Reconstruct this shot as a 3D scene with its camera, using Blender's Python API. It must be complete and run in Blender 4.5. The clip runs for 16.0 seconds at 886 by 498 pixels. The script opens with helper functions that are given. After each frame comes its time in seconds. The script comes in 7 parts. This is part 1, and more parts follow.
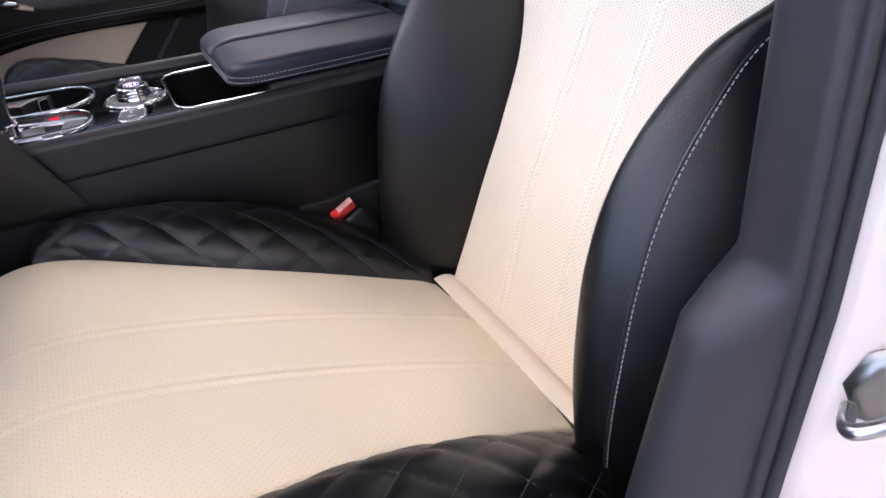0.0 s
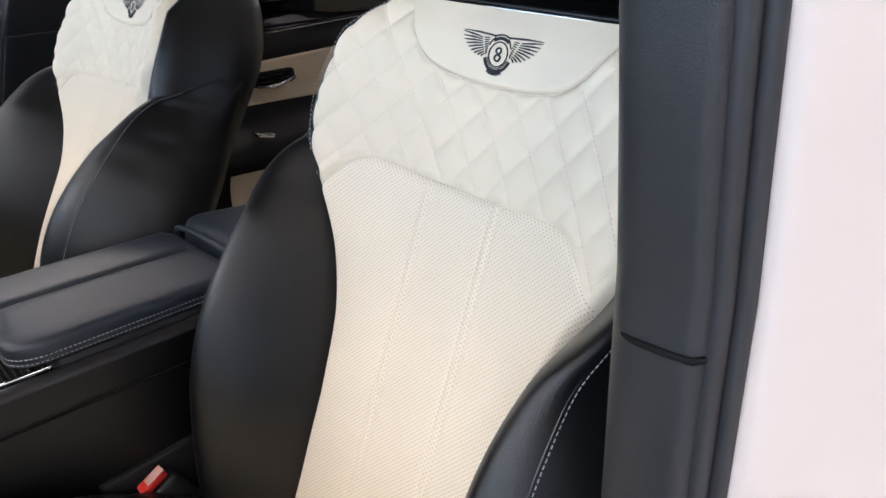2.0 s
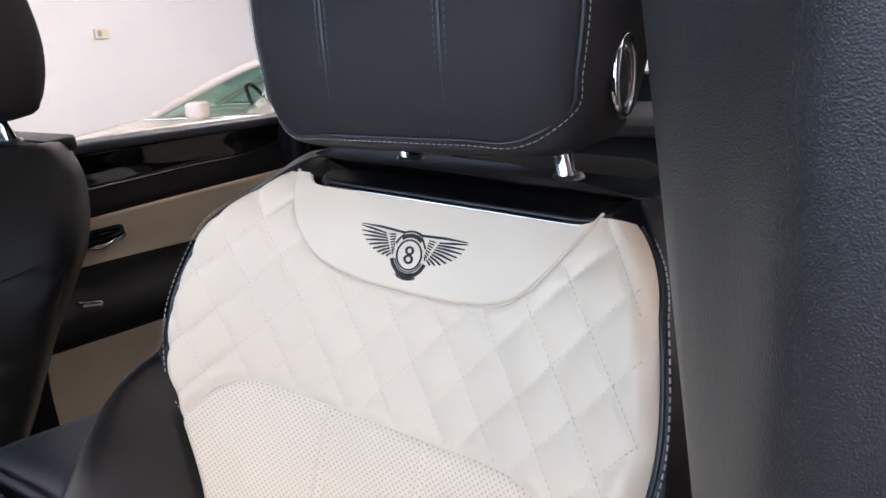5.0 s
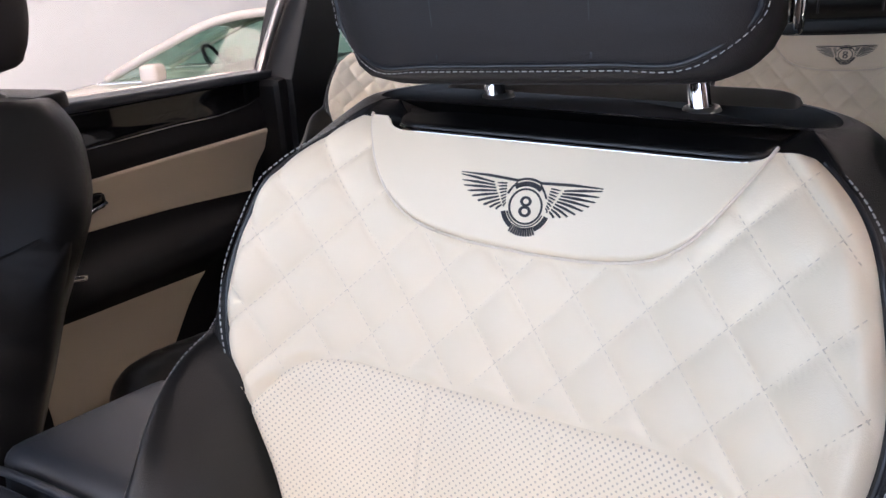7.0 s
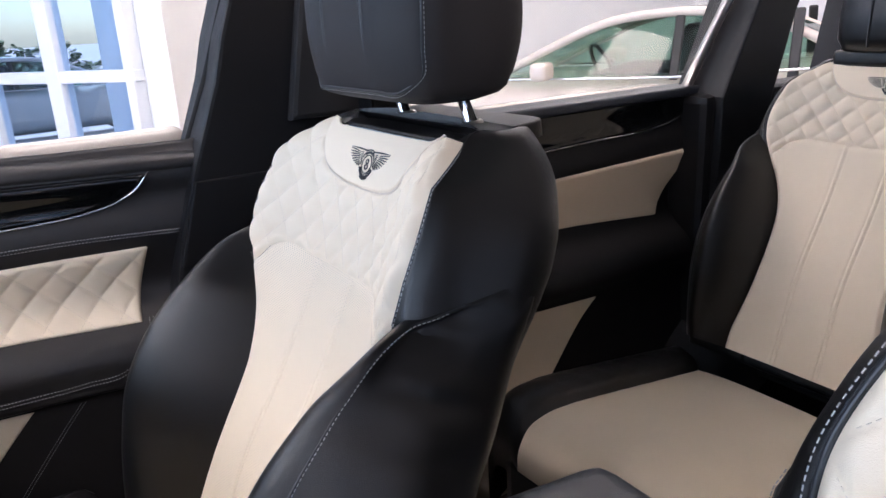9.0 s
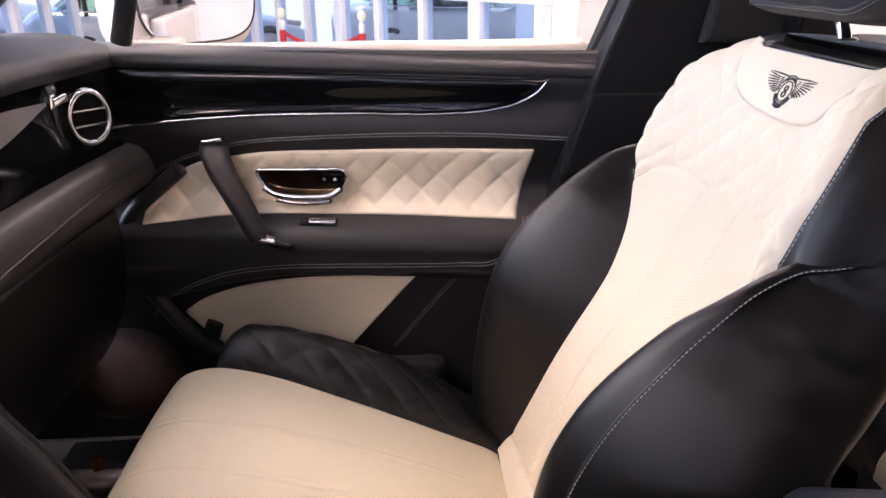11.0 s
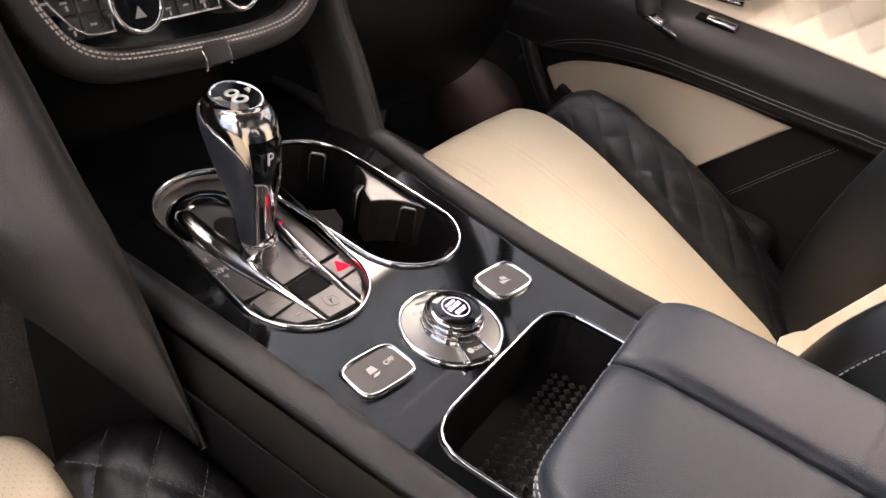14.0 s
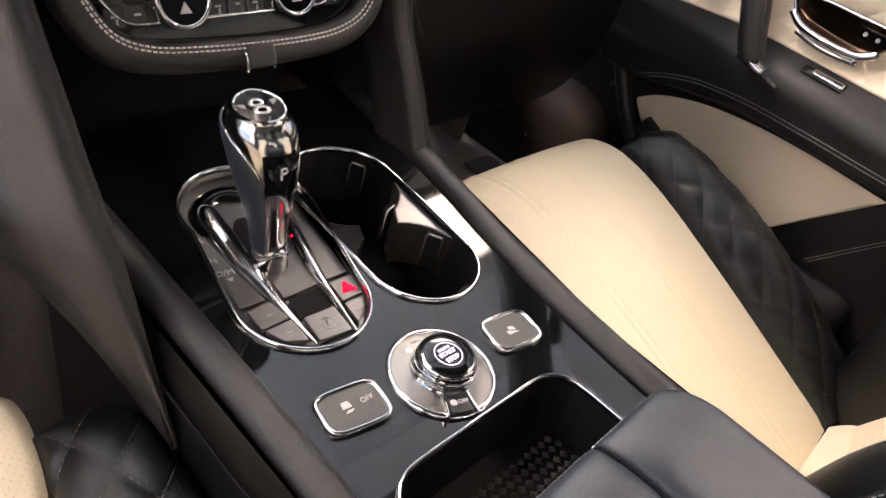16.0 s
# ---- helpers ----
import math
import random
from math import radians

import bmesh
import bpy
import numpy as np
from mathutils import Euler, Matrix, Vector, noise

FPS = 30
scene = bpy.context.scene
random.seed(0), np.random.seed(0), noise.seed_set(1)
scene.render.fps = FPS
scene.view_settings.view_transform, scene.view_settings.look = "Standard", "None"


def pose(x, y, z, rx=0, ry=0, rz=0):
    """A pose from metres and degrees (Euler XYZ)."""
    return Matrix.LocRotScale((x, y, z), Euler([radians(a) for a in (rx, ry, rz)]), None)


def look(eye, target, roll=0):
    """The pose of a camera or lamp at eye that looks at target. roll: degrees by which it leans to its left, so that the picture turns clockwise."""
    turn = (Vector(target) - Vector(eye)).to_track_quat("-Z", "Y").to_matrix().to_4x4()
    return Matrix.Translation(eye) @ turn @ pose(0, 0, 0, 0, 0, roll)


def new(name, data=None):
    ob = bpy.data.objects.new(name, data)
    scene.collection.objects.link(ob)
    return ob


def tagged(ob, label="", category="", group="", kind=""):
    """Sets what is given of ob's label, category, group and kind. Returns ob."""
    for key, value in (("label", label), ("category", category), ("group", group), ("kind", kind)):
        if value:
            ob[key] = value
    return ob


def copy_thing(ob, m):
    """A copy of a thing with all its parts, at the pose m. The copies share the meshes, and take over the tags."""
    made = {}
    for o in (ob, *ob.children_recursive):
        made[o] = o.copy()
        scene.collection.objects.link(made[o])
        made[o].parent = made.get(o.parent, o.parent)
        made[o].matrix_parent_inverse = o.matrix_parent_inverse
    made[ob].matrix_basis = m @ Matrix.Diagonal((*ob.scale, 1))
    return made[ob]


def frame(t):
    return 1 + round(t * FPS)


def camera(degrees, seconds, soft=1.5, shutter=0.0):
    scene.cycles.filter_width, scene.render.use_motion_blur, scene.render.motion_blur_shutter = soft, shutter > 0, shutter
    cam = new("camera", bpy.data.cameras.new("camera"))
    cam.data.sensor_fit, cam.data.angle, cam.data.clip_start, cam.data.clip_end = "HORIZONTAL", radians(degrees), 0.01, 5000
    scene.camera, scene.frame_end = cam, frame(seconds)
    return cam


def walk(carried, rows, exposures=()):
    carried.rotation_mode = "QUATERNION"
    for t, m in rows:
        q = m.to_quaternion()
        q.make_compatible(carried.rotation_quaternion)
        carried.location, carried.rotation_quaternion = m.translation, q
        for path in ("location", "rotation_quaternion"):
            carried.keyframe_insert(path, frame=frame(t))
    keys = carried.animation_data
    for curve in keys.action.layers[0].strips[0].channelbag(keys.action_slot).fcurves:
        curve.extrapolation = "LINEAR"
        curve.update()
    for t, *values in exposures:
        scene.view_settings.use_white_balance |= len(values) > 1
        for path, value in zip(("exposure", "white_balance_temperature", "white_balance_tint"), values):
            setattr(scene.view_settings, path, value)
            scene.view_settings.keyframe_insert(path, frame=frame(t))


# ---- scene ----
cam = camera(62.6, 16.0)
PATH = [
    (0, (-0.521, -0.522, 1.258), (0.187, 1.034, 0.221), -5.2),
    (0.5, (-0.519, -0.492, 1.297), (0.386, 0.976, 0.283), -3.2),
    (1, (-0.502, -0.472, 1.334), (0.52, 0.95, 0.368), -2.7),
    (1.5, (-0.492, -0.447, 1.37), (0.645, 0.931, 0.471), -2.4),
    (2, (-0.486, -0.441, 1.396), (0.75, 0.899, 0.573), -2.3),
    (2.5, (-0.476, -0.433, 1.431), (0.847, 0.879, 0.706), -2.6),
    (3, (-0.47, -0.421, 1.464), (0.934, 0.868, 0.857), -2.5),
    (5.5, (-0.401, -0.263, 1.421), (1.218, 0.759, 0.844), -2.9),
    (6, (-0.398, -0.227, 1.413), (1.231, 0.75, 0.785), -3.5),
    (6.5, (-0.393, -0.202, 1.41), (1.252, 0.731, 0.758), -3.7),
    (7, (-0.403, -0.178, 1.411), (1.223, 0.786, 0.76), -3.6),
    (7.5, (-0.414, -0.114, 1.43), (1.07, 1.081, 0.821), -4.2),
    (8, (-0.365, -0.015, 1.459), (0.948, 1.393, 0.918), -3.8),
    (10.5, (-0.391, 0.058, 1.409), (0.006, 1.886, 0.701), -2.7),
    (11, (-0.395, 0.048, 1.412), (-0.302, 1.908, 0.683), -0.5),
    (11.5, (-0.379, 0.035, 1.351), (-0.552, 1.882, 0.604), 3.1),
    (12, (-0.367, 0.035, 1.313), (-0.749, 1.803, 0.459), 6.9),
    (12.5, (-0.345, 0.039, 1.293), (-0.843, 1.708, 0.312), 9.7),
    (13, (-0.342, 0.048, 1.29), (-0.906, 1.645, 0.225), 11.1),
    (13.5, (-0.345, 0.06, 1.292), (-0.972, 1.596, 0.173), 12.0),
    (14, (-0.35, 0.071, 1.298), (-1.053, 1.536, 0.131), 13.1),
    (14.5, (-0.34, 0.088, 1.297), (-1.071, 1.489, 0.072), 15.7),
    (15, (-0.329, 0.113, 1.304), (-1.08, 1.462, 0.032), 18.2),
    (15.5, (-0.327, 0.123, 1.314), (-1.114, 1.453, 0.044), 19.5),
    (16, (-0.336, 0.122, 1.319), (-1.205, 1.444, 0.095), 18.1),
]
EXPOSURES = [
    (0.0, 0.95, 5950, 28), (1.5, 0.76, 6250, 20), (3.2, 0.64, 6450, 20), (5.3, 0.72, 6350, 27), (7.0, 0.76, 6500, 28), (8.2, 0.72, 6050, 26),
    (10.3, 1.00, 6700, 30), (11.5, 1.22, 7000, 38), (12.5, 1.54, 7200, 31), (14.0, 1.64, 7150, 27), (16.0, 1.66, 7150, 25),
]
walk(cam, [(t, look(eye, target, roll)) for t, eye, target, roll in PATH], EXPOSURES)

# ---- light ----
world = bpy.data.worlds.new("sky")
scene.world = world
world.use_nodes = True
wn = world.node_tree.nodes
sky = wn.new("ShaderNodeTexSky")
sky.sky_type, sky.sun_disc = "NISHITA", False
sky.sun_elevation, sky.sun_rotation = radians(40), radians(60)
wn["Background"].inputs["Strength"].default_value = 0.15
world.node_tree.links.new(sky.outputs[0], wn["Background"].inputs["Color"])
sun = new("sun", bpy.data.lights.new("sun", "SUN"))
sun.data.energy, sun.data.angle, sun.data.color = 4.5, radians(1), (1.0, 0.95, 0.88)
sun.matrix_world = look((-4, 9, 12), (0, 0, 0))


def daylight(at, target, w, h, watts, color):
    """An area lamp set at a glazed front in place of sky light."""
    lamp = new("front_lamp", bpy.data.lights.new("front_lamp", "AREA"))
    lamp.data.shape, lamp.data.size, lamp.data.size_y, lamp.data.energy, lamp.data.color = "RECTANGLE", w, h, watts, color
    lamp.matrix_world = look(at, target)


daylight((-4.27, 0.8, 2.25), (0, 0.8, 2.25), 8.4, 3.4, 290, (0.66, 0.84, 1.0))
# Added fill for the open door side; no window is known there.
daylight((-1.1, -5.6, 3.25), (-0.6, 0, 1.1), 3.4, 1.5, 16, (1.0, 0.94, 0.88))


# ---- materials ----
def mat(name, color, rough=0.5, metal=0.0, grain=0.0, grain_scale=900.0, mottle=0.06, mottle_scale=14.0, coat=0.0, spec=0.5):
    """Principled surface with grain in the relief and slow unevenness in colour and gloss."""
    m = bpy.data.materials.new(name)
    m.use_nodes = True
    nt = m.node_tree
    b = nt.nodes["Principled BSDF"]
    b.inputs["Base Color"].default_value = (*color, 1)
    b.inputs["Roughness"].default_value = rough
    b.inputs["Metallic"].default_value = metal
    b.inputs["Specular IOR Level"].default_value = spec
    if coat:
        b.inputs["Coat Weight"].default_value = coat
        b.inputs["Coat Roughness"].default_value = 0.03
    geo = nt.nodes.new("ShaderNodeTexCoord")
    if mottle:
        n = nt.nodes.new("ShaderNodeTexNoise")
        n.inputs["Scale"].default_value, n.inputs["Detail"].default_value = mottle_scale, 6
        nt.links.new(geo.outputs["Object"], n.inputs["Vector"])
        ramp = nt.nodes.new("ShaderNodeMapRange")
        ramp.inputs["To Min"].default_value, ramp.inputs["To Max"].default_value = 1 - mottle, 1 + mottle
        ramp.inputs["From Min"].default_value, ramp.inputs["From Max"].default_value = 0.3, 0.7
        nt.links.new(n.outputs["Fac"], ramp.inputs["Value"])
        mul = nt.nodes.new("ShaderNodeVectorMath")
        mul.operation = "SCALE"
        mul.inputs[0].default_value = color
        nt.links.new(ramp.outputs[0], mul.inputs["Scale"])
        nt.links.new(mul.outputs[0], b.inputs["Base Color"])
        rr = nt.nodes.new("ShaderNodeMapRange")
        rr.inputs["To Min"].default_value, rr.inputs["To Max"].default_value = rough * (1 - 2 * mottle), min(1, rough * (1 + 2 * mottle))
        nt.links.new(n.outputs["Fac"], rr.inputs["Value"])
        nt.links.new(rr.outputs[0], b.inputs["Roughness"])
    if grain:
        v = nt.nodes.new("ShaderNodeTexVoronoi")
        v.inputs["Scale"].default_value = grain_scale
        nt.links.new(geo.outputs["Object"], v.inputs["Vector"])
        n2 = nt.nodes.new("ShaderNodeTexNoise")
        n2.inputs["Scale"].default_value, n2.inputs["Detail"].default_value = grain_scale * 0.12, 4
        nt.links.new(geo.outputs["Object"], n2.inputs["Vector"])
        add = nt.nodes.new("ShaderNodeMath")
        nt.links.new(v.outputs["Distance"], add.inputs[0])
        nt.links.new(n2.outputs["Fac"], add.inputs[1])
        bump = nt.nodes.new("ShaderNodeBump")
        bump.inputs["Strength"].default_value, bump.inputs["Distance"].default_value = grain, 0.0006
        nt.links.new(add.outputs[0], bump.inputs["Height"])
        nt.links.new(bump.outputs[0], b.inputs["Normal"])
    return m


def perforated(m, pitch=0.0047, hole=0.145, hole_color=(0.50, 0.43, 0.34)):
    """Punched holes in a staggered field, laid out on the mesh's flat coordinates."""
    nt = m.node_tree
    b = nt.nodes["Principled BSDF"]
    uv = nt.nodes.new("ShaderNodeUVMap")
    sep = nt.nodes.new("ShaderNodeSeparateXYZ")
    nt.links.new(uv.outputs[0], sep.inputs[0])

    def math_node(op, a, c):
        k = nt.nodes.new("ShaderNodeMath")
        k.operation = op
        for i, q in enumerate((a, c)):
            if isinstance(q, (int, float)):
                k.inputs[i].default_value = q
            else:
                nt.links.new(q, k.inputs[i])
        return k.outputs[0]

    def dots(shift):
        x = math_node("SUBTRACT", math_node("FRACT", math_node("ADD", math_node("DIVIDE", sep.outputs[0], pitch), shift), 0), 0.5)
        y = math_node("SUBTRACT", math_node("FRACT", math_node("ADD", math_node("DIVIDE", sep.outputs[1], pitch), shift), 0), 0.5)
        d = math_node("POWER", math_node("ADD", math_node("MULTIPLY", x, x), math_node("MULTIPLY", y, y)), 0.5)
        return math_node("LESS_THAN", d, hole)

    both = math_node("MAXIMUM", dots(0.0), dots(0.5))
    mix = nt.nodes.new("ShaderNodeMixRGB")
    old = b.inputs["Base Color"].links[0].from_socket
    nt.links.new(both, mix.inputs["Fac"])
    nt.links.new(old, mix.inputs["Color1"])
    mix.inputs["Color2"].default_value = (*hole_color, 1)
    nt.links.new(mix.outputs[0], b.inputs["Base Color"])
    return m


CREAM = (0.80, 0.685, 0.52)
leather_black = mat("black leather", (0.0030, 0.0030, 0.0034), 0.32, spec=0.52, grain=0.30, grain_scale=1400, mottle=0.03, mottle_scale=9)
leather_head = mat("charcoal head restraint leather", (0.027, 0.0245, 0.0245), 0.52, spec=0.22, grain=0.28, grain_scale=1300, mottle=0.04, mottle_scale=9)
# Blue in this base colour stands for a cool sheen on black leather.
leather_arm = mat("blue sheened armrest leather", (0.017, 0.0225, 0.031), 0.36, spec=0.5, grain=0.3, grain_scale=1300, mottle=0.03, mottle_scale=9)
# Lighter copy of the dark leather; light on the dash roll is in it.
leather_roll = mat("lit dark leather", (0.034, 0.031, 0.0305), 0.40, spec=0.5, grain=0.28, grain_scale=1300, mottle=0.03, mottle_scale=8)
leather_soft = mat("dark grey leather", (0.0160, 0.0150, 0.0156), 0.42, spec=0.42, grain=0.28, grain_scale=1300, mottle=0.03, mottle_scale=8)
leather_cream = mat("cream leather", CREAM, 0.5, grain=0.16, grain_scale=1500, mottle=0.025, mottle_scale=7)
leather_perf = perforated(mat("perforated cream leather", CREAM, 0.52, grain=0.12, grain_scale=1500, mottle=0.025))
# Same cream hide, yellowed so the cushion shows the warm light on it.
leather_perf_cushion = perforated(mat("warm lit cream cushion leather", (0.81, 0.695, 0.50), 0.5, grain=0.2, grain_scale=1500, mottle=0.03, mottle_scale=6), 0.0058, 0.10, (0.66, 0.56, 0.43))
seam_cream = mat("shaded cream seam", (0.68, 0.58, 0.475), 0.6, mottle=0.05, mottle_scale=200)
thread_white = mat("white thread", (0.34, 0.34, 0.34), 0.7, mottle=0.1, mottle_scale=600)
thread_cream = mat("cream thread", (0.66, 0.56, 0.44), 0.7, mottle=0.1, mottle_scale=600)
embroidery = mat("charcoal embroidery", (0.03, 0.03, 0.034), 0.55, grain=0.8, grain_scale=900, mottle=0.2, mottle_scale=300)
piping_mat = mat("black piping", (0.016, 0.017, 0.02), 0.35, mottle=0.1, mottle_scale=80)
chrome = mat("polished chrome", (0.60, 0.60, 0.61), 0.08, 1.0, mottle=0.05, mottle_scale=40)
lever_chrome = mat("bright lever chrome", (0.52, 0.51, 0.515), 0.13, 1.0, mottle=0.05, mottle_scale=40)
satin = mat("satin metal", (0.42, 0.41, 0.40), 0.3, 1.0, mottle=0.06, mottle_scale=40)
smoke = mat("smoked metal", (0.22, 0.21, 0.20), 0.38, 1.0, mottle=0.08, mottle_scale=60)
lacquer = mat("piano black lacquer", (0.003, 0.0035, 0.004), 0.05, spec=0.40, mottle=0.1, mottle_scale=30)
plastic = mat("black plastic", (0.012, 0.012, 0.013), 0.55, grain=0.25, grain_scale=1800, mottle=0.12)
key_plastic = mat("grey key plastic", (0.038, 0.036, 0.035), 0.40, grain=0.1, grain_scale=2500, mottle=0.08, mottle_scale=60)
rubber = mat("black rubber", (0.005, 0.005, 0.0055), 0.7, spec=0.12, mottle=0.15, mottle_scale=25)
mat_rubber = mat("studded mat rubber", (0.030, 0.027, 0.025), 0.62, spec=0.25, mottle=0.1, mottle_scale=60)
seal_rubber = mat("door seal rubber", (0.022, 0.022, 0.024), 0.48, spec=0.4, mottle=0.08, mottle_scale=30)
trim_grey = mat("grey pillar trim", (0.019, 0.0195, 0.021), 0.44, spec=0.45, grain=0.3, grain_scale=1600, mottle=0.08)
carpet = mat("dark carpet", (0.022, 0.017, 0.014), 0.95, grain=1.0, grain_scale=700, mottle=0.3, mottle_scale=60)
speaker_cloth = mat("brown speaker cloth", (0.075, 0.052, 0.045), 0.8, grain=0.6, grain_scale=900, mottle=0.1, mottle_scale=40)
# White toned down and warmed; warm light on the jamb is in this colour.
paint_white = mat("pearl white paint", (0.56, 0.484, 0.432), 0.22, coat=0.4, mottle=0.02)
veneer = mat("pale satin fascia", (0.21, 0.20, 0.20), 0.3, coat=0.4, mottle=0.05, mottle_scale=30)
wall_white = mat("white wall paint", (0.80, 0.79, 0.79), 0.6, mottle=0.02, mottle_scale=2)
floor_tile = mat("grey floor tile", (0.42, 0.40, 0.375), 0.25, mottle=0.06, mottle_scale=1.5)
frame_white = mat("white window frame", (0.62, 0.63, 0.66), 0.45, mottle=0.03)
red_rope = mat("red velvet", (0.45, 0.015, 0.02), 0.8, mottle=0.15, mottle_scale=40)
tyre = mat("tyre rubber", (0.012, 0.012, 0.013), 0.7, mottle=0.1)
buckle_red = mat("red plastic", (0.65, 0.03, 0.02), 0.35, mottle=0.04)
block_orange = mat("orange plastic", (0.75, 0.20, 0.05), 0.45, mottle=0.05)
label_pink = mat("pale red plastic", (0.80, 0.42, 0.36), 0.4, mottle=0.1, mottle_scale=300)
# Ground lightened from asphalt; the brightness outdoors is partly in this colour.
asphalt = mat("pale concrete", (0.42, 0.42, 0.42), 0.85, mottle=0.2, mottle_scale=3)
icon_white = mat("printed white", (0.42, 0.41, 0.40), 0.6, mottle=0.03)
trim_dark = mat("black cabin trim", (0.008, 0.008, 0.009), 0.5, spec=0.25, grain=0.3, grain_scale=1500, mottle=0.1)
headliner = mat("dark headliner cloth", (0.03, 0.03, 0.032), 0.9, grain=0.4, grain_scale=900, mottle=0.08)
# Both paints are lightened to carry the bluish haze behind the storefront glass.
car_blue = mat("haze paled blue paint", (0.38, 0.45, 0.54), 0.2, coat=0.8, mottle=0.03)
car_grey = mat("haze paled grey paint", (0.46, 0.48, 0.50), 0.2, coat=0.8, mottle=0.03)
hedge_mat = mat("hedge leaves", (0.07, 0.11, 0.03), 0.7, mottle=0.3, mottle_scale=6)

bronze = mat("bronze mirror", (0.20, 0.13, 0.09), 0.16, 1.0, mottle=0.1, mottle_scale=30)
mirror_mat = mat("mirror", (0.85, 0.86, 0.87), 0.02, 1.0, mottle=0)
# Darker copy of the cream leather; the rear cabin's dimness is in its colour.
cream_shade = mat("shaded cream leather", (0.68, 0.57, 0.43), 0.55, grain=0.2, grain_scale=1200, mottle=0.03, mottle_scale=6)
thread_pale = mat("pale thread", (0.45, 0.42, 0.40), 0.7, mottle=0.1, mottle_scale=600)
thread_grey = mat("dark grey thread", (0.090, 0.090, 0.090), 0.7, mottle=0.1, mottle_scale=600)
key_metal = mat("grey metallic key", (0.15, 0.142, 0.137), 0.42, 0.7, mottle=0.06, mottle_scale=80)
key_dark = mat("black key plastic", (0.009, 0.009, 0.010), 0.25, mottle=0.08, mottle_scale=60)
icon_dim = mat("dim grey print", (0.22, 0.22, 0.22), 0.6, mottle=0)
screen_mat = mat("dark screen glass", (0.02, 0.02, 0.022), 0.12, coat=1.0, mottle=0.05)


def glowing(name, color, strength):
    m = mat(name, tuple(0.2 * c for c in color), 0.5, mottle=0, spec=0.1)
    m.node_tree.nodes["Principled BSDF"].inputs["Emission Color"].default_value = (*color, 1)
    m.node_tree.nodes["Principled BSDF"].inputs["Emission Strength"].default_value = strength
    return m


def glass(name, color, alpha_like=0.9):
    m = bpy.data.materials.new(name)
    m.use_nodes = True
    nt = m.node_tree
    nt.nodes.remove(nt.nodes["Principled BSDF"])
    facing = nt.nodes.new("ShaderNodeLayerWeight")
    power = nt.nodes.new("ShaderNodeMath")
    power.operation = "POWER"
    power.inputs[1].default_value = 5.0
    nt.links.new(facing.outputs["Facing"], power.inputs[0])
    fres = nt.nodes.new("ShaderNodeMapRange")
    fres.inputs["To Min"].default_value, fres.inputs["To Max"].default_value = 0.03, 0.7
    nt.links.new(power.outputs[0], fres.inputs["Value"])
    clear, shine, mixer = nt.nodes.new("ShaderNodeBsdfTransparent"), nt.nodes.new("ShaderNodeBsdfGlossy"), nt.nodes.new("ShaderNodeMixShader")
    clear.inputs["Color"].default_value = (*color, 1)
    shine.inputs["Roughness"].default_value = 0.02
    nt.links.new(fres.outputs[0], mixer.inputs[0])
    nt.links.new(clear.outputs[0], mixer.inputs[1])
    nt.links.new(shine.outputs[0], mixer.inputs[2])
    nt.links.new(mixer.outputs[0], nt.nodes["Material Output"].inputs["Surface"])
    return m


red_glow = glowing("lit red symbol", (1.0, 0.003, 0.03), 0.7)
start_glow = glowing("lit start legend", (0.75, 0.62, 0.95), 1.2)
lamp_glow = glowing("ceiling light diffuser", (1.0, 0.91, 0.79), 13.0)
glass_clear = glass("clear glass", (0.96, 0.98, 0.97))
# Roof is out of view; its tint is deepened to cut light from above.
glass_roof = glass("dark tinted roof glass", (0.10, 0.12, 0.12))
glass_tail = glass("clear tail glass", (0.94, 0.95, 0.94))
# Unseen driver's side pane; tint added to dim the rear cabin.
glass_dim = glass("tinted door glass", (0.16, 0.18, 0.18))
glass_tint = glass("green tinted glass", (0.45, 0.62, 0.55))
glass_store = glass("storefront glass", (0.75, 0.87, 1.0))


# ---- building helpers ----
def mesh_from(name, verts, faces, smooth=True, uvs=None):
    me = bpy.data.meshes.new(name)
    me.from_pydata([tuple(map(float, v)) for v in verts], [], faces)
    if smooth:
        me.polygons.foreach_set("use_smooth", [True] * len(me.polygons))
    if uvs is not None:
        layer = me.uv_layers.new(name="flat")
        idx = np.empty(len(me.loops), dtype=np.int32)
        me.loops.foreach_get("vertex_index", idx)
        layer.data.foreach_set("uv", np.asarray(uvs, dtype=np.float32)[idx].ravel())
    me.update()
    return me


def put(name, me, material, parent=None, label=""):
    me.materials.append(material)
    ob = new(name, me)
    ob.parent = parent
    return tagged(ob, label=label)


def part(name, bm, material, parent=None, label="", smooth=False):
    me = bpy.data.meshes.new(name)
    if smooth:
        for f in bm.faces:
            f.smooth = True
    bm.to_mesh(me)
    bm.free()
    return put(name, me, material, parent, label)


def thing(name, label, category, at=(0, 0, 0), group="", kind=""):
    ob = new(name)
    ob.location = at
    return tagged(ob, label, category, group, kind)


def curve(table, x):
    """Smooth interpolation through a short table of (x, y)."""
    xs = np.array([p[0] for p in table], float)
    ys = np.array([p[1] for p in table], float)
    o = np.argsort(xs)
    xs, ys = xs[o], ys[o]
    d = np.gradient(ys, xs)
    x = np.clip(np.asarray(x, float), xs[0], xs[-1])
    i = np.clip(np.searchsorted(xs, x) - 1, 0, len(xs) - 2)
    h = xs[i + 1] - xs[i]
    t = (x - xs[i]) / h
    return (2 * t**3 - 3 * t**2 + 1) * ys[i] + (t**3 - 2 * t**2 + t) * h * d[i] + (-2 * t**3 + 3 * t**2) * ys[i + 1] + (t**3 - t**2) * h * d[i + 1]


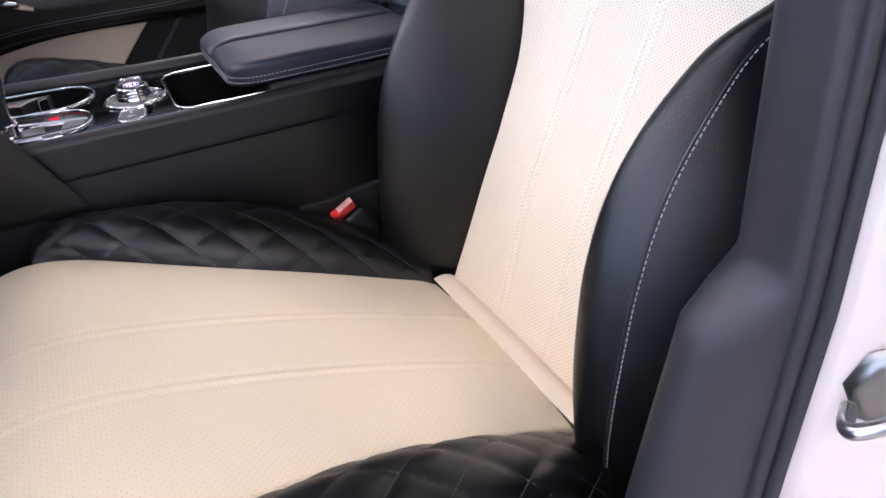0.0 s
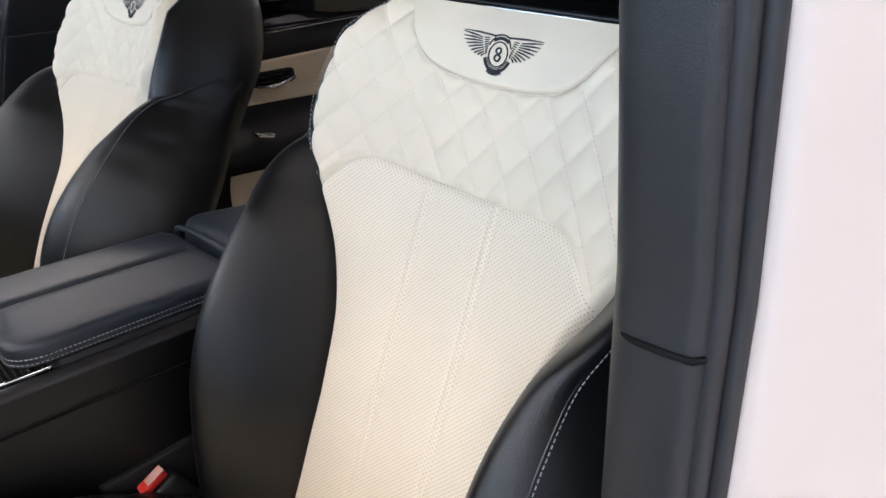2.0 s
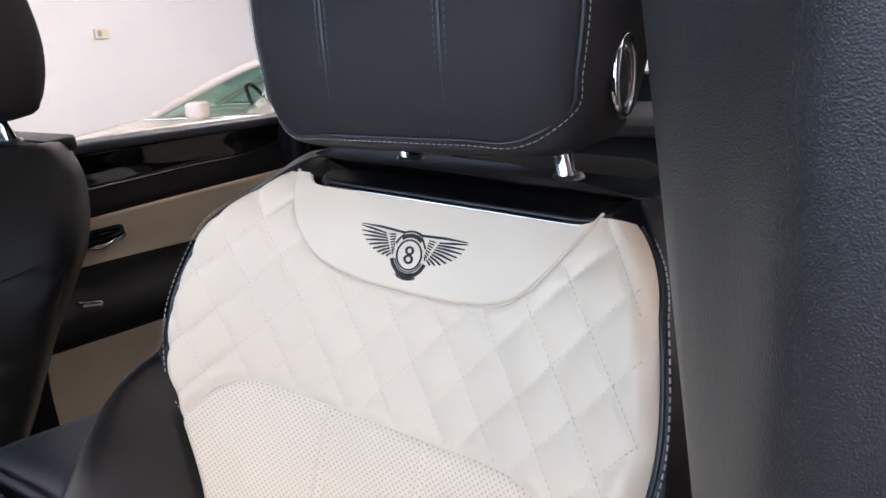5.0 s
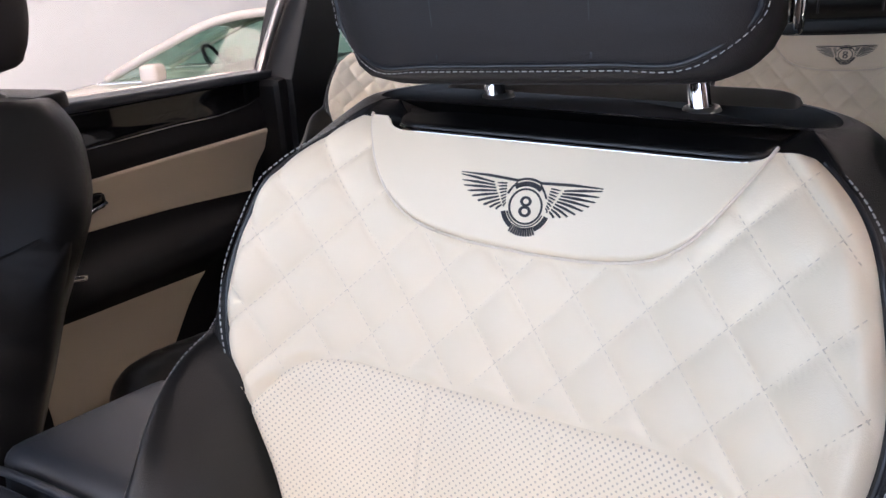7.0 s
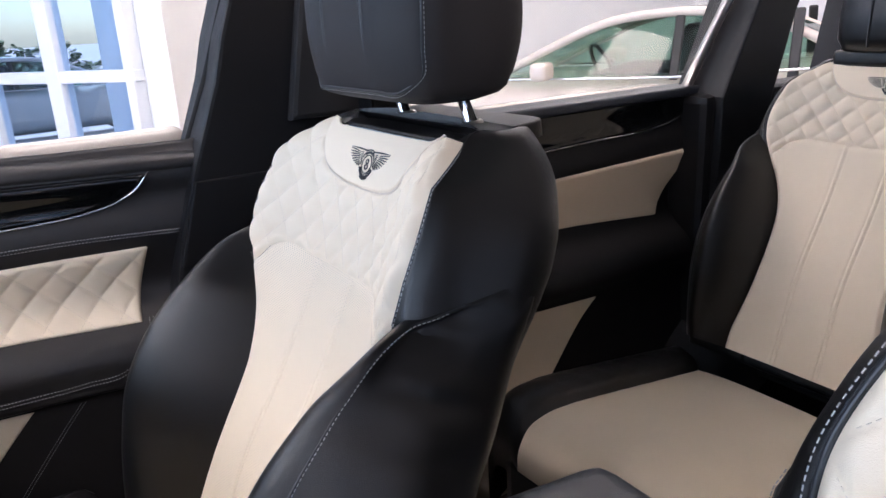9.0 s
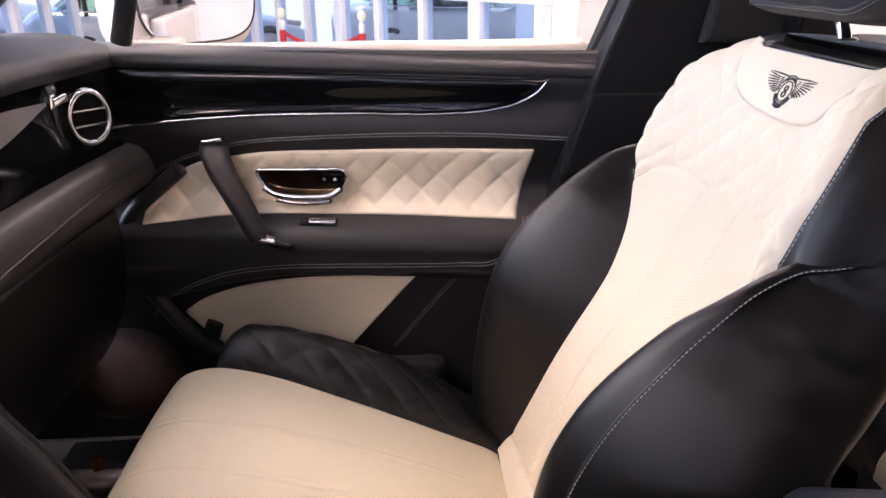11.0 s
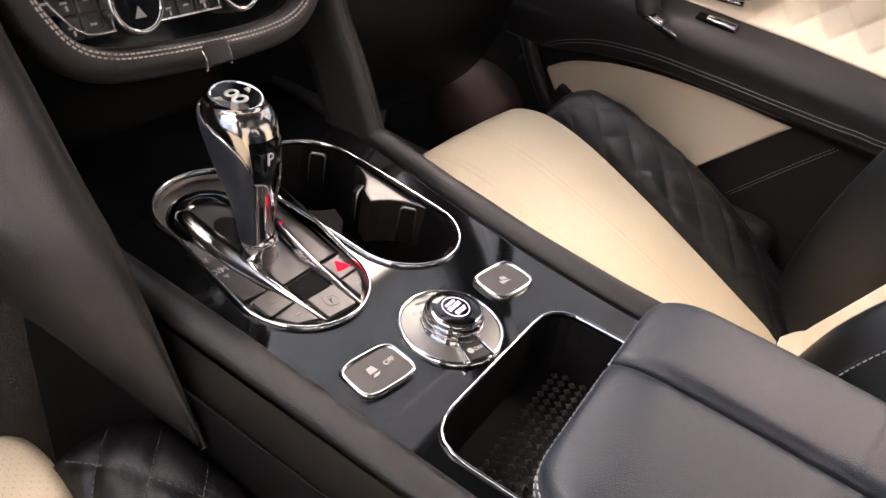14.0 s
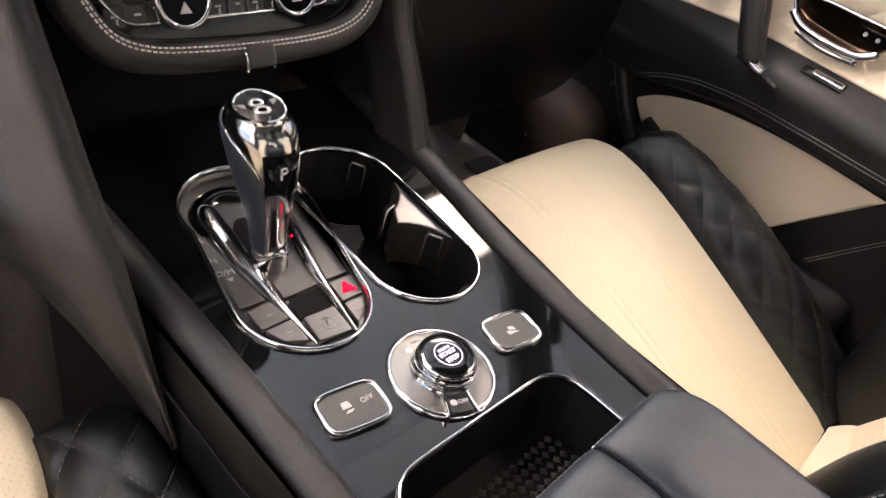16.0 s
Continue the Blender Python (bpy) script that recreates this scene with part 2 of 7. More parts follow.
def grid_faces(nu, nv, wrap_u=False, wrap_v=False, flip=False):
    out = []
    for i in range(nu if wrap_u else nu - 1):
        for j in range(nv if wrap_v else nv - 1):
            a, b, c, d = i * nv + j, ((i + 1) % nu) * nv + j, ((i + 1) % nu) * nv + (j + 1) % nv, i * nv + (j + 1) % nv
            out.append((a, d, c, b) if flip else (a, b, c, d))
    return out


def sheet(name, P, material, parent=None, label="", wrap_u=False, wrap_v=False, uvs=None, flip=False, thick=0.0, caps=False):
    """A smooth surface from a (nu, nv, 3) array. caps closes the two ends of a surface that wraps in v."""
    nu, nv = P.shape[:2]
    faces = grid_faces(nu, nv, wrap_u, wrap_v, flip)
    if caps:
        faces.append(tuple(range(nv)) if flip else tuple(range(nv))[::-1])
        faces.append(tuple(range((nu - 1) * nv, nu * nv))[::-1] if flip else tuple(range((nu - 1) * nv, nu * nv)))
    me = mesh_from(name, P.reshape(-1, 3), faces, True, None if uvs is None else uvs.reshape(-1, 2))
    ob = put(name, me, material, parent, label)
    if thick:
        mod = ob.modifiers.new("thickness", "SOLIDIFY")
        mod.thickness, mod.offset = thick, -1
    return ob


def tube_array(path, r, n=8, closed=False, flat=1.0):
    """Rings round a path, for one tube."""
    path = np.asarray(path, float)
    t = np.roll(path, -1, 0) - np.roll(path, 1, 0) if closed else np.gradient(path, axis=0)
    t /= np.linalg.norm(t, axis=1)[:, None] + 1e-12
    up = np.array([0.0, 0.0, 1.0])
    if abs(t[:, 2]).mean() > 0.8:
        up = np.array([1.0, 0.0, 0.0])
    a = np.cross(t, up)
    a /= np.linalg.norm(a, axis=1)[:, None] + 1e-12
    b = np.cross(a, t)
    r = np.broadcast_to(np.asarray(r, float), (len(path),))
    th = np.linspace(0, 2 * np.pi, n, endpoint=False)
    return path[:, None] + r[:, None, None] * (np.cos(th)[None, :, None] * a[:, None] + flat * np.sin(th)[None, :, None] * b[:, None])


def tube(name, path, r, material, parent=None, label="", n=8, closed=False, flat=1.0):
    P = tube_array(path, r, n, closed, flat)
    return sheet(name, P, material, parent, label, wrap_u=closed, wrap_v=True, caps=not closed)


def resample(path, step):
    path = np.asarray(path, float)
    d = np.r_[0, np.cumsum(np.linalg.norm(np.diff(path, axis=0), axis=1))]
    n = max(2, int(d[-1] / step) + 1)
    q = np.linspace(0, d[-1], n)
    return np.stack([np.interp(q, d, path[:, k]) for k in range(3)], 1)


def smooth_path(points, n=40, closed=False):
    """A rounded line through a few points (Catmull-Rom)."""
    p = np.asarray(points, float)
    m = len(p)
    out = []
    for i in range(m if closed else m - 1):
        if closed:
            a, b, c, d = p[(i - 1) % m], p[i], p[(i + 1) % m], p[(i + 2) % m]
        else:
            a, b, c, d = p[max(i - 1, 0)], p[i], p[i + 1], p[min(i + 2, m - 1)]
        k = max(2, n // m)
        for t in np.linspace(0, 1, k, endpoint=False):
            out.append(0.5 * ((2 * b) + (c - a) * t + (2 * a - 5 * b + 4 * c - d) * t * t + (3 * b - a - 3 * c + d) * t**3))
    if not closed:
        out.append(p[-1])
    return np.array(out)


def dash_mesh(name, paths, pitch=0.0045, fill=0.62, r=0.0006):
    """Thread showing as short stitches along each path, joined."""
    verts, faces = [], []
    for path in paths:
        path = np.asarray(path, float)
        d = np.r_[0, np.cumsum(np.linalg.norm(np.diff(path, axis=0), axis=1))]
        if d[-1] < pitch:
            continue
        s = np.arange(0, d[-1] - pitch, pitch)
        a = np.stack([np.interp(s, d, path[:, k]) for k in range(3)], 1)
        b = np.stack([np.interp(s + pitch * fill, d, path[:, k]) for k in range(3)], 1)
        for p, q in zip(a, b):
            t = q - p
            t /= np.linalg.norm(t) + 1e-12
            x = np.cross(t, (0.31, 0.52, 0.79))
            x /= np.linalg.norm(x)
            y = np.cross(t, x)
            k = len(verts)
            for e in (p, q):
                for w in (x, y, -x, -y):
                    verts.append(e + r * w)
            faces += [(k, k + 1, k + 5, k + 4), (k + 1, k + 2, k + 6, k + 5), (k + 2, k + 3, k + 7, k + 6), (k + 3, k, k + 4, k + 7), (k + 3, k + 2, k + 1, k), (k + 4, k + 5, k + 6, k + 7)]
    return mesh_from(name, verts, faces, False)


def stitches(paths, parent, material=None, pitch=0.0045, r=0.0006, fill=0.62, label=""):
    ob = put("stitching", dash_mesh("stitching", paths, pitch, fill, r), material or thread_white, parent, label)
    return tagged(ob, label, kind="stuff")


def rbox(size, bevel=0.004, segs=2, m=None):
    bm = bmesh.new()
    bmesh.ops.create_cube(bm, size=1)
    bmesh.ops.scale(bm, vec=size, verts=bm.verts)
    if bevel:
        bmesh.ops.bevel(bm, geom=bm.edges[:], offset=bevel, segments=segs, profile=0.6, affect="EDGES")
    if m is not None:
        bmesh.ops.transform(bm, matrix=m, verts=bm.verts)
    return bm


def prism(outline, depth, bevel=0.0, m=None, segs=2):
    """A flat outline (x, y) raised from z = 0 to depth, with its upper edge eased."""
    bm = bmesh.new()
    low = [bm.verts.new((x, y, 0)) for x, y in outline]
    f = bm.faces.new(low)
    if f.normal.z > 0 or f.calc_area() and sum(outline[i][0] * outline[(i + 1) % len(outline)][1] - outline[(i + 1) % len(outline)][0] * outline[i][1] for i in range(len(outline))) > 0:
        f.normal_flip()
    r = bmesh.ops.extrude_face_region(bm, geom=[f])
    top = [g for g in r["geom"] if isinstance(g, bmesh.types.BMVert)]
    bmesh.ops.translate(bm, vec=(0, 0, depth), verts=top)
    bmesh.ops.recalc_face_normals(bm, faces=bm.faces[:])
    if bevel:
        edges = [e for e in bm.edges if all(v.co.z > depth * 0.99 for v in e.verts)]
        bmesh.ops.bevel(bm, geom=edges, offset=bevel, segments=segs, profile=0.6, affect="EDGES")
    if m is not None:
        bmesh.ops.transform(bm, matrix=m, verts=bm.verts)
    return bm


def ring_prism(outline, width, depth, m=None):
    """A rim that follows an outline: the band between it and the outline moved in by width."""
    o = np.asarray(outline, float)
    t = np.roll(o, -1, 0) - np.roll(o, 1, 0)
    nrm = np.stack([t[:, 1], -t[:, 0]], 1)
    nrm /= np.linalg.norm(nrm, axis=1)[:, None] + 1e-12
    area = np.sum(o[:, 0] * np.roll(o[:, 1], -1) - np.roll(o[:, 0], -1) * o[:, 1])
    inner = o - nrm * width * (1 if area > 0 else -1)
    mid = 0.5 * (o + inner)
    rings = [np.c_[o, np.zeros(len(o))], np.c_[o * 0.85 + mid * 0.15, np.full(len(o), depth * 0.7)], np.c_[mid, np.full(len(o), depth)], np.c_[inner * 0.85 + mid * 0.15, np.full(len(o), depth * 0.7)], np.c_[inner, np.zeros(len(o))]]
    P = np.stack(rings, 0)
    me = mesh_from("rim", P.reshape(-1, 3), grid_faces(5, len(o), False, True, area < 0), True)
    if m is not None:
        me.transform(m)
    return me


def ellipse(cx, cy, rx, ry, n=32, power=2.0, turn=0.0):
    out = []
    for k in range(n):
        t = 2 * math.pi * k / n
        c, s = math.cos(t), math.sin(t)
        x, y = rx * math.copysign(abs(c) ** (2 / power), c), ry * math.copysign(abs(s) ** (2 / power), s)
        out.append((cx + x * math.cos(turn) - y * math.sin(turn), cy + x * math.sin(turn) + y * math.cos(turn)))
    return out


def lathe(profile, n=32, m=None, name="turned"):
    """A body turned about z from (radius, height) pairs."""
    th = np.linspace(0, 2 * np.pi, n, endpoint=False)
    P = np.array([[(r * math.cos(t), r * math.sin(t), z) for t in th] for r, z in profile])
    me = mesh_from(name, P.reshape(-1, 3), grid_faces(len(profile), n, False, True), True)
    if m is not None:
        me.transform(m)
    return me


def holed_plate(outer, holes, z, thick):
    """A flat plate with holes right through it."""
    bm = bmesh.new()
    loops = []
    for loop in (outer, *holes):
        vs = [bm.verts.new((x, y, z)) for x, y in loop]
        loops.append([bm.edges.new((vs[i], vs[(i + 1) % len(vs)])) for i in range(len(vs))])
    bmesh.ops.triangle_fill(bm, use_beauty=True, use_dissolve=False, edges=bm.edges[:], normal=(0, 0, 1))
    r = bmesh.ops.extrude_face_region(bm, geom=bm.faces[:])
    low = [g for g in r["geom"] if isinstance(g, bmesh.types.BMVert)]
    bmesh.ops.translate(bm, vec=(0, 0, -thick), verts=low)
    bmesh.ops.recalc_face_normals(bm, faces=bm.faces[:])
    return bm


def letters(text, size, material, m, parent, name="legend", depth=0.0004):
    """Raised printing in the built-in face."""
    cu = bpy.data.curves.new(name, "FONT")
    cu.body, cu.size, cu.align_x, cu.align_y, cu.extrude = text, size, "CENTER", "CENTER", depth
    ob = new(name, cu)
    dg = bpy.context.evaluated_depsgraph_get()
    me = bpy.data.meshes.new_from_object(ob.evaluated_get(dg))
    bpy.data.objects.remove(ob)
    me.transform(m)
    return put(name, me, material, parent)


# ---- showroom ----
def slab(name, size, at, material, label="", parent=None, bevel=0.0, rot=(0, 0, 0), kind="structure", category=""):
    ob = part(name, rbox(size, bevel, 2, None), material, parent)
    ob.matrix_basis = pose(*at, *rot)
    if parent is None:
        tagged(ob, label, category or name.split("_")[0], kind=kind)
    return ob


slab("floor", (24, 24, 0.2), (0, 1, -0.1), floor_tile, "grey polished showroom floor tiles")
slab("ceiling", (24, 24, 0.2), (0, 1, 4.3), wall_white, "white showroom ceiling")
slab("wall_east", (0.2, 13.1, 4.2), (8.6, 0.65, 2.1), wall_white, "plain white showroom wall")
slab("wall_south", (7.5, 0.2, 4.2), (4.95, -6.0, 2.1), wall_white, "plain white showroom wall")
slab("wall_north", (8.0, 0.2, 4.2), (4.7, 7.3, 2.1), wall_white, "white showroom wall beside the shop front")
slab("wall_return", (0.16, 1.7, 4.2), (0.78, 6.35, 2.1), wall_white, "short white wall between shop front and showroom wall")
slab("ground", (400, 400, 0.2), (0, 0, -0.32), asphalt, "car park outside, paled to look sunlit")

# assumed ceiling lamps, added out of view to light the cabin from above
lamp = thing("ceiling_light", "assumed white square ceiling light panel, lit", "ceiling light", (-3.2, -3.5, 4.16), group="ceiling lights")
part("frame", rbox((1.26, 1.26, 0.07), 0.01, 1, pose(0, 0, 0)), frame_white, lamp)
part("diffuser", rbox((1.2, 1.2, 0.03), 0.0, 1, pose(0, 0, -0.035)), lamp_glow, lamp)
for lx, ly in ((-3.2, 0.3), (-3.2, 4.0), (0.6, -3.5), (0.6, 0.3), (0.6, 4.0), (4.4, -3.5), (4.4, 0.3), (4.4, 4.0)):
    copy_thing(lamp, Matrix.Translation((lx, ly, 4.16)))


def shop_front(origin, yaw, length, name, label):
    """A glazed front along its own x axis: posts, rails and panes."""
    front = tagged(new(name), label, "window", kind="structure")
    front.matrix_basis = pose(*origin, 0, 0, yaw)
    for z, hgt in ((0.12, 0.24), (1.17, 0.085), (2.35, 0.085), (4.1, 0.2)):
        part("rail", rbox((length, 0.10, hgt), 0.006, 1, pose(length / 2, 0, z)), frame_white, front)
    n = int(length / 0.74)
    for i in range(n + 1):
        wide = 0.14 if i % 3 == 1 else 0.075
        part("post", rbox((wide, 0.12, 4.2), 0.006, 1, pose(0.05 + i * 0.74, 0, 2.1)), frame_white, front)
    for i in range(n):
        for lo, hi in ((0.24, 1.13), (1.21, 2.31), (2.39, 4.0)):
            p = part("pane", rbox((0.72, 0.012, hi - lo), 0, 1, pose(0.42 + i * 0.74, 0, (lo + hi) / 2)), glass_store, front)
            p.visible_shadow = False
    return front


shop_front((0.66, 5.55, 0), 124, 9.5, "window_1", "white framed shop front with bluish glass panes")
shop_front((-4.4, -6.0, 0), 90, 16, "window_2", "white framed shop front at the far end")

# Unseen side; this front is invented to hold the fill lamp.
shop_front((-4.4, -6.0, 0), 0, 5.6, "window_assumed", "assumed white framed shop front, out of view")

# stanchions with a rope
for px, py in ((-0.80, 7.55), (-1.66, 8.1)):
    st = thing("stanchion", "white rope post with a round cream finial", "stanchion", (px, py, 0), group="rope posts")
    put("pole", lathe([(0.0, 0.0), (0.14, 0.0), (0.14, 0.02), (0.04, 0.04), (0.026, 0.08), (0.026, 0.78), (0.032, 0.80), (0.032, 0.86), (0.02, 0.88), (0.0, 0.89)], 24), frame_white, st)
    put("finial", lathe([(0.0, 1.0), (0.03, 0.99), (0.045, 0.955), (0.04, 0.92), (0.02, 0.89), (0.0, 0.885)], 24), leather_cream, st, "round cream finial")
    put("rope_sleeve", lathe([(0.028, 0.60), (0.034, 0.62), (0.034, 0.76), (0.028, 0.78)], 20), red_rope, st, "red velvet sleeve")
rope = tube("rope", [(-0.80 - 0.86 * t, 7.55 + 0.55 * t, 0.76 - 0.5 * t * (1 - t)) for t in np.linspace(0, 1, 24)], 0.022, red_rope)
tagged(rope, "red velvet rope slung between two posts", "rope")


# ---- parked cars ----
def parked_car(label, paint, m, group="parked cars"):
    """A saloon: shaped body, glasshouse with panes, roof, mirrors, lamps and wheels. Local x runs from tail to nose."""
    car = thing("parked_car", label, "car", group=group)
    car.matrix_basis = m
    xs = np.linspace(0, 4.6, 60)
    deck = curve(((0, 0.80), (0.25, 0.98), (0.8, 1.02), (1.6, 0.96), (2.6, 0.94), (3.2, 0.93), (3.9, 0.82), (4.4, 0.66), (4.6, 0.50)), xs)
    half = curve(((0, 0.70), (0.3, 0.86), (1.0, 0.93), (2.3, 0.93), (3.6, 0.92), (4.2, 0.82), (4.6, 0.58)), xs)
    th = np.linspace(0, 2 * np.pi, 40, endpoint=False)
    P = []
    for x, d, w in zip(xs, deck, half):
        c, s = np.cos(th), np.sin(th)
        P.append(np.stack([np.full_like(th, x), w * np.sign(c) * np.abs(c) ** 0.55, 0.22 + (d - 0.22) * (0.5 + 0.5 * np.sign(s) * np.abs(s) ** 0.45)], -1))
    sheet("body", np.array(P), paint, car, wrap_v=True, caps=True)
    top = ((0.55, 1.02), (0.85, 1.22), (1.3, 1.38), (1.9, 1.42), (2.3, 1.37), (2.75, 1.20), (3.25, 0.97))
    xs = np.linspace(0.55, 3.25, 44)
    rt = curve(top, xs)
    base = curve(((0.55, 1.0), (1.6, 0.94), (3.25, 0.92)), xs)
    vv = np.linspace(0, 1, 9)
    for sign in (1, -1):
        G = np.stack([np.stack([xs, sign * (0.86 - 0.20 * v) * np.ones_like(xs), base + (rt - base - 0.05) * v], -1) for v in vv], 1)
        g = sheet("side_glass", G, glass_tint, car, "green tinted side glass", flip=sign < 0)
        g.visible_shadow = False
        for x0 in (0.95, 1.75):
            k = int((x0 - 0.55) / 2.7 * 43)
            part("pillar", rbox((0.07, 0.03, 0.5), 0.01, 1, pose(x0, sign * 0.765, 1.15, sign * 22, 0, 0)), plastic, car)
        rail = np.stack([xs, sign * 0.67 * np.ones_like(xs), rt - 0.03], -1)
        tube("roof_rail", rail, 0.035, paint, car, n=10)
        tube("sill_strip", np.stack([xs, sign * 0.872 * np.ones_like(xs), base + 0.005], -1), 0.012, chrome, car)
        mir = thing("wing_mirror", "", "")
        mir.parent = car
        part("mirror_shell", rbox((0.14, 0.22, 0.14), 0.05, 4, pose(2.72, sign * 1.02, 1.0)), paint, mir, smooth=True)
        part("mirror_arm", rbox((0.06, 0.14, 0.04), 0.01, 1, pose(2.74, sign * 0.90, 0.95)), plastic, mir)
        part("head_lamp", rbox((0.34, 0.12, 0.10), 0.04, 3, pose(4.25, sign * 0.70, 0.68, 0, 8, sign * -24)), smoke, car, "dark head lamp", smooth=True)
        for x0 in (0.85, 3.75):
            wheel = put("wheel", lathe([(0.12, -0.11), (0.30, -0.11), (0.335, -0.08), (0.335, 0.08), (0.30, 0.11), (0.22, 0.105)], 32, pose(x0, sign * 0.82, 0.335, sign * -90, 0, 0)), tyre, car, "black tyre")
            put("hub", lathe([(0.0, 0.10), (0.08, 0.11), (0.2, 0.095), (0.225, 0.10), (0.225, 0.0)], 32, pose(x0, sign * 0.82, 0.335, sign * -90, 0, 0)), satin, wheel)
    yy = np.linspace(-0.67, 0.67, 16)
    R = np.stack([np.stack([xs, y * np.ones_like(xs), rt - 0.055 * abs(y / 0.67) ** 3 + 0.01], -1) for y in yy], 1)
    k0, k1 = 9, 33
    sheet("roof", R[k0:k1], paint, car, flip=True)
    for a, b in ((0, k0 + 1), (k1 - 1, 44)):
        g = sheet("screen", R[a:b] - (0, 0, 0.004), glass_tint, car, "tinted screen", flip=True)
        g.visible_shadow = False
    part("cabin_trim", rbox((1.6, 1.3, 0.5), 0.1, 2, pose(1.7, 0, 0.72)), plastic, car)
    for y in (-0.36, 0.36):
        part("front_seat", rbox((0.16, 0.46, 0.62), 0.07, 3, pose(1.75, y, 1.0, 0, -16, 0)), leather_soft, car, smooth=True)
    put("steering_wheel", ring_prism(ellipse(0, 0, 0.19, 0.19, 40), 0.03, 0.03, pose(2.45, 0.36, 1.0, 0, -62, 0)), leather_black, car)
    return car


parked_car("white saloon car parked beside, tinted windows", paint_white, pose(5.60, 2.62, 0, 0, 0, 118))
parked_car("blue saloon car, paled by haze, parked outside the shop front", car_blue, pose(-6.5, 12.5, -0.22, 0, 0, 25))
parked_car("grey saloon car parked outside the shop front", car_grey, pose(-1.6, 13.6, -0.22, 0, 0, 10))
parked_car("grey saloon car parked further along outside", car_grey, pose(-11.5, 15.5, -0.22, 0, 0, 60))


def hedge():
    rng = np.random.default_rng(4)
    verts, faces = [], []
    for _ in range(1600):
        x, y, z = rng.uniform(-0.2, 2.4), rng.uniform(-0.6, 0.6), rng.uniform(0, 1)
        zz = -0.2 + (1.4 + 0.25 * math.sin(x * 1.7) + 0.2 * math.sin(x * 5.1)) * z
        a = rng.uniform(0, 6.28)
        t = rng.uniform(0.06, 0.13)
        d1 = np.array((math.cos(a), math.sin(a), rng.uniform(-0.6, 0.6))) * t
        d2 = np.array((-math.sin(a), math.cos(a), rng.uniform(-0.6, 0.6))) * t * 0.6
        p = np.array((x, 19 + y * (1.1 - z * 0.5), zz))
        k = len(verts)
        verts += [p - d1, p + d2, p + d1, p - d2]
        faces.append((k, k + 1, k + 2, k + 3))
    ob = put("hedge", mesh_from("hedge", verts, faces, False), hedge_mat)
    tagged(ob, "clipped green hedge along the car park", "hedge", kind="stuff")


hedge()
wall_unit = thing("wall_box", "small beige fitting high on the white wall", "wall box", (4.39, 7.175, 1.68))
part("box", rbox((0.16, 0.04, 0.10), 0.01, 2), leather_cream, wall_unit)
part("stripe", rbox((0.05, 0.005, 0.06), 0.002, 1, pose(-0.03, -0.022, 0)), satin, wall_unit)

# ---- car shell ----
body = thing("suv", "white luxury car with a dark cabin, seen from inside", "car", (0, 0, 0))


def column(name, outline, y0, y1, material, label="", bevel=0.006):
    """A post from a side outline (x, z), as deep as y0 to y1."""
    m = Matrix(((1, 0, 0, 0), (0, 0, -1, y1), (0, 1, 0, 0), (0, 0, 0, 1)))
    return part(name, prism(outline, y1 - y0, bevel, m), material, body, label)


part("cabin_floor", rbox((3.3, 1.52, 0.08), 0.01, 1, pose(0.15, 0.39, 0.40)), carpet, body, "dark brown carpet")
for yy, nm in ((-0.44, "sill"), (1.22, "sill")):
    part(nm, rbox((2.9, 0.16, 0.30), 0.03, 3, pose(0.2, yy, 0.40)), paint_white, body, "white sill", smooth=True)
    part("sill_plate", rbox((0.9, 0.08, 0.008), 0.003, 1, pose(-0.6, yy, 0.556)), satin, body)
part("underbody", rbox((3.2, 1.5, 0.12), 0.02, 1, pose(0.15, 0.39, 0.31)), plastic, body)
for yy in (-0.38, 1.16):
    for xx in (-1.72, 1.27):
        w = put("wheel", lathe([(0.14, -0.13), (0.34, -0.13), (0.375, -0.09), (0.375, 0.09), (0.34, 0.13), (0.14, 0.12)], 32, pose(xx, yy, 0.375, 90, 0, 0)), tyre, body, "black tyre")
        put("hub", lathe([(0.0, 0.10), (0.1, 0.12), (0.24, 0.1), (0.26, 0.0)], 32, pose(xx, yy, 0.375, 90 if yy < 0 else -90, 0, 0)), satin, w)
# roof frame round a glass panel
for yy in (-0.17, 0.95):
    part("roof_side", rbox((2.5, 0.20, 0.07), 0.025, 3, pose(0.62, yy, 1.70, 0, 0, 0)), headliner, body, "dark headlining", smooth=True)
part("roof_front", rbox((0.70, 1.0, 0.07), 0.025, 3, pose(-0.32, 0.39, 1.70, 0, -2, 0)), headliner, body, "dark headlining", smooth=True)
part("roof_rear", rbox((1.0, 1.0, 0.07), 0.025, 3, pose(1.40, 0.39, 1.70)), headliner, body, "dark headlining", smooth=True)
g = part("roof_glass", rbox((0.95, 1.0, 0.006), 0, 1, pose(0.47, 0.39, 1.735)), glass_roof, body, "tinted glass roof panel")
g.visible_shadow = False
# screen pillars
for yy in (-0.40, 1.18):
    s = 1 if yy > 0 else -1
    tube("screen_pillar", [(-0.66, yy - s * 0.10, 1.70), (-0.82, yy - s * 0.02, 1.55), (-1.10, yy + s * 0.06, 1.33), (-1.35, yy + s * 0.10, 1.16)], 0.045, leather_soft, body, "dark screen pillar", n=12)
# mid pillar on the passenger side
column("mid_pillar", [(-0.30, 0.55), (-0.188, 0.95), (-0.142, 1.15), (-0.104, 1.256), (-0.060, 1.368), (-0.043, 1.43), (0.003, 1.555), (0.05, 1.69), (0.36, 1.69), (0.30, 1.45), (0.24, 1.20), (0.22, 0.90), (0.24, 0.55)], 1.155, 1.27, trim_dark, "dark pillar trim")
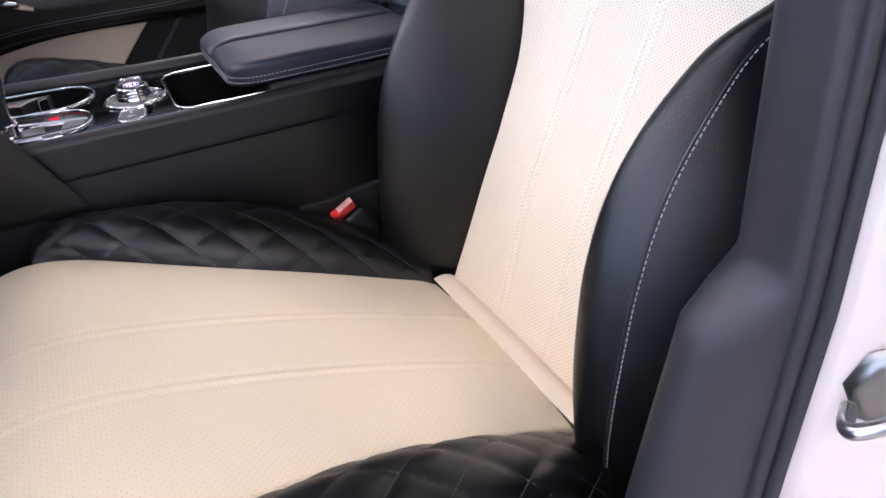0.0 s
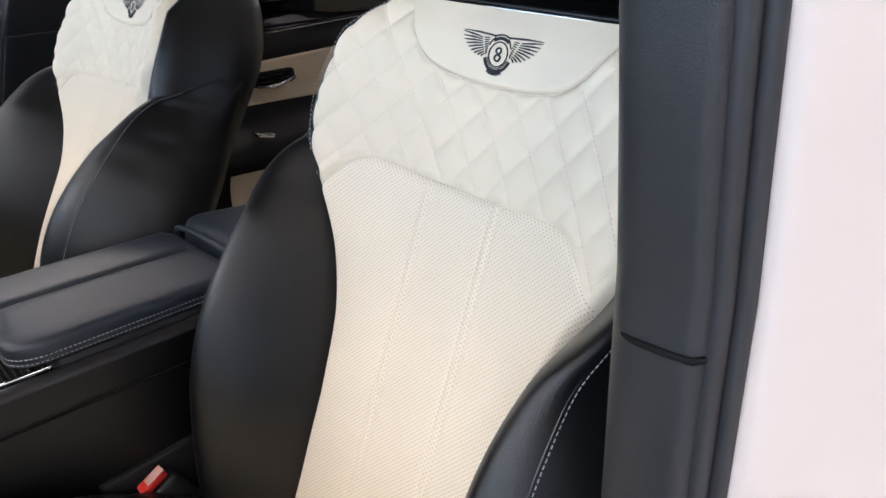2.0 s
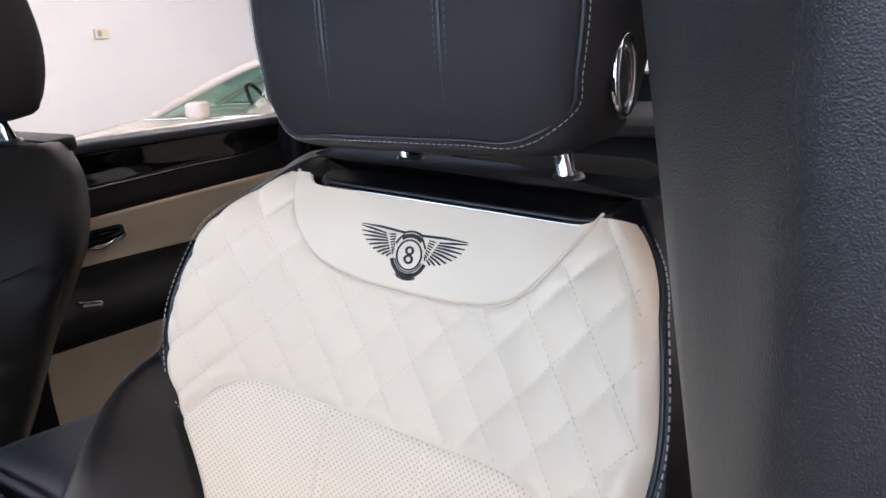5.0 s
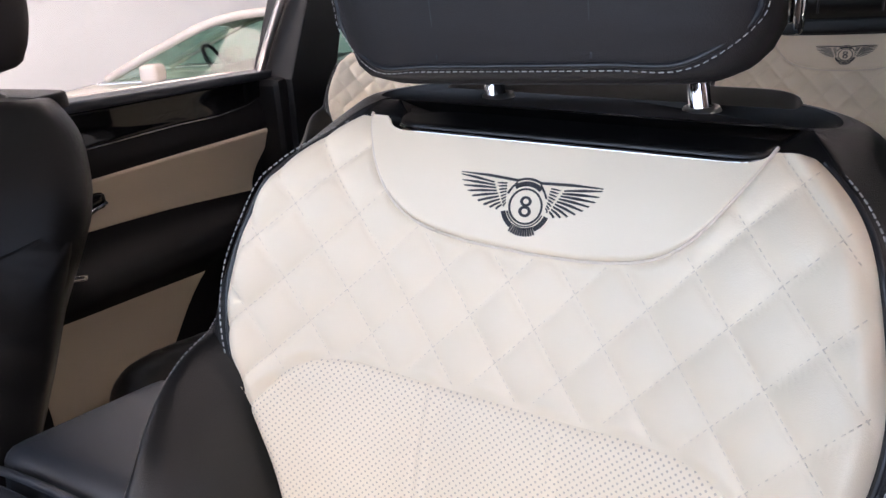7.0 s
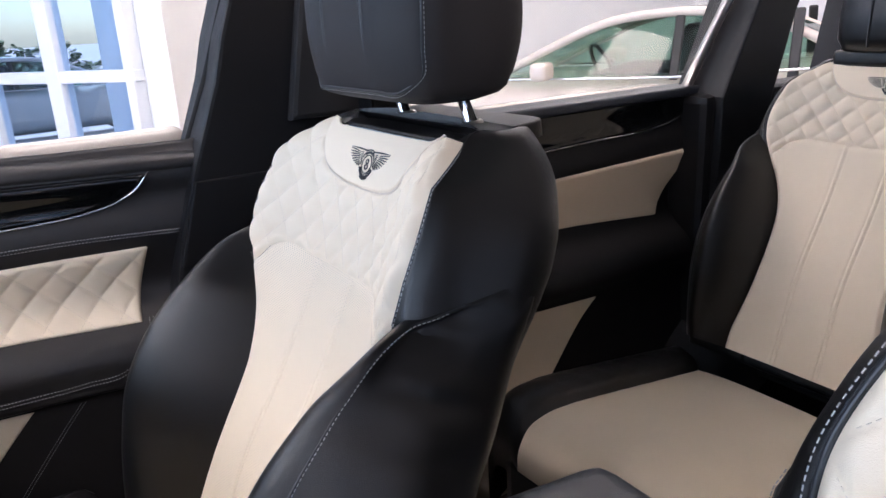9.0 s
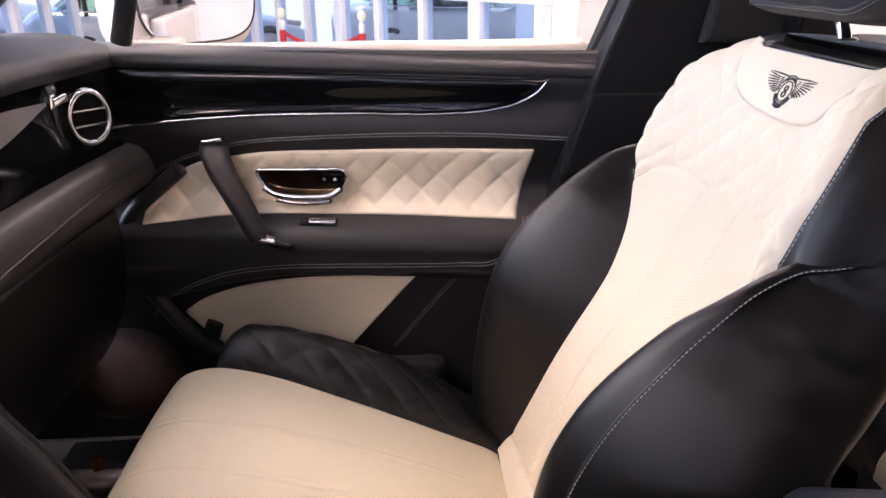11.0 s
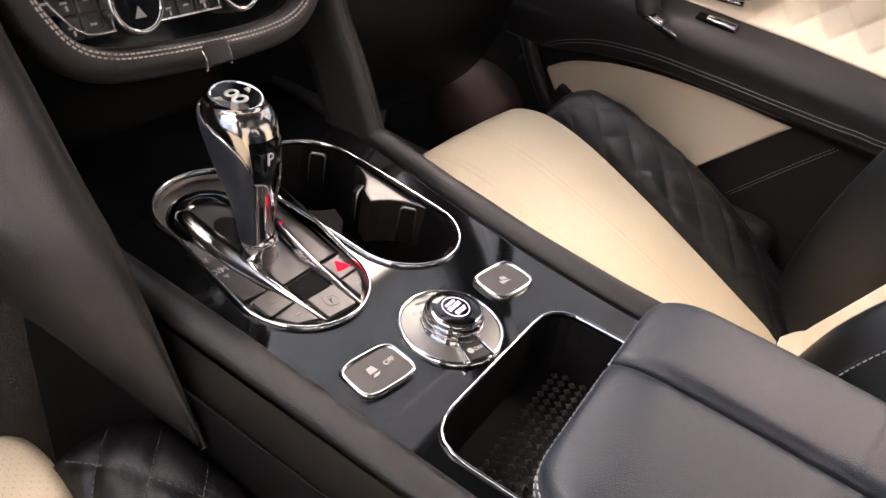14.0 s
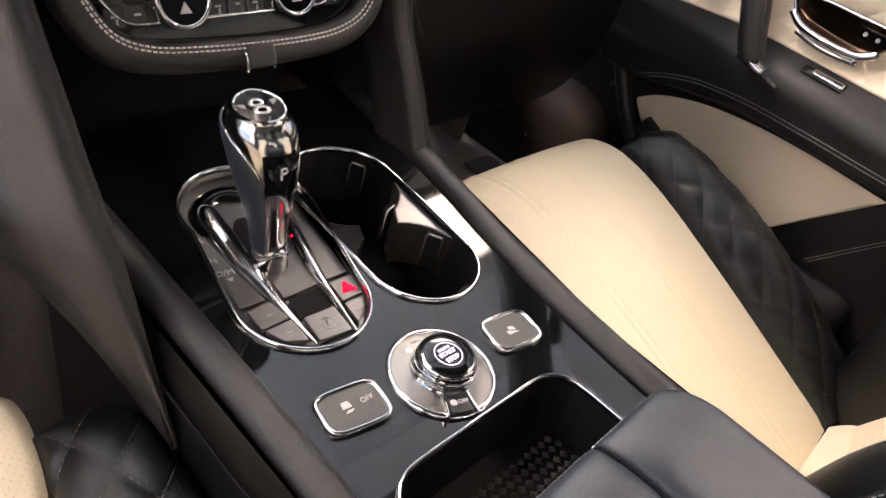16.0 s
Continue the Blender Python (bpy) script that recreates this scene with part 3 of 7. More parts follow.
column("pillar_step", [(-0.150, 1.10), (-0.112, 1.2255), (0.22, 1.2255), (0.20, 1.10)], 1.147, 1.155, trim_dark, "", 0.003)
column("belt_guide", [(0.045, 1.30), (0.10, 1.60), (0.22, 1.60), (0.19, 1.30)], 1.135, 1.155, plastic, "black belt guide plate", 0.008)
part("belt_slot", rbox((0.05, 0.03, 0.07), 0.012, 3, pose(0.13, 1.132, 1.47, 0, -16, 0)), rubber, body, smooth=True)
part("belt_strap", rbox((0.006, 0.048, 0.80), 0.001, 1, pose(0.15, 1.115, 1.10, 0, 4, 0)), rubber, body, "black seat belt strap")
# rear pillars, tail and shelf
column("rear_pillar", [(1.06, 0.55), (1.075, 1.235), (1.17, 1.42), (1.30, 1.68), (1.46, 1.68), (1.33, 1.42), (1.26, 1.22), (1.30, 0.55)], 1.12, 1.26, trim_dark, "black rear pillar")
column("rear_pillar", [(1.06, 0.55), (1.075, 1.235), (1.17, 1.42), (1.30, 1.68), (1.46, 1.68), (1.33, 1.42), (1.26, 1.22), (1.30, 0.55)], -0.48, -0.34, trim_dark, "black rear pillar")
column("tail_pillar", [(1.60, 0.55), (1.60, 1.25), (1.72, 1.68), (1.95, 1.68), (1.98, 0.55)], 1.08, 1.24, trim_dark, "black tail pillar")
column("tail_pillar", [(1.60, 0.55), (1.60, 1.25), (1.72, 1.68), (1.95, 1.68), (1.98, 0.55)], -0.46, -0.30, trim_dark, "black tail pillar")
for yy in (-0.42, 1.20):
    part("rear_quarter", rbox((0.95, 0.12, 0.75), 0.02, 2, pose(1.52, yy, 0.865)), trim_dark, body, "dark rear quarter trim")
part("parcel_shelf", rbox((0.65, 1.48, 0.03), 0.008, 2, pose(1.60, 0.39, 1.215)), headliner, body, "dark parcel shelf")
part("tail_panel", rbox((0.1, 1.6, 0.825), 0.03, 2, pose(1.98, 0.39, 0.907)), trim_dark, body, "dark tail panel")
part("rear_bulkhead", rbox((0.05, 1.5, 0.70), 0.01, 1, pose(1.30, 0.39, 0.86, 0, 20, 0)), headliner, body)
# driver's side rear door and rear wheel side
part("rear_door_inner", rbox((0.98, 0.10, 0.70), 0.03, 3, pose(0.56, -0.50, 0.90)), trim_dark, body, "dark inner door trim", smooth=True)

# driver's mid pillar: trim, seals and painted jamb
zs = np.linspace(0.55, 1.70, 90)
flare = 0.036 * np.clip((1.030 - zs) / 0.022, 0, 1) + 0.12 * np.clip(1.0 - zs, 0, 0.3)
lean = np.where(zs > 1.25, -0.10 * np.minimum(zs - 1.25, 0.2), 0) + np.where(zs > 1.5, 0.3 * (zs - 1.5), 0) - 0.10 * np.clip(1.02 - zs, 0, 0.3)
rows = []
for z, f, l in zip(zs, flare, lean):
    pts = smooth_path([(-0.10 + l, -0.246 + 0.11 * min(max(z - 1.26, 0), 0.2), 0), (-0.155 + l, -0.247 + 0.11 * min(max(z - 1.26, 0), 0.2), 0), (-0.200 - f * 0.5 + l, -0.265, 0), (-0.225 - f + l, -0.280, 0), (-0.2315 - f + l, -0.289, 0), (-0.232 - f * 0.9 + l, -0.300, 0), (-0.231 - f * 0.5 + l, -0.3125, 0), (-0.227 + l, -0.320, 0), (-0.20 + l, -0.324, 0)], 32)
    rows.append(np.stack([pts[:, 0], pts[:, 1], np.full(len(pts), z)], -1))
sheet("pillar_trim", np.array(rows), trim_grey, body, "grey pillar trim", thick=0.004)
k = int(np.argmin(np.abs(zs - 1.2265)))
tube("trim_joint", rows[k][10:31] + (-0.0040, -0.0025, 0.0), 0.0019, rubber, body, "black joint in the pillar trim")
for x0, r, y0 in ((-0.2235, 0.0058, -0.3245), (-0.2175, 0.0050, -0.3320)):
    tube("door_seal", np.stack([x0 + lean, np.full_like(zs, y0), zs], -1), r, seal_rubber, body, "black rubber door seal", n=12)
rows = []
for z, l in zip(zs, lean):
    pts = smooth_path([(-0.200 + l, -0.330, 0), (-0.2135 + l, -0.3385, 0), (-0.190 + l, -0.356, 0), (-0.15 + l, -0.386, 0), (-0.10 + l, -0.42, 0), (-0.04 + l, -0.45, 0), (0.02 + l, -0.47, 0)], 26)
    rows.append(np.stack([pts[:, 0], pts[:, 1], np.full(len(pts), z)], -1))
sheet("door_jamb", np.array(rows), paint_white, body, "pearl white painted door jamb", thick=0.004)
P = np.array([[(-0.2145 + v * 0.0115 + (1.47 - z) * 0.375, -0.3565 - v * 0.009 - (1.47 - z) * 0.22, z) for v in np.linspace(0, 1, 8)] for z in np.linspace(1.37, 1.66, 20)])
sheet("window_frame", P, trim_dark, body, "black rear window frame", thick=0.004)
striker = new("striker")
striker.parent = body
striker.matrix_basis = pose(-0.192, -0.3665, 0.978, 0, 0, -37)
put("striker_base", lathe([(0.0, 0.005), (0.022, 0.005), (0.028, 0.003), (0.030, -0.002)], 8, pose(0, 0, 0, 90, 0, 0)), smoke, striker, "eight-sided metal striker plate")
for bx, bz in ((0.010, 0.012), (0.012, -0.012)):
    put("bolt", lathe([(0.0, 0.009), (0.0045, 0.009), (0.0065, 0.006), (0.0065, 0.0)], 14, pose(bx, -0.001, bz, 90, 0, 0)), chrome, striker)
tube("striker_loop", smooth_path([(0.006, 0, 0.016), (0.004, -0.020, 0.016), (-0.004, -0.030, 0.012), (-0.026, -0.032, 0.000), (-0.034, -0.026, -0.006), (-0.026, -0.004, -0.012)], 40), 0.0045, satin, striker, "metal striker loop", n=12)

# outer skin that closes the car
def skin(name, grid, label="", material=None, flip=False):
    return sheet(name, np.array(grid), material or paint_white, body, label, thick=0.004, flip=flip)


xs, ys = np.linspace(-0.68, 1.95, 30), np.linspace(-0.28, 1.06, 14)
crown = lambda x, y: 1.762 - 0.05 * abs((y - 0.39) / 0.67) ** 3 - 0.03 * ((x - 0.4) / 1.4) ** 2
for a, b in ((0, 4), (18, 30)):
    skin("roof_skin", [[(x, y, crown(x, y)) for y in ys] for x in xs[a:b]], "white roof skin", flip=True)
xs = np.linspace(-2.45, -1.30, 24)
skin("bonnet", [[(x, y, 1.12 - 0.10 * ((x + 1.3) / 1.15) ** 2 - 0.06 * abs((y - 0.39) / 0.82) ** 3) for y in np.linspace(-0.42, 1.20, 16)] for x in xs], "white bonnet", flip=True)
skin("nose", [[(-2.45 - 0.10 * math.sin(v * math.pi), y, 1.02 - 0.70 * v - 0.06 * abs((y - 0.39) / 0.82) ** 3 * (1 - v)) for y in np.linspace(-0.42, 1.20, 16)] for v in np.linspace(0, 1, 12)], "white nose")
for yy in (-0.44, 1.22):
    s = -1 if yy < 0 else 1
    skin("front_wing", [[(x, yy + s * 0.04 * math.sin(v * math.pi) - s * 0.06 * (x < -2.3), 1.06 - 0.10 * ((x + 1.3) / 1.15) ** 2 - (0.30 if abs(x + 1.72) < 0.44 else 0.68) * v) for v in np.linspace(0, 1, 8)] for x in np.linspace(-2.45, -1.12, 40)], "white front wing", flip=s < 0)
    skin("rear_wing", [[(x, yy + s * 0.03 * math.sin(v * math.pi), 1.24 - (0.46 if abs(x - 1.27) < 0.44 else 0.9) * v) for v in np.linspace(0, 1, 8)] for x in np.linspace(0.98, 2.02, 36)], "white rear wing", flip=s < 0)
skin("rear_door_skin", [[(x, -0.57 - 0.03 * math.sin(v * math.pi), 1.24 - 0.74 * v) for v in np.linspace(0, 1, 8)] for x in np.linspace(0.04, 0.97, 10)], "white outer skin of the rear door", flip=True)
g = skin("rear_side_glass", [[(x, -0.455 + 0.16 * v, 1.25 + 0.42 * v) for v in np.linspace(0, 1, 4)] for x in np.linspace(0.05, 1.10, 6)], "rear side glass, tinted to dim the cabin", glass_dim)
skin("tailgate", [[(2.03 + 0.03 * math.sin(v * math.pi), y, 1.24 - 0.80 * v) for y in np.linspace(-0.42, 1.20, 12)] for v in np.linspace(0, 1, 8)], "white tailgate", flip=True)
g = skin("tail_glass", [[(1.93 + 0.08 * v, y, 1.68 - 0.44 * v) for y in np.linspace(-0.30, 1.08, 8)] for v in np.linspace(0, 1, 4)], "clear tail glass", glass_tail, flip=True)
g = skin("windscreen", [[(-0.72 - 0.60 * v - 0.05 * math.cos((y - 0.39) * 2.0), y, 1.70 - 0.55 * v) for y in np.linspace(-0.34 - 0.03, 1.15, 12)] for v in np.linspace(0, 1, 6)], "clear windscreen", glass_clear, flip=True)
g.visible_shadow = False


# ---- seats ----
def rounded(points, r, n=6):
    """A polygon with its corners rounded."""
    out = []
    m = len(points)
    for i in range(m):
        p, a, b = np.array(points[i], float), np.array(points[i - 1], float), np.array(points[(i + 1) % m], float)
        da, db = (a - p) / np.linalg.norm(a - p), (b - p) / np.linalg.norm(b - p)
        rr = r[i] if isinstance(r, (list, tuple)) else r
        for t in np.linspace(0, 1, n):
            q = (1 - t) ** 2 * (p + da * rr) + 2 * t * (1 - t) * p + t * t * (p + db * rr)
            out.append(tuple(q))
    return out


W_PANEL = ((0.046, 0.126), (0.042, 0.133), (0.036, 0.143), (0.028, 0.153), (0.015, 0.166), (0.0, 0.177), (-0.021, 0.187), (-0.049, 0.195), (-0.098, 0.202), (-0.136, 0.197), (-0.17, 0.185), (-0.236, 0.152), (-0.272, 0.140), (-0.373, 0.126), (-0.469, 0.131), (-0.524, 0.141), (-0.557, 0.147), (-0.62, 0.147))
W_SHELL = ((0.09, 0.132), (0.062, 0.138), (0.046, 0.143), (0.036, 0.154), (0.028, 0.162), (0.015, 0.174), (0.0, 0.185), (-0.03, 0.199), (-0.08, 0.211), (-0.15, 0.220), (-0.28, 0.262), (-0.4, 0.272), (-0.55, 0.255), (-0.62, 0.24))
RIDGE_N = ((-0.07, -0.06), (-0.11, -0.015), (-0.15, 0.040), (-0.2, 0.082), (-0.255, 0.110), (-0.325, 0.130), (-0.38, 0.132), (-0.44, 0.120), (-0.52, 0.095), (-0.6, 0.06))
OUTER_U = ((-0.07, 0.208), (-0.11, 0.2155), (-0.15, 0.2225), (-0.2, 0.237), (-0.28, 0.266), (-0.37, 0.278), (-0.45, 0.275), (-0.52, 0.260), (-0.6, 0.24))
S_PERF = ((0.0, -0.1375), (0.05, -0.137), (0.085, -0.1355), (0.105, -0.135), (0.122, -0.1375), (0.135, -0.1425), (0.146, -0.150), (0.157, -0.163), (0.168, -0.176), (0.21, -0.220))
S_FLAP = ((0.0, -0.042), (0.05, -0.0393), (0.075, -0.0340), (0.086, -0.0290), (0.099, -0.0180), (0.117, 0.0090), (0.131, 0.037))
QU, QS, Q0, U0 = 0.044, 0.052, -0.0615, 0.004
FLAP0, FLAP_W = -0.004, 0.1305


def lean_in(s):
    """The upper edge sits a little to one side, under the shelf."""
    return -0.005 * np.clip((np.asarray(s, float) + 0.03) / 0.06, 0, 1)


def s_top(u):
    """The upper seam: a straight shelf in the middle, stepping up to the shoulders."""
    k = np.clip((np.abs(u + 0.011) - 0.104) / 0.0185, 0, 1)
    return 0.0235 + 0.0095 * (1 - np.sqrt(1 - 0.999 * k * k))


def quilt_relief(a, b, cell, height=0.0062, soft=0.0062):
    """Puffed diamonds between two families of stitched lines."""
    da, db = np.abs(a - np.round(a)) * cell, np.abs(b - np.round(b)) * cell
    return height * (1 - np.exp(-da / soft)) * (1 - np.exp(-db / soft)) - 0.0008 * np.exp(-np.minimum(da, db) / 0.0012)


def inside_runs(pts, keep, least=4):
    runs, run = [], []
    for p, k in zip(pts, keep):
        if k:
            run.append(p)
        else:
            if len(run) >= least:
                runs.append(run)
            run = []
    if len(run) >= least:
        runs.append(run)
    return runs


def emblem(BP, h, parent, size=0.96, u0=-0.001, s0=-0.0145):
    """Winged badge in dark thread, as plain feathers and rings."""
    verts, faces = [], []

    def blade(pts, lift=0.0012):
        k = len(verts)
        cu = sum(p[0] for p in pts) / len(pts)
        cs = sum(p[1] for p in pts) / len(pts)
        for u, s in pts:
            verts.append(BP(u0 + u * size, s0 + s * size, h(u0 + u * size, s0 + s * size) + 0.0004))
        for u, s in pts:
            q, r = cu + (u - cu) * 0.8, cs + (s - cs) * 0.7
            verts.append(BP(u0 + q * size, s0 + r * size, h(u0 + q * size, s0 + r * size) + lift))
        n = len(pts)
        for i in range(n):
            faces.append((k + i, k + (i + 1) % n, k + n + (i + 1) % n, k + n + i))
        faces.append(tuple(range(k + n, k + 2 * n)))

    def stroke(a, b, w0, w1, side, bow=0.0):
        mid = ((a[0] + b[0]) / 2, (a[1] + b[1]) / 2 + bow)
        wm = (w0 + w1) * 0.55
        pts = [(a[0], a[1] - w0 / 2), (mid[0], mid[1] - wm / 2), (b[0] - 0.0012, b[1] - w1 * 0.4), b, (mid[0], mid[1] + wm / 2), (a[0], a[1] + w0 / 2)]
        blade([(side * p[0], p[1]) for p in pts][::side])

    tips = ((0.0490, 0.0158), (0.0474, 0.0120), (0.0455, 0.0086), (0.0423, 0.0054), (0.0386, 0.0024), (0.0342, -0.0003), (0.0296, -0.0023), (0.0250, -0.0034), (0.0206, -0.0040))
    for side in (1, -1):
        stroke((0.0082, 0.0158), (0.0492, 0.0172), 0.0018, 0.0016, side, 0.0004)
        for i, tip in enumerate(tips):
            f = i / (len(tips) - 1)
            stroke((0.0240 - 0.0075 * f, 0.0128 - 0.0140 * f), tip, 0.0011, 0.0021, side)
        for i in range(8):
            f = i / 7
            stroke((0.0150 - 0.0012 * f, 0.0132 - 0.0125 * f), (0.0222 - 0.0065 * f, 0.0128 - 0.0145 * f), 0.0010, 0.0012, side)
        stroke((0.0078, 0.0150), (0.0140, 0.0070), 0.0016, 0.0022, side)

    def band(r0, r1, t0, t1, n=18, squash=1.0, at=(0.0, 0.0)):
        for j in range(n):
            a, b = t0 + (t1 - t0) * j / n, t0 + (t1 - t0) * (j + 1) / n
            blade([(at[0] + r * math.cos(t), at[1] + squash * r * math.sin(t)) for r, t in ((r0, a), (r1, a), (r1, b), (r0, b))], 0.0011)

    band(0.0104, 0.0117, 0, 2 * math.pi, 30)
    band(0.0124, 0.0132, radians(200), radians(340), 14)
    band(0.0128, 0.0160, radians(52), radians(128), 10)
    band(0.0168, 0.0184, radians(60), radians(120), 8)
    for t0 in (198, 300):
        band(0.0140, 0.0172, radians(t0), radians(t0 + 42), 6)
    for i in range(11):
        t = radians(243 + 5.4 * i)
        p, q = (0.0136 * math.cos(t), 0.0136 * math.sin(t)), (0.0192 * math.cos(t), 0.0192 * math.sin(t))
        blade([(p[0] - 0.0005, p[1]), (q[0] - 0.0006, q[1]), (q[0] + 0.0006, q[1]), (p[0] + 0.0005, p[1])])
    band(0.0020, 0.0040, 0, 2 * math.pi, 14, 0.85, (0.0002, 0.0032))
    band(0.0022, 0.0044, 0, 2 * math.pi, 14, 0.85, (0.0, -0.0032))
    return put("emblem", mesh_from("emblem", verts, faces, False), embroidery, parent, "winged badge embroidered in charcoal thread")


SHIFT = -0.011


def backrest(seat, BP, perforate, crest=0.34, spread=0.0, rise=1.0, round_top=1.0):
    """Quilted upper panel, badge flap, pleated insert, bolsters and shell of a seat's back."""

    def h(u, s):
        e = np.abs(u) / 0.19
        low = np.clip((-0.15 - s) / 0.15, 0, 1)
        high = 1 - 0.75 * np.clip((s + 0.02) / 0.055, 0, 1)
        return (0.041 - 0.024 * low) * high * e**2.2 - 0.009 * np.clip((s + 0.005) / 0.041, 0, 1) ** 1.5 + 0.018 * np.exp(-(((s + 0.42) / 0.13) ** 2))

    def roll(U):
        return -0.0145 * np.clip((np.abs(U) - 0.91) / 0.09, 0, 1) ** 2

    # upper panel in diamonds
    nu, nv = 150, 84
    U, V = np.meshgrid(np.linspace(-1, 1, nu), np.linspace(0, 1, nv), indexing="ij")
    s = -0.15 + 0.18 * V
    for _ in range(24):
        u = U * curve(W_PANEL, s) + lean_in(s)
        top = s_top(u)
        s = 0.5 * s + 0.5 * ((1 - V) * curve(S_PERF, np.abs(u)) + V * top)
    u = U * curve(W_PANEL, s) + lean_in(s)
    a, b = (u - U0) / QU + (s - Q0) / QS, (u - U0) / QU - (s - Q0) / QS
    edge = np.clip((1 - np.abs(U)) / 0.05, 0, 1) * np.clip(V / 0.05, 0, 1)
    n = h(u, s) + roll(U) + quilt_relief(a, b, 0.0339) * edge * np.where(np.abs(u - FLAP0) < FLAP_W, np.clip((curve(S_FLAP, np.abs(u - FLAP0)) - s) / 0.006, 0, 1), 1.0)
    sheet("quilted_panel", BP(u, s, n), leather_cream, seat, "cream leather stitched in diamonds", uvs=np.stack([u, s], -1), flip=True)
    lines = []
    t = np.linspace(-0.26, 0.26, 521)
    for k in range(-14, 15):
        for sign in (1, -1):
            lu = t
            ls = sign * (k - (lu - U0) / QU) * QS + Q0
            keep = (np.abs(lu - lean_in(ls)) < curve(W_PANEL, ls) - 0.006) & (ls > curve(S_PERF, np.abs(lu)) + 0.003) & (ls < 0.04) & ~((np.abs(lu - FLAP0) < FLAP_W) & (ls > curve(S_FLAP, np.abs(lu - FLAP0)) - 0.003))
            P = BP(lu, ls, h(lu, ls) + 0.0002)
            lines += inside_runs(P, keep)
    stitches(lines, seat, thread_cream, pitch=0.0044, r=0.00030, fill=0.55)
    # plain flap with the badge
    U, V = np.meshgrid(np.linspace(-1, 1, 90), np.linspace(0, 1, 40), indexing="ij")
    u = U * FLAP_W + FLAP0
    s = (1 - V) * curve(S_FLAP, np.abs(u - FLAP0)) + V * (s_top(u) + 0.001)
    lip = np.clip((1 - np.abs(U)) / 0.014, 0, 1) * np.clip(V / 0.035, 0, 1)
    flap_h = lambda q, r: h(q, r) + 0.0044
    sheet("badge_flap", BP(u, s, h(u, s) + 0.0004 + 0.004 * np.sqrt(lip)), leather_cream, seat, "plain cream leather flap", flip=True)
    emblem(BP, flap_h, seat)
    uu = np.linspace(-FLAP_W, FLAP_W, 90)
    fs = curve(S_FLAP, np.abs(uu)) - 0.0008
    # The shading along the flap's edge is drawn as a darker tube.
    tube("flap_seam", BP(uu + FLAP0, fs, h(uu + FLAP0, fs) + 0.0024), 0.0010, seam_cream, seat)
    # pleated insert
    nu, nv = 160, 120
    U, V = np.meshgrid(np.linspace(-1, 1, nu), np.linspace(0, 1, nv), indexing="ij")
    s = -0.6 + 0.46 * V
    for _ in range(8):
        u = U * curve(W_PANEL, s)
        s = (1 - V) * -0.60 + V * (curve(S_PERF, np.abs(u)) + 0.003)
    u = U * curve(W_PANEL, s)
    g = 0
    for c in (-0.043, 0.043):
        g = g - 0.0018 * np.exp(-(((u - c - 0.0045) / 0.0016) ** 2)) - 0.0018 * np.exp(-(((u - c + 0.0045) / 0.0016) ** 2)) + 0.0012 * np.exp(-(((u - c) / 0.004) ** 2))
    n = h(u, s) + roll(U) + g + 0.0022 - 0.0050 * np.clip((V - 0.975) / 0.025, 0, 1) ** 2
    sheet("back_insert", BP(u, s, n), perforate, seat, "cream leather insert with pleats", uvs=np.stack([u, s], -1), flip=True)
    # piping round the upper panel
    ss = np.linspace(-0.15, 0.031, 50)
    for sign in (1, -1):
        wu = curve(W_PANEL, ss) + 0.002
        path = BP(sign * wu + lean_in(ss), ss, h(wu, ss) - 0.0150)
        tube("piping", path, 0.0015, piping_mat, seat)
        us = wu + 0.0042
        stitches([BP(sign * us + lean_in(ss), ss, h(wu, ss) - 0.0125)], seat, pitch=0.005, r=0.00055)
    # shell, hollow behind the cream panels; its top lies in the plane of the shelf
    def front_n(p):
        return float(h(curve(W_PANEL, min(p, 0.036)), min(p, 0.036))) - 0.0140 if p > -0.2 else -0.012

    def swell(p):
        return min(1.0, max(0.0, (p + 0.27) / 0.16))

    def slim(p):
        """The back grows thinner towards the cushion."""
        return float(np.interp(p, (-0.62, -0.30, -0.15, -0.08, 0.0, 0.037), (0.42, 0.64, 0.96, 1.10, 1.05, 1.0)))

    def crown(p):
        """The rear edge of the top is rounded off."""
        return round_top * min(1.0, max(0.0, (p + 0.06) / 0.095)) ** 1.3

    def shell_u(p, n):
        """Half width of the shell at a height and depth."""
        k, nf, f, c = swell(p), front_n(p), slim(p), crown(p)
        deep = np.maximum.accumulate(np.array((-0.114 * f, -0.092 * f, -0.070 * f, (nf * 0.3 - 0.045) * f, nf - 0.020 * f, nf - 0.004))) + 0.0002 * np.arange(6)
        return float(curve(W_SHELL, p)) + float(np.interp(n, deep, (-0.022 - 0.045 * c, -0.006 + 0.020 * k - 0.040 * c, 0.003 + 0.024 * k - 0.028 * c, 0.003 + 0.021 * k - 0.014 * c, 0.003 + 0.008 * k, -0.001)))

    P = []
    for p, trim in [(q, 0.0) for q in np.linspace(-0.62, 0.029, 60)] + [(0.0330, 0.001), (0.0355, 0.003), (0.0370, 0.007), (0.0375, 0.012)]:
        w, nf, k = float(curve(W_SHELL, p)), front_n(p), swell(p)
        wp = min(float(curve(W_PANEL, p)), w - 0.006)
        half = [(0.0, -0.030), (0.45 * w, -0.026), (wp - 0.03, min(nf, -0.012) - 0.004), (wp - 0.003, nf - 0.004 - trim), (max(wp + 0.003, w - 0.010), nf - trim), (w - 0.001 - trim, nf - 0.004 - trim)]
        f = slim(p)
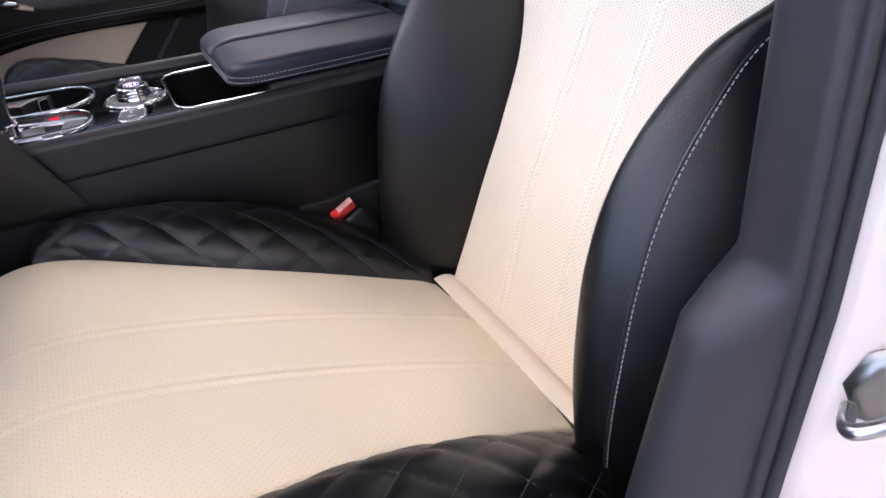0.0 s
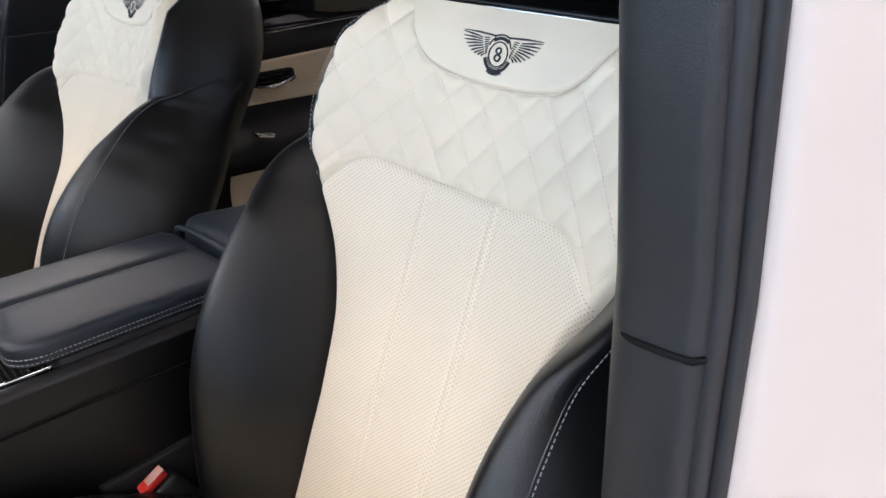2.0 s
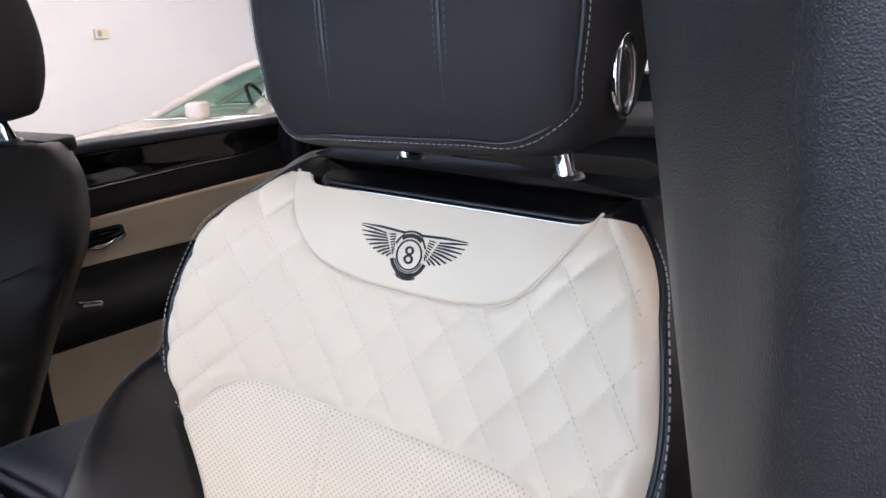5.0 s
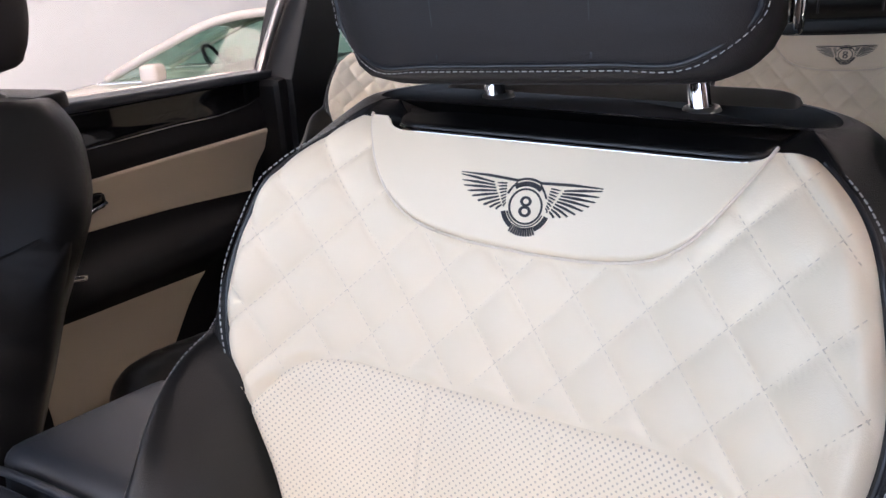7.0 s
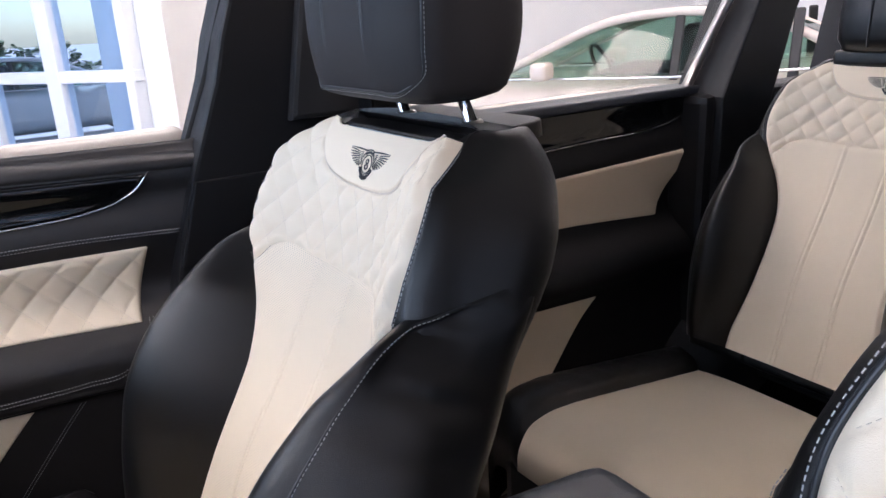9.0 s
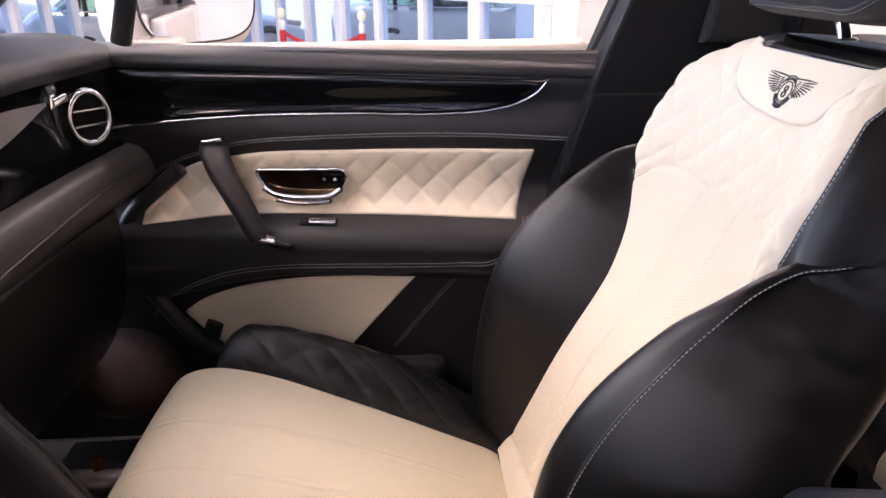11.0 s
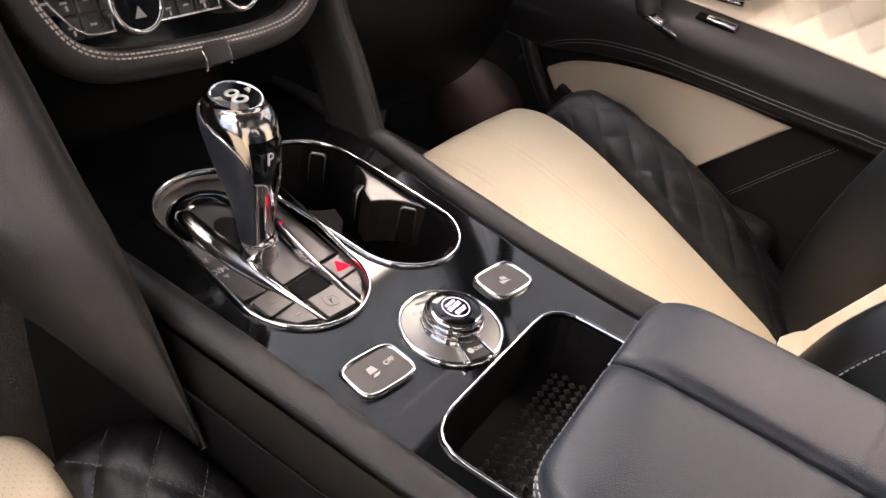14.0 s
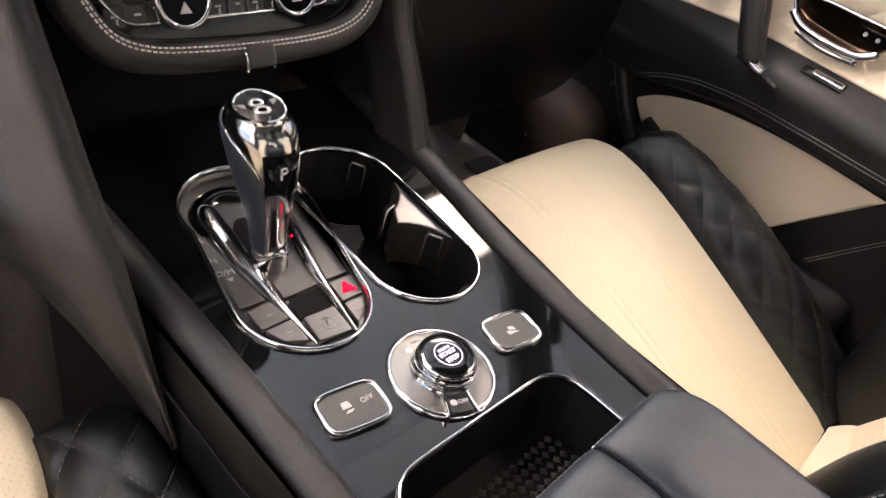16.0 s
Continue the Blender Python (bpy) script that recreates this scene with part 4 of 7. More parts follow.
        half += [(shell_u(p, n) - trim, n) for n in (nf - 0.020 * f, (nf * 0.3 - 0.045) * f, -0.070 * f, -0.092 * f)] + [(w - 0.022 - 0.045 * crown(p), -0.114 * f + trim), (0.5 * w, -0.124 * f + trim), (0.0, -0.126 * f + trim)]
        loop = half + [(-x, y) for x, y in half[-2:0:-1]]
        c = smooth_path([(x, y, 0) for x, y in loop], 100, closed=True)
        sq = p - 0.43 * np.minimum(c[:, 1], 0) * min(1.0, max(0.0, (p + 0.14) / 0.12))
        sq = sq - np.clip((0.132 - np.abs(c[:, 0] + 0.006)) / 0.012, 0, 1) * np.maximum(0, sq - (0.0245 - 0.56 * c[:, 1]))
        P.append(BP(c[:, 0] + lean_in(np.full(len(c), p)), sq, c[:, 1]))
    sheet("back_shell", np.array(P), leather_black, seat, "black leather back shell", wrap_v=True, caps=True)
    # bolsters: the ridge runs back onto the side of the shell at its upper end
    rows = np.r_[np.linspace(-0.6, -0.18, 70), np.linspace(-0.177, -0.086, 40)]
    for sign in (1, -1):
        grid, seam = [], []
        for q in rows:
            w, nr, uo = float(curve(W_PANEL, q)), float(curve(RIDGE_N, q)) * (rise if q < -0.2 else 1 + (rise - 1) * max(0.0, (-0.14 - q) / 0.06)), float(curve(OUTER_U, q)) + spread * min(1.0, max(0.0, (-0.15 - q) / 0.1))
            h0 = float(h(w, q)) - 0.008
            lift = 0.004 * min(1.0, max(0.0, (-0.086 - q) / 0.03))
            p = q - 0.012
            ur = min(max(w + 0.012, (1 - crest) * w + crest * uo + 0.008), uo - 0.004)
            low = np.array([(w - 0.001, h0), (w + 0.30 * (ur - w), h0 + 0.52 * (nr - h0)), (w + 0.72 * (ur - w), h0 + 0.93 * (nr - h0)), (ur + 0.008, nr), (ur + 0.62 * (uo - ur), nr - 0.33 * (nr + 0.02)), (max(uo, shell_u(p, -0.03) + lift), nr * 0.25 - 0.02), (max(uo - 0.002, shell_u(p, -0.07 * slim(p)) + lift), -0.07 * slim(p)), (max(uo - 0.02, shell_u(p, -0.10 * slim(p)) + lift), -0.105 * slim(p))])
            deep = [nr + 0.004, nr - 0.002, nr - 0.008, nr * 0.6 - 0.04, -0.07 * slim(p), -0.105 * slim(p)]
            deep = np.minimum.accumulate(deep) - 0.001 * np.arange(6)
            high = np.array([(w - 0.003, h0 - 0.02), (w, h0 - 0.022)] + [(shell_u(p, n) + (lift if i else -0.004), n) for i, n in enumerate(deep)])
            f = min(1.0, max(0.0, (q + 0.230) / 0.135))
            f = f * f * (3 - 2 * f)
            pts = low * (1 - f) + high * f
            c = smooth_path(np.c_[pts, np.zeros(8)], 56)
            grid.append(BP(sign * c[:, 0], np.full(len(c), q), c[:, 1]))
            k = (len(c) - 1) * (0.490 - 0.06 * f)
            cu, cn = (float(np.interp(k, np.arange(len(c)), c[:, j])) for j in (0, 1))
            seam.append(BP(sign * (cu + 0.0012), q, cn + 0.0012 * (1 - f)))
        sheet("side_bolster", np.array(grid), leather_black, seat, "black leather side bolster", flip=sign < 0)
        stitches([np.array(seam)[rows < -0.12]], seat, pitch=0.0046, r=0.00050)
        tube("bolster_welt", np.array(seam)[rows < -0.11] + np.array((0.0, sign * -0.003, 0.0)), 0.0012, piping_mat, seat)
    return h


def front_seat(label, y0, recline, dx, dz, button_side, crest, spread=0.0, rise=1.0, askew=0.0, round_top=1.0, pinch=0.0):
    seat = thing("front_seat", label, "car seat", (0, y0, 0), group="front car seats")
    sa, ca = math.sin(radians(recline)), math.cos(radians(recline))

    def BP(u, s, n):
        u, s, n = np.broadcast_arrays(np.asarray(u, float), np.asarray(s, float), np.asarray(n, float))
        turn = askew * np.clip((s + 0.38) / 0.22, 0, 1)
        u, s = u - turn * (s + 0.05), s + turn * u
        u = u + pinch * np.clip((-u - 0.07) / 0.1, 0, 1) * np.clip((s + 0.21) / 0.1, 0, 1) * np.clip((n + 0.06) / 0.05, 0, 1)
        return np.stack([s * sa - n * ca, u, 1.30 + s * ca + n * sa], -1)

    backrest(seat, BP, leather_perf, crest, spread, rise, round_top)
    # shelf under the head restraint
    o, back = BP(SHIFT, 0.0305, -0.005), np.array((0.56 * sa + ca, 0.0, 0.56 * ca - sa))
    back /= np.linalg.norm(back)
    across = BP(SHIFT + 0.1, 0.0305, -0.005) - BP(SHIFT - 0.1, 0.0305, -0.005)
    across /= np.linalg.norm(across)
    up = np.cross(across, back)
    up *= 1 if up[2] > 0 else -1
    deck = Matrix(((across[0], back[0], up[0], o[0]), (across[1], back[1], up[1], o[1]), (across[2], back[2], up[2], o[2]), (0, 0, 0, 1)))
    line = rounded([(-0.124, 0.0), (0.124, 0.0), (0.128, 0.125), (-0.128, 0.125)], [0.022, 0.022, 0.03, 0.03], 8)
    part("shelf", prism(line, 0.018, 0.0045, deck @ Matrix.Translation((0, 0.0, -0.018)), 4), leather_black, seat, "black leather top shelf", smooth=True)
    edge = [(-0.1275, 0.085), (-0.1250, 0.04), (-0.1245, 0.024), (-0.1225, 0.013), (-0.1175, 0.0055), (-0.110, 0.0015), (-0.101, 0.0), (0.0, 0.0), (0.101, 0.0), (0.110, 0.0015), (0.1175, 0.0055), (0.1225, 0.013), (0.1245, 0.024), (0.1250, 0.04), (0.1275, 0.085)]
    tube("shelf_trim", [tuple(deck @ Vector((x, y - 0.0016, -0.0048))) for x, y in edge], 0.0026, chrome, seat, "polished trim strip")
    # head restraint
    HZ = ((1.366, 0.106, 0.005, 0.085), (1.371, 0.118, -0.012, 0.108), (1.385, 0.129, -0.020, 0.120), (1.41, 0.136, -0.025, 0.129), (1.45, 0.141, -0.027, 0.133), (1.50, 0.141, -0.024, 0.126), (1.54, 0.137, -0.014, 0.112), (1.57, 0.127, 0.004, 0.088), (1.583, 0.105, 0.022, 0.064))
    zs = np.r_[1.366, 1.3685, np.linspace(1.372, 1.57, 30), 1.577, 1.583]
    th = np.linspace(0, 2 * np.pi, 72, endpoint=False)
    P, front = [], {1: [], -1: []}
    wid = lambda z: float(curve([(r[0], r[1]) for r in HZ], z))
    xf = lambda z: float(curve([(r[0], r[2]) for r in HZ], z))
    xb = lambda z: float(curve([(r[0], r[3]) for r in HZ], z))

    def face_x(y, z):
        hw, f, k = wid(z), xf(z), xb(z)
        return (f + k) / 2 - (k - f) / 2 * (1 - min(1, abs(y) / hw) ** 4.2) ** (1 / 4.2)

    for z in zs:
        hw, f, k = wid(z), xf(z), xb(z)
        c, d = np.cos(th), np.sin(th)
        P.append(np.stack([(f + k) / 2 - (k - f) / 2 * np.sign(c) * np.abs(c) ** (2 / 4.2), hw * np.sign(d) * np.abs(d) ** (2 / 4.2), np.full_like(th, z)], -1))
    head = sheet("head_restraint", np.array(P) - (0, 0, 0.007), leather_head, seat, "charcoal leather head restraint", wrap_v=True, caps=True, flip=True)
    zz = np.linspace(1.376, 1.57, 40)
    ring = [(face_x(0.93 * wid(z), z) - 0.0008, -0.935 * wid(z), z) for z in zz[::-1]] + [(face_x(y, 1.376) - 0.0005, y, 1.3725) for y in np.linspace(-0.10, 0.10, 30)] + [(face_x(0.93 * wid(z), z) - 0.0008, 0.935 * wid(z), z) for z in zz]
    ring = smooth_path([ring[i] for i in list(range(0, 37, 4)) + [41, 46, 52, 57, 63, 68] + list(range(73, 110, 4))], 140)
    ring = [(face_x(math.copysign(min(abs(y), 0.93 * wid(max(z, 1.376))), y), max(z, 1.376)) - 0.0009, y, z) for _, y, z in ring]
    tube("edge_welt", ring, 0.0017, piping_mat, head)
    stitches([[(x, y * 1.028, z - 0.003 * max(0.0, min(1.0, (1.39 - z) / 0.015))) for x, y, z in ring]], head, pitch=0.0044, r=0.00034)
    for y in (-0.047, 0.047):
        seam = [(face_x(y, z) + 0.0006, y, z) for z in zz]
        tube("face_seam", seam, 0.0016, piping_mat, head)
        for o in (-0.004, 0.004):
            put("seam_stitching", dash_mesh("seam_stitching", [[(face_x(y + o, z) - 0.0002, y + o, z) for z in zz]], 0.005, 0.6, 0.0005), piping_mat, head)
    if button_side:
        y = button_side * 0.1385
        put("release_button_rim", ring_prism(ellipse(0, 0, 0.017, 0.027, 36), 0.005, 0.004, Matrix.Translation((0.041, y, 1.408)) @ pose(0, 0, 0, 90 if button_side < 0 else -90, 0, 0)), chrome, head, "oval chrome rim")
        put("release_button", lathe([(0.0, 0.0035), (0.008, 0.003), (0.012, 0.001), (0.0125, -0.003)], 28, Matrix.Translation((0.041, y, 1.408)) @ pose(0, 0, 0, 90 if button_side < 0 else -90, 0, 0) @ Matrix.Diagonal((1, 1.7, 1, 1))), chrome, head, "chrome release button")
    for sign in (1, -1):
        foot = BP(sign * 0.071 - 0.010, 0.0605, -0.061)
        topp = np.array((0.046, sign * 0.071 - 0.008, 1.42))
        tube("post", [foot - (topp - foot) * 0.05, foot * 0.5 + topp * 0.5, topp], 0.0068, chrome, seat, "chrome post", n=16)
        put("post_collar", lathe([(0.0075, 0.006), (0.011, 0.005), (0.013, 0.001), (0.0135, -0.004)], 20, Matrix.Translation(tuple(foot)) @ pose(0, 0, 0, 0, -6, 0)), satin, seat)
    # cushion
    CP = [(-0.235, 0.779), (-0.28, 0.797), (-0.36, 0.830), (-0.45, 0.863), (-0.54, 0.891), (-0.60, 0.905), (-0.642, 0.907), (-0.678, 0.895), (-0.700, 0.865), (-0.708, 0.82), (-0.70, 0.76), (-0.685, 0.70)]
    line = resample(smooth_path([(x + dx, 0, z + dz) for x, z in CP], 120), 0.0045)
    L = np.linspace(0, 1, len(line))
    tang = np.gradient(line, axis=0)
    tang /= np.linalg.norm(tang, axis=1)[:, None]
    nrm = np.stack([tang[:, 2], np.zeros(len(line)), -tang[:, 0]], -1)
    wc = curve(((0, 0.143), (0.2, 0.149), (0.35, 0.160), (0.5, 0.176), (0.62, 0.184), (0.8, 0.184), (1, 0.172)), L)
    if y0 < 0.3:
        wc = curve(((0, 0.143), (0.2, 0.149), (0.35, 0.160), (0.44, 0.174), (0.5, 0.187), (0.56, 0.202), (0.62, 0.211), (0.8, 0.209), (1, 0.195)), L)
    U = np.linspace(-1, 1, 130)
    u = U[None, :] * wc[:, None]
    g = 0
    for c in (-0.045, 0.045):
        g = g - 0.0010 * np.exp(-(((u - c - 0.0050) / 0.0026) ** 2)) - 0.0010 * np.exp(-(((u - c + 0.0050) / 0.0026) ** 2)) + 0.0007 * np.exp(-(((u - c) / 0.005) ** 2))
    puff = 0.006 * (1 - np.abs(U[None, :]) ** 2.5) + 0.004 * np.sin(np.pi * np.clip(L[:, None] / 0.75, 0, 1))
    seamdip = -0.0035 * np.exp(-((L[:, None] / 0.02) ** 2))
    off = puff + g + seamdip - 0.006 * np.clip((np.abs(U[None, :]) - 0.95) / 0.05, 0, 1) ** 2
    P = line[:, None, :] + nrm[:, None, :] * off[..., None]
    P[..., 1] = u
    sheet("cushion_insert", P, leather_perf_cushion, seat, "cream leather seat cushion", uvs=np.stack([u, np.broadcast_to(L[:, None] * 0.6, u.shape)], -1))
    # strip where cushion and back meet
    back_foot = BP(0, -0.575, 0.012)
    Uq, Vq = np.meshgrid(np.linspace(-1, 1, 40), np.linspace(0, 1, 10), indexing="ij")
    x = (CP[0][0] + dx) * (1 - Vq) + (back_foot[0] + 0.01) * Vq
    z = (CP[0][1] + dz + 0.001) * (1 - Vq) + (back_foot[2] + 0.004) * Vq + 0.007 * np.sin(np.pi * Vq)
    sheet("bite_strip", np.stack([x, Uq * (0.143 - 0.002 * Vq), z], -1), leather_cream, seat, "cream leather strip between cushion and back", flip=True)
    # quilted cushion bolsters
    stop = int(np.argmin(np.abs(line[:, 0] - (-0.628 + dx)) + (np.arange(len(line)) > 0.8 * len(line)) * 9))
    tall = 1.02 if y0 < 0.3 else 1.0
    for sign in (1, -1):
        grid, marks = [], []
        for i in range(0, stop + 1):
            f = i / stop
            k = float(curve(((0, 0.30), (0.15, 0.62), (0.4, 0.95), (0.65, 1.0), (0.85, 0.92), (1, 0.72)) if y0 > 0.3 else ((0, 0.30), (0.15, 0.62), (0.4, 0.95), (0.65, 0.88), (0.85, 0.62), (1, 0.36)), f))
            end = math.sqrt(max(0.0, 1 - max(0, (f - 0.90) / 0.10) ** 2))
            w0 = wc[i] - 0.002
            pts = np.array([(w0, -0.004), (w0 + 0.012, 0.020 * k), (w0 + 0.034, 0.040 * k), (w0 + 0.062, 0.044 * k * tall), (w0 + 0.085, 0.034 * k * tall), (w0 + 0.095, 0.002 + 0.016 * k * (tall - 1) / 0.3), (w0 + 0.093, -0.06), (w0 + 0.086, -0.15)])
            pts[:, 1] = pts[:, 1] * (0.25 + 0.75 * end)
            pts[:, 0] = w0 + (pts[:, 0] - w0) * (0.5 + 0.5 * end)
            pts[:, 0] = w0 + (pts[:, 0] - w0) * (0.243 + 0.024 * min(1, f * 1.6) - w0) / 0.094
            c = smooth_path(np.c_[pts, np.zeros(len(pts))], 64)
            dc = np.gradient(c, axis=0)
            nn = np.stack([-dc[:, 1], dc[:, 0]], -1)
            nn /= np.linalg.norm(nn, axis=1)[:, None]
            arc = np.r_[0, np.cumsum(np.linalg.norm(np.diff(c, axis=0), axis=1))]
            l = i * 0.0045
            A, B = l / 0.060 + arc / 0.050, l / 0.060 - arc / 0.050
            q = quilt_relief(A, B, 0.0384, 0.0029, 0.0045) * np.clip((arc - 0.004) / 0.01, 0, 1) * min(1, (1 - f) / 0.06 + 0.05)
            c2 = c[:, :2] + nn * q[:, None]
            grid.append(np.stack([np.full(len(c), line[i, 0]) + nrm[i, 0] * c2[:, 1] * 0.5, sign * c2[:, 0], line[i, 2] + c2[:, 1]], -1))
            marks.append((A, B, arc))
        G = np.array(grid)
        sheet("cushion_bolster", G, leather_black, seat, "black leather cushion bolster stitched in diamonds", flip=sign > 0)
        tube("bolster_piping", smooth_path([tuple(p) for p in G[4::5, 40]], 60), 0.0022, piping_mat, seat)
        runs = []
        A = np.array([m[0] for m in marks])
        B = np.array([m[1] for m in marks])
        arc = marks[len(marks) // 2][2]
        for F in (A, B):
            for k in range(int(F.min()), int(F.max()) + 1):
                pts = []
                for j in range(2, G.shape[1] - 14):
                    col = F[:, j] - k
                    hit = np.where(np.sign(col[:-1]) != np.sign(col[1:]))[0]
                    if len(hit):
                        i = hit[0]
                        t = col[i] / (col[i] - col[i + 1])
                        pts.append(G[i, j] * (1 - t) + G[i + 1, j] * t)
                if len(pts) > 3:
                    runs.append(np.array(pts) + (0, 0, 0.0002))
        put("quilt_stitching", dash_mesh("quilt_stitching", runs, 0.0048, 0.6, 0.0004), thread_grey, seat)
    # base and side trim
    part("seat_base", rbox((0.40, 0.44, 0.22), 0.03, 3, pose(-0.43 + dx, 0, 0.59, 0, -8, 0)), plastic, seat, "black plastic seat base", smooth=True)
    for sign in (1, -1):
        part("seat_rail", rbox((0.5, 0.04, 0.06), 0.006, 2, pose(-0.42 + dx, sign * 0.17, 0.45)), satin, seat)
        part("side_trim", rbox((0.36, 0.03, 0.09), 0.012, 3, pose(-0.40 + dx, sign * 0.225, 0.70, 0, -10, 0)), plastic, seat, smooth=True)
    return seat


front_seat("cream and black leather driver's seat with quilted upper panel", -0.002, 20.3, 0.0, 0.0, -1, 0.34, askew=0.05, round_top=0.6)
front_seat("cream and black leather passenger seat, reclined a little further", 0.775, 25.0, -0.040, -0.022, 0, 0.46, 0.012, 0.96, pinch=0.015)


def rear_seat(label, y0):
    seat = thing("rear_seat", label, "car seat", (0, y0, 0), group="rear car seats")
    sa, ca = math.sin(radians(24)), math.cos(radians(24))

    def BP(u, s, n):
        u, s, n = np.broadcast_arrays(np.asarray(u, float), np.asarray(s, float), np.asarray(n, float))
        return np.stack([1.13 + s * sa - n * ca, u * 1.05, 1.283 + s * ca + n * sa], -1)

    backrest(seat, BP, leather_cream)
    # low head restraint
    th = np.linspace(0, 2 * np.pi, 48, endpoint=False)
    rows = []
    for z, hw, d in ((1.332, 0.085, 0.02), (1.337, 0.118, 0.045), (1.36, 0.130, 0.055), (1.42, 0.128, 0.052), (1.465, 0.117, 0.042), (1.482, 0.09, 0.025)):
        rows.append(np.stack([1.165 - d * np.sign(np.cos(th)) * np.abs(np.cos(th)) ** 0.6, hw * np.sign(np.sin(th)) * np.abs(np.sin(th)) ** 0.6, np.full_like(th, z)], -1))
    head = sheet("head_restraint", np.array(rows), leather_black, seat, "low black leather head restraint", wrap_v=True, caps=True, flip=True)
    for y in (-0.05, 0.05):
        tube("face_seam", [(1.110, y, 1.345), (1.1105, y, 1.39), (1.114, y, 1.43), (1.126, y, 1.463)], 0.002, piping_mat, head)
    part("neck_shelf", rbox((0.07, 0.26, 0.03), 0.008, 3, pose(1.17, 0, 1.322)), leather_black, seat, smooth=True)
    # cushion
    line = resample(smooth_path([(x, 0, z) for x, z in ((0.86, 0.670), (0.75, 0.685), (0.6, 0.705), (0.47, 0.72), (0.40, 0.715), (0.365, 0.69), (0.35, 0.64), (0.36, 0.56))], 80), 0.012)
    U = np.linspace(-1, 1, 50)
    P = np.zeros((len(line), len(U), 3))
    P[:, :, 0], P[:, :, 2] = line[:, 0:1], line[:, 2:3] + 0.01 * (1 - np.abs(U[None]) ** 3)
    P[:, :, 1] = U[None] * 0.20
    sheet("cushion_insert", P, leather_cream, seat, "cream leather rear cushion")
    for sign in (1, -1):
        grid = []
        for i, p in enumerate(line):
            pts = [(0.199, -0.003, 0), (0.215, 0.022, 0), (0.25, 0.034, 0), (0.285, 0.018, 0), (0.295, -0.05, 0), (0.29, -0.2, 0)]
            c = smooth_path(pts, 30)
            arc = np.r_[0, np.cumsum(np.linalg.norm(np.diff(c, axis=0), axis=1))]
            c[:, 1] += quilt_relief(i * 0.012 / 0.06 + arc / 0.05, i * 0.012 / 0.06 - arc / 0.05, 0.038, 0.003, 0.004)
            grid.append(np.stack([np.full(len(c), p[0]), sign * c[:, 0], p[2] + c[:, 1]], -1))
        sheet("cushion_bolster", np.array(grid), leather_black, seat, "black leather rear bolster", flip=sign > 0)
    part("seat_base", rbox((0.5, 0.5, 0.22), 0.03, 2, pose(0.60, 0, 0.54)), plastic, seat)
    return seat


rear_seat("cream and black leather rear seat behind the passenger", 0.78)
rear_seat("cream and black leather rear seat behind the driver", -0.135)


# ---- centre console ----
MID = 0.39
console = thing("centre_console", "black lacquer and leather centre console with chrome rims", "console", (0, 0, 0))


def union_cups():
    """The outline round two neighbouring cup wells."""
    (ax, ay_, ar), (bx, by, br) = (-0.668, 0.4625, 0.0440), (-0.571, 0.4540, 0.0425)
    lean = math.atan2(by - ay_, bx - ax)
    side = math.acos((ar - br) / math.hypot(bx - ax, by - ay_))
    pts = []
    for t in np.linspace(lean + side, lean + 2 * math.pi - side, 30):
        pts.append((ax + ar * math.cos(t), ay_ + ar * math.sin(t)))
    for t in np.linspace(lean - side, lean + side, 30):
        pts.append((bx + br * math.cos(t), by + br * math.sin(t)))
    return pts


def egg():
    """The gear plate: a slot with one round end wider than the other."""
    pts = []
    for t in np.linspace(radians(82), radians(278), 26):
        pts.append((-0.673 + 0.047 * math.cos(t), 0.379 + 0.047 * math.sin(t)))
    for t in np.linspace(radians(-98), radians(82), 26):
        pts.append((-0.581 + 0.043 * math.cos(t), 0.357 + 0.043 * math.sin(t)))
    return pts


ZC = 0.990
cups, plate = union_cups(), egg()
bin_hole = rounded([(-0.448, 0.309), (-0.12, 0.312), (-0.12, 0.464), (-0.446, 0.460)], 0.026)
outer = [(-0.80, 0.296), (-0.05, 0.288), (-0.05, 0.492), (-0.40, 0.497), (-0.52, 0.508), (-0.64, 0.532), (-0.80, 0.556)]
part("lacquer_top", holed_plate(outer, [cups, plate, bin_hole], ZC, 0.004), lacquer, console, "gloss black lacquer top")


def rim(outline, w, d, material, parent, name="rim", label="", z=ZC, grow=0.0):
    return put(name, ring_prism(outline, w, d, Matrix.Translation((0, 0, z))), material, parent, label)


def well(outline, depth, material, parent, name, label="", floor=True, shrink=0.96):
    o = np.array(outline)
    c = o.mean(0)
    rings = [np.c_[o, np.full(len(o), ZC - 0.001)], np.c_[c + (o - c) * 0.985, np.full(len(o), ZC - depth * 0.5)], np.c_[c + (o - c) * shrink, np.full(len(o), ZC - depth)]]
    P = np.stack(rings)
    faces = grid_faces(3, len(o), False, True, True)
    if floor:
        faces.append(tuple(range(2 * len(o), 3 * len(o))))
    return put(name, mesh_from(name, P.reshape(-1, 3), faces, False), material, parent, label)


rim(cups, -0.0028, 0.003, chrome, console, "cup_rim", "chrome cup holder rim")
cup_well = well(cups, 0.075, rubber, console, "cup_well", "black cup well")
